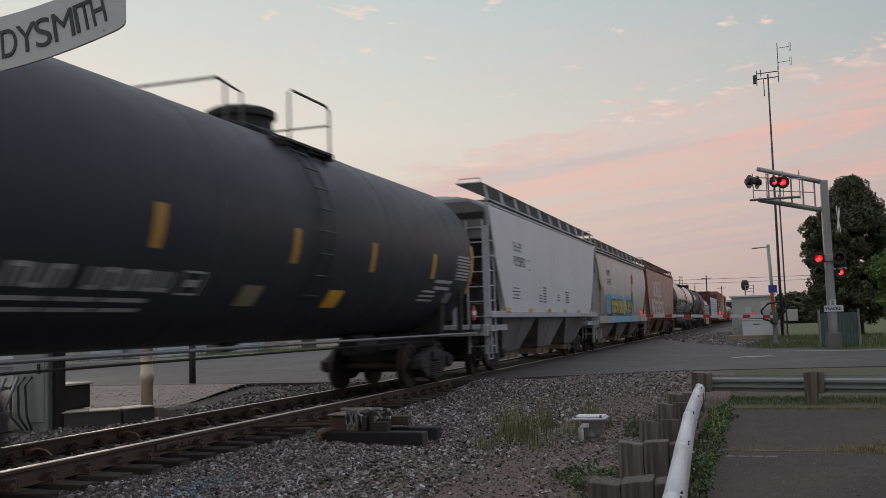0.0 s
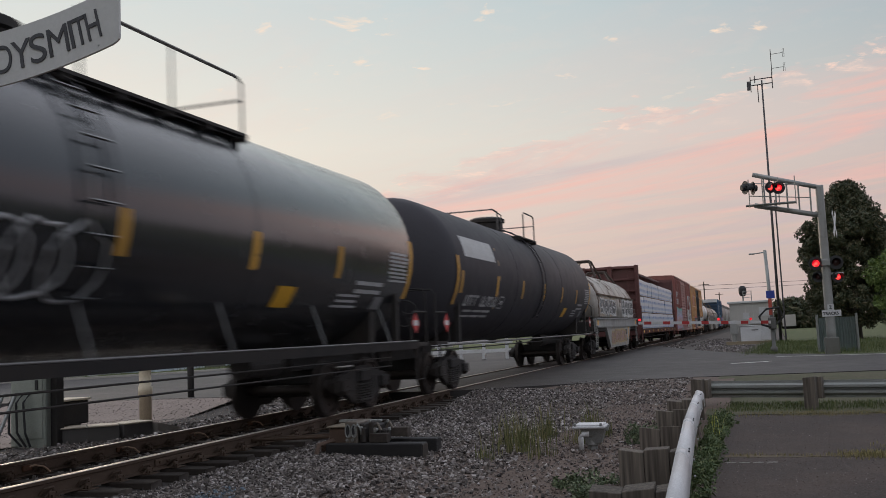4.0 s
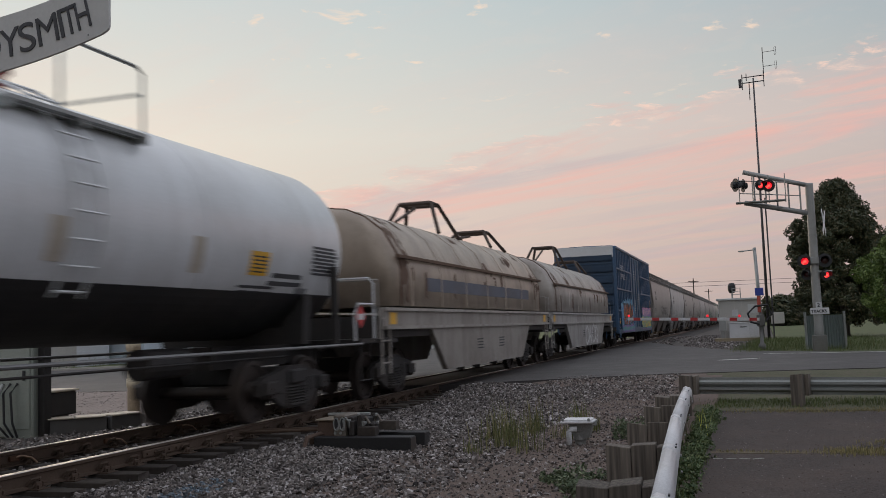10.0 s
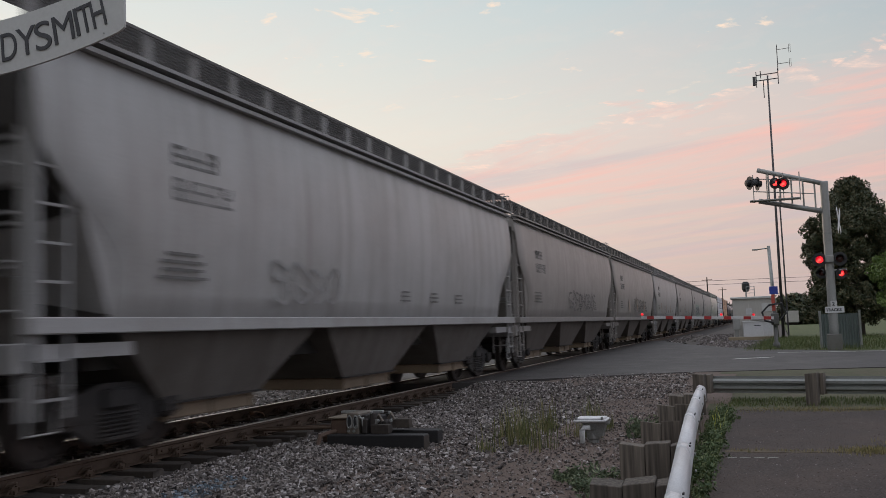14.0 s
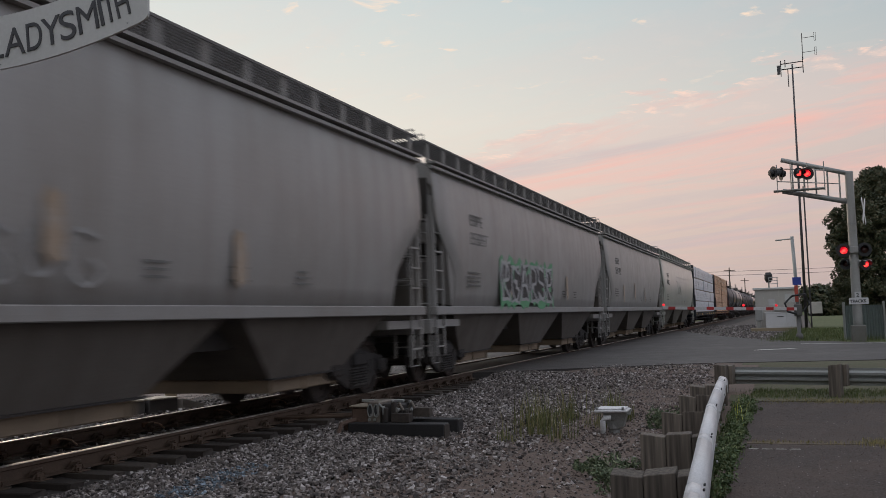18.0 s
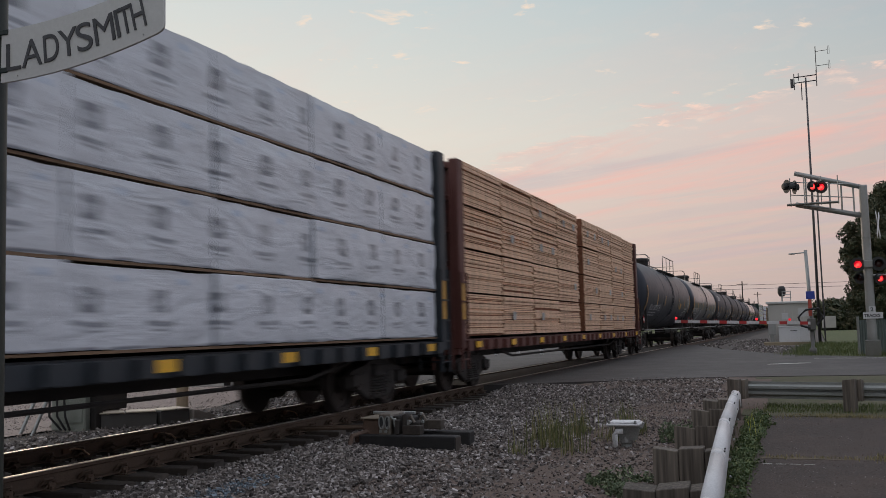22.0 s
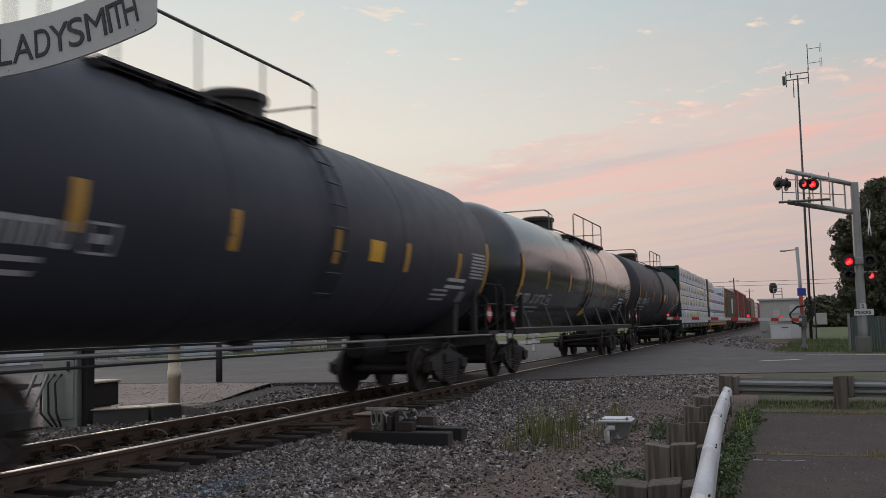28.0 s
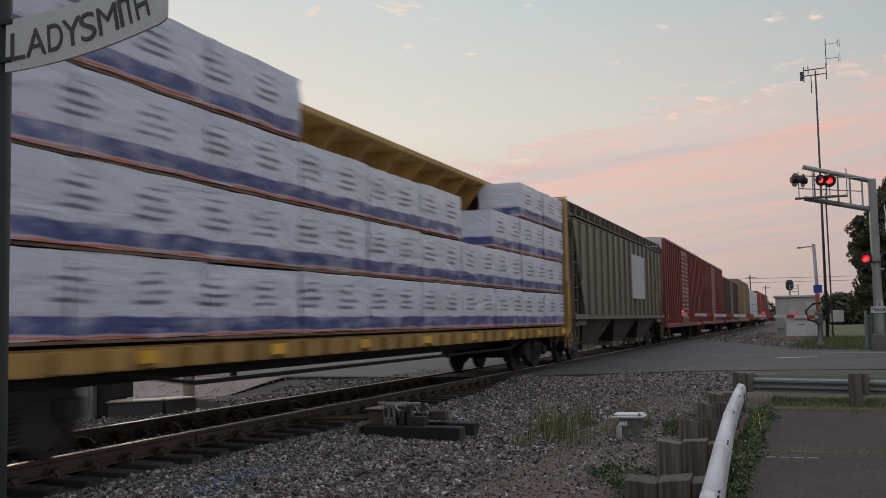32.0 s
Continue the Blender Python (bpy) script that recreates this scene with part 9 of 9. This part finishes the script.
for k, (p, q) in enumerate((((6.55, 2.30), (6.55, 3.96)), ((6.62, 3.80), (8.10, 2.46)), ((8.17, 2.30), (8.17, 3.96)))):
    ribbon(c, [p, q], 0.36, 1.588 + 0.0025 * k, M_MARK, "company_mark", "large white painted company mark")
graffiti(c, -hb + 0.2, -2.8, 0.95, 2.0, 1.592, S_LIL, S_CRM, S_LIL, 9, 18, "lilac and peach sprayed letters")
graffiti(c, -hb + 0.6, -2.9, 1.7, 2.65, 1.578, S_TEAL, S_LIL, S_TEAL, 5, 19, "teal sprayed cloud")
graffiti(c, 3.2, 8.6, 0.95, 2.3, 1.592, S_SIL, S_GRY, S_WHT, 6, 20, "grey and white sprayed letters")
g = random.Random(63)
for k in range(22):
    y, z = 2.9 + 5.9 * g.random(), 1.0 + 1.5 * g.random() ** 1.5
    flat(c, ragged(y, z, g.uniform(0.25, 0.75), g.uniform(0.12, 0.5), g, 16, 0.4), 1.603 + 0.0005 * k, (spray("bared_cream", (0.48, 0.42, 0.36)), spray("bared_ochre", (0.42, 0.30, 0.14)), spray("bared_grey", (0.26, 0.24, 0.24)), spray("bared_cream", (0.48, 0.42, 0.36)))[k % 4], "bared_paint", "patch where the paint has gone")
g = random.Random(61)
for k in range(16):
    y = 2.2 + 6.4 * k / 16 + g.uniform(-0.2, 0.2)
    flat(c, ragged(y, 0.90 + g.uniform(-0.05, 0.04), g.uniform(0.5, 1.1), g.uniform(0.12, 0.30), g), 1.594 + 0.0004 * k, spray("bared_cream", (0.48, 0.42, 0.36)), "bared_paint", "cream patch where the paint has gone")
flat(c, ragged(-3.2, 0.92, 2.0, 0.26, g), 1.6, S_TEAL, "sprayed_patch", "teal sprayed patch")
c, hl, hb = boxcar(175.1, 193.85, (0.60, 0.325, 0.15), "ochre yellow box car with black doors and graffiti", 111, 5.2, (0.022, 0.025, 0.03), "cross", M_WHITEP, 0.90, (0.26, 0.14, 0.06), 4.7, 0.06)
g = random.Random(77)
flat(c, ragged(-7.0, 1.3, 1.7, 0.7, g, 22, 0.35), 1.604, S_RED, "sprayed_patch", "red sprayed patch")
for k in range(10):
    glyphs(c, -8.0 + (k % 3) * 0.74, (4.35, 3.95, 2.75, 2.35)[k % 4], 3, 0.15, 0.2, 1.503, mat("faded_stencil", (0.20, 0.13, 0.085), 0.7, amount=0.7, dirt=(0.36, 0.22, 0.11), scale=6), 80 + k)
for k in range(26):
    y, z = g.uniform(-8.6, 8.6), g.uniform(0.95, 4.9)
    if abs(y) > 2.7:
        flat(c, ragged(y, z, g.uniform(0.06, 0.28), g.uniform(0.15, 0.8), g, 14, 0.3), 1.5025, mat("ochre_rust", (0.36, 0.17, 0.08), 0.75, amount=0.9, dirt=(0.50, 0.29, 0.13), scale=9), "rust_stain", "rusty brown stain")
flat(c, ragged(5.9, 3.35, 0.5, 1.3, g, 16, 0.3), 1.504, spray("worn_red", (0.42, 0.15, 0.09)), "sprayed_patch", "worn red sprayed mark")
graffiti(c, -6.6, -2.4, 0.75, 2.0, 1.605, S_RED, S_SIL, S_BLK, 5, 21, "silver and black sprayed letters with red")
graffiti(c, 2.4, 8.5, 0.84, 2.0, 1.605, S_BLK, S_SIL, S_WHT, 6, 22, "silver sprayed letters")
for k, (a, b) in enumerate((((-7.05, 3.15), (-5.95, 4.25)), ((-7.05, 4.25), (-5.95, 3.15)))):
    ribbon(c, [a, ((a[0] + b[0]) / 2 + 0.03, (a[1] + b[1]) / 2), b], 0.30, 1.590 - 0.003 * k, (spray("coral", (0.62, 0.16, 0.12)), spray("ultramarine", (0.09, 0.12, 0.42)))[k], "graffiti_stroke", "crossed sprayed strokes")
bars(c, [(-0.9, 4.75 - 0.13 * k, 1.1, 0.05) for k in range(6)] + [(1.6, 4.7 - 0.13 * k, 1.0, 0.05) for k in range(7)], 1.588, M_MARK)
bars(c, [(-1.0, 2.35, 0.35, 0.35), (1.4, 2.3, 0.3, 0.4), (-0.6, 1.9, 0.3, 0.25), (2.0, 1.9, 0.25, 0.4), (-1.4, 1.6, 0.4, 0.06), (-1.4, 1.5, 0.4, 0.06), (1.2, 1.65, 0.4, 0.06), (1.9, 3.1, 0.5, 0.05), (1.9, 3.0, 0.5, 0.05)], 1.588, M_MARK)
c, hl, hb, zc, r, patch = tank(193.6, 209.3, (0.66, 0.67, 0.68), "white tank car with a black underside", 112, 0.35, 4.03, 1.40, 0.2, True, (), mat("tank_black_band", (0.015, 0.015, 0.016), 0.5), dome="valve", panel=(3.7, -15))
for y in (-3.0, -0.35, 2.15):
    patch(y, -14, 0.26, 0.46, mat("faded_tan_patch", (0.50, 0.44, 0.36), 0.6), "faded_patch", "faded tan patch where a reflector was")
for k in range(4):
    patch(3.6, -29 - 3.2 * k, 0.62 - 0.05 * k, 0.04, M_MARKD, "stencil", "stencilled lines")
for k in range(5):
    patch(3.7, -11 - 2.2 * k, 0.42, 0.022, M_MARKD, "panel_print", "fine print on the yellow panel")
c, hl = coil(209.0, 224.4, (0.44, 0.355, 0.28), "tan coil car with a dented rounded hood", 113, (0.36, 0.33, 0.30))
bars(c, [(0, 2.2, 9.5, 0.28)], 1.502, mat("hood_blue_band", (0.10, 0.11, 0.14), 0.6, amount=0.8), "hood_band", "faded dark band on the hood")
c, hl = coil(224.4, 240.0, (0.50, 0.45, 0.41), "pale tan coil car with white tags on its girder", 114, (0.40, 0.385, 0.37))
scrawl(c, -0.6, 2.8, 0.5, 1.2, 1.524, S_WHT, 4, 23, "white sprayed letters on the girder", 0.1)
c, hl, hb = boxcar(241.3, 259.3, (0.038, 0.090, 0.172), "dark blue box car with orange and yellow graffiti", 115, 5.25, (0.034, 0.080, 0.14), "cross", M_WHITEP, 0.85, (0.03, 0.035, 0.05), 4.8)
glyphs(c, -hb + 1.4, 4.0, 5, 0.24, 0.28, 1.602, M_SOFTMARK, 24)
glyphs(c, -hb + 1.4, 3.55, 7, 0.24, 0.28, 1.602, M_SOFTMARK, 25)
graffiti(c, -7.5, -1.5, 0.95, 2.25, 1.5975, spray("cyan", (0.14, 0.40, 0.60)), spray("cyan", (0.14, 0.40, 0.60)), spray("deep_blue", (0.05, 0.16, 0.36)), 7, 64, "blue sprayed cloud")
graffiti(c, -6.6, -2.5, 1.0, 2.4, 1.612, spray("cyan", (0.14, 0.40, 0.60)), S_ORG, S_BLK, 6, 26, "orange sprayed letters on a blue cloud")
graffiti(c, -7.4, -2.1, 0.78, 1.12, 1.628, S_PUR, S_TEAL, S_PUR, 6, 27, "violet sprayed base")
graffiti(c, 2.4, 8.1, 0.85, 1.7, 1.606, S_PUR, S_YEL, S_TEAL, 6, 28, "yellow sprayed letters with green lines")
graffiti(c, 2.9, 8.2, 1.6, 2.15, 1.592, S_PNK, spray("rose", (0.66, 0.40, 0.50)), S_PUR, 5, 29, "pink sprayed letters")
bars(c, [(-0.8, 4.2 - 0.14 * k, 0.8, 0.05) for k in range(4)] + [(0.8, 2.9 - 0.14 * k, 0.8, 0.06) for k in range(7)] + [(-0.8, 2.5 - 0.14 * k, 0.7, 0.05) for k in range(6)], 1.588, M_MARK)

TAUPE, PALE, WARM = (0.315, 0.285, 0.265), (0.41, 0.40, 0.395), (0.35, 0.32, 0.30)
for k, (a, b, colr, lab) in enumerate([
        (259.9, 277.3, TAUPE, "dusty taupe covered hopper car"), (277.4, 295.4, PALE, "pale grey covered hopper car"), (295.4, 313.0, WARM, "warm grey covered hopper car"),
        (313.0, 330.2, WARM, "grime streaked grey covered hopper car"), (330.2, 347.0, PALE, "pale grey covered hopper car"), (347.0, 364.7, (0.35, 0.333, 0.32), "grey covered hopper car with faint stains"),
        (364.7, 382.8, (0.34, 0.328, 0.32), "grey covered hopper car with a black and green tag"), (383.0, 400.4, (0.357, 0.35, 0.34), "pale grey covered hopper car with orange streaks")]):
    c, hl, hs = hopper(a, b, colr, lab, 120 + k, True, 3, 4.16, 1.46, dirt=(0.16, 0.13, 0.105), streak=0.5, amount=0.4)
    side_marks(c, hl, hs, 1.60, 120 + k, yellow=False)
    if k in (0, 2, 3):
        scrawl(c, -1.5, 4.0, 1.75, 2.35, 1.606, spray("slate_smear", (0.13, 0.12, 0.115)), 9, 30 + k, "faint grey sprayed tag", 0.07)
    if k >= 3:
        for q in range(3):
            flat(c, ragged(-4.6 + q * 3.1 + 0.4 * k % 1.3, 2.05 + 0.15 * (q % 2), 0.3, 0.75, random.Random(k * 7 + q), 14, 0.25), 1.607, mat("orange_stain", (0.40, 0.30, 0.22), 0.7, amount=0.9, dirt=(0.36, 0.34, 0.32), scale=8), "rust_streak", "faint rust streak")
    if k in (1, 4, 5):
        scrawl(c, -4.8 + k * 0.5, -2.6 + k * 0.5, 1.7, 2.2, 1.606, spray("pale_smear", (0.30, 0.29, 0.285)), 4, 30 + k, "faint pale sprayed tag", 0.05)
    if k == 6:
        graffiti(c, -4.5, 0.8, 1.5, 2.6, 1.60, spray("mint", (0.10, 0.32, 0.16)), S_BLK, S_SIL, 6, 40, "black sprayed letters edged with green")
c, hl, hs = hopper(400.5, 419.9, (0.46, 0.47, 0.42), "glossy pale green-grey covered hopper car", 130, True, 3, 4.22, 1.50, comb=1.6, amount=0.15, streak=0.2, rough=0.32, coat=0.4)
side_marks(c, hl, hs, 1.602, 130)
bars(c, [(0.8, 3.35, 6.2, 0.035), (0.8, 3.1, 6.2, 0.035), (0.8, 2.15, 6.4, 0.05), (0.8, 1.95, 6.4, 0.035)], 1.603, M_MARK, "pin_stripe", "thin white stripe")
words(c, "|||||||", -1.8, 2.45, 0.8, 1.60, spray("faint_white", (0.52, 0.53, 0.49)), "faded_mark", "faded large mark", 1.6)

c, hl = centerbeam(420.1, 442.6, (0.018, 0.026, 0.035), "dark slate centerbeam car loaded with white lumber packs", 131, 4.62)
wrapped_load(c, hl, 1.12, 4.62, 4, 9, grey_wrap("grey_printed_wrap", 1.12, 3.5 / 4), None, 41)
c, hl = centerbeam(442.9, 465.6, (0.12, 0.038, 0.03), "maroon centerbeam car loaded with bare sawn lumber", 132, 4.66)
lumber_load(c, hl, 1.12, 4.72, 4, 4, 42, -hl + 0.7, 0.14)
lumber_load(c, hl, 1.12, 4.70, 4, 4, 43, 0.84, hl - 0.7)
tank(466.3, 486.5, BLACK, "black tank car with amber reflectors and a yellow panel", 140, 0.42, 4.44, stripes=(-8.6, -5.35, -2.5, 0.25, 3.15, 5.95), rail=(0.4, 4.95), text=(-7.3, -24), panel=(4.05, -17))
c, hl, hb, zc, r, patch = tank(486.5, 506.2, (0.026, 0.032, 0.045), "glossy blue-black tank car with white markings and a silver tag", 141, 0.3, 4.44, 1.66, 0.4, stripes=(-8.4, -5.8, -2.4, 0.6, 3.1, 5.65), rail=(-3.0, 0.8), dome_y=-0.1, text=(-8.2, -20), panel=(4.3, -33))
for k in range(5):
    y0, a0 = -4.2 + 0.22 * k, math.radians(-44 + 5 * k)
    bm = B()
    tube(bm, [((r + 0.006) * math.cos(a0 + 0.13 * math.sin(q * 0.9)), y0 + 0.16 * math.cos(q * 0.9), zc + (r + 0.006) * math.sin(a0 + 0.13 * math.sin(q * 0.9))) for q in range(8)], 0.012, 4)
    part("graffiti_scrawl", fix(bm), S_SIL, c, "silver sprayed scrawl")
c, hl, hb, zc, r, patch = tank(506.2, 525.6, (0.040, 0.039, 0.046), "dull black tank car with a large white owner mark", 142, 0.5, 4.44, rail=(-0.2, 3.4), text=(-7.6, -24))
glyph = random.Random(3)
for k in range(6):
    patch(-hb + 1.9 + 0.42 * k, 24, 0.10, 0.5, M_MARK, "owner_mark", "large white owner mark")
    patch(-hb + 2.1 + 0.42 * k, 24 + glyph.choice((-7, 0, 7)), 0.30, 0.10, M_MARK, "owner_mark", "large white owner mark")
tank(525.6, 545.2, (0.044, 0.040, 0.043), "brownish black tank car with faded markings", 143, 0.5, 4.44, rail=(-0.2, 2.6))
tank(545.2, 562.8, BLACK, "black tank car with a yellow panel", 144, 0.5, 4.44, stripes=(-5.25, -2.6, 0.1, 2.8, 5.5), rail=(-4.2, 0.3), dome_y=-0.15, text=(-8.0, -21), panel=(1.5, -10))
tank(562.8, 582.5, (0.012, 0.014, 0.018), "glossy black tank car reflecting the evening sky", 145, 0.2, 4.44, 1.66, 0.7, stripes=(-8.3, -5.7, -2.9, -0.05, 2.85, 5.6), rail=(-0.1, 4.85), dome_y=-0.27, text=(-8.2, -30), panel=(0.4, -42), props=True)
c, hl, hb, zc, r, patch = tank(582.5, 600.9, (0.042, 0.039, 0.045), "dull black tank car with a yellow panel and a faded tag", 146, 0.5, 4.44, stripes=(-5.8, -3.15, -0.45, 2.25, 4.9), rail=(-0.7, 3.45), dome_y=-0.67, text=(-8.0, -20), panel=(1.1, -10))
for k in range(5):
    patch(-4.4 + 0.33 * k, -37 + (k % 2) * 3, 0.36, 0.24, mat("faded_teal_tag", (0.05, 0.085, 0.09), 0.6), "graffiti", "faded teal tag")
c, hl = centerbeam(600.6, 623.3, (0.018, 0.045, 0.038), "dark green centerbeam car loaded with yellow-printed lumber packs", 150, 4.68)
wrapped_load(c, hl, 1.12, 4.66, 4, 9, plain_wrap(1.12, 3.54 / 4), decor_yellow, 44)
c, hl = centerbeam(623.3, 645.6, (0.46, 0.27, 0.07), "ochre centerbeam car part-loaded with navy-banded lumber packs", 151, 4.68)
wrapped_load(c, hl, 1.12, 4.60, 4, 10, navy_wrap(1.12, 3.48 / 4), None, 45, None, None, {(3, 3), (3, 4), (3, 5), (3, 6), (3, 7), (2, 6)})
c, hl, hs = hopper(645.7, 664.7, (0.20, 0.165, 0.12), "olive brown rib-sided covered hopper car with a white panel", 152, False, 3, 4.22, 1.40, ribs=17, dirt=(0.07, 0.055, 0.04))
bars(c, [(1.6, 2.9, 3.0, 1.7)], 1.668, M_MARK, "name_board", "white name board")
boxcar(664.9, 681.8, (0.24, 0.045, 0.035), "red box car with a white end top", 153, 5.22, None, "ribs", M_WHITEP, 0.95, door_w=3.0)
boxcar(681.9, 700.0, (0.22, 0.04, 0.032), "dull red box car", 154, 5.2, None, "ribs", None, 0.95, door_w=3.0)
boxcar(700.1, 719.0, (0.10, 0.05, 0.035), "dark brown box car", 155, 4.7, None, "ribs", None, 0.95, door_w=3.0)
boxcar(719.1, 738.5, (0.28, 0.19, 0.10), "tan brown box car", 156, 5.2, None, "ribs", None, 0.95, door_w=3.0)
c, hl = centerbeam(738.6, 761.5, (0.12, 0.04, 0.03), "maroon centerbeam car loaded with white lumber packs", 157, 4.66)
wrapped_load(c, hl, 1.12, 4.60, 4, 5, grey_wrap("grey_printed_wrap_far", 1.12, 3.48 / 4), None, 46)
boxcar(761.6, 781.0, (0.36, 0.04, 0.035), "bright red box car", 158, 5.0, None, "ribs", None, 0.95, door_w=3.0)
boxcar(781.1, 800.0, (0.2, 0.05, 0.04), "brown box car at the back of the seen train", 159, 5.0, None, "ribs", None, 0.95, door_w=3.0)


# ---- movement ----
def motions():
    for car, uc in CARS:
        walk(car, [(t, pose(TRACK_X, uc - SPEED * t, 0)) for t in (0.0, 16.0, 32.0)])
    turn = math.degrees(SPEED / 0.4555)
    home = {car.name: uc for car, uc in CARS}
    for ws in WHEELS:
        uc = home[ws.parent.parent.name]
        tr = ws.parent
        yq = 0.89 if ws.location.y > 0 else -0.89
        t0 = max(0.0, (uc + tr.matrix_basis.translation.y - 45.0) / SPEED)
        t1 = min(32.0, (uc + tr.matrix_basis.translation.y - 4.0) / SPEED)
        rows = [(0.0, pose(0, yq, 0.4555, 0, 0, 0))]
        if t1 > t0:
            n = int((t1 - t0) * turn / 80) + 1
            for k in range(n + 1):
                t = t0 + (t1 - t0) * k / n
                if t > rows[-1][0] + 0.02:
                    rows.append((t, pose(0, yq, 0.4555, (t - t0) * turn % 360, 0, 0)))
        if rows[-1][0] < 31.97:
            rows.append((32.0, rows[-1][1]))
        walk(ws, rows)


motions()
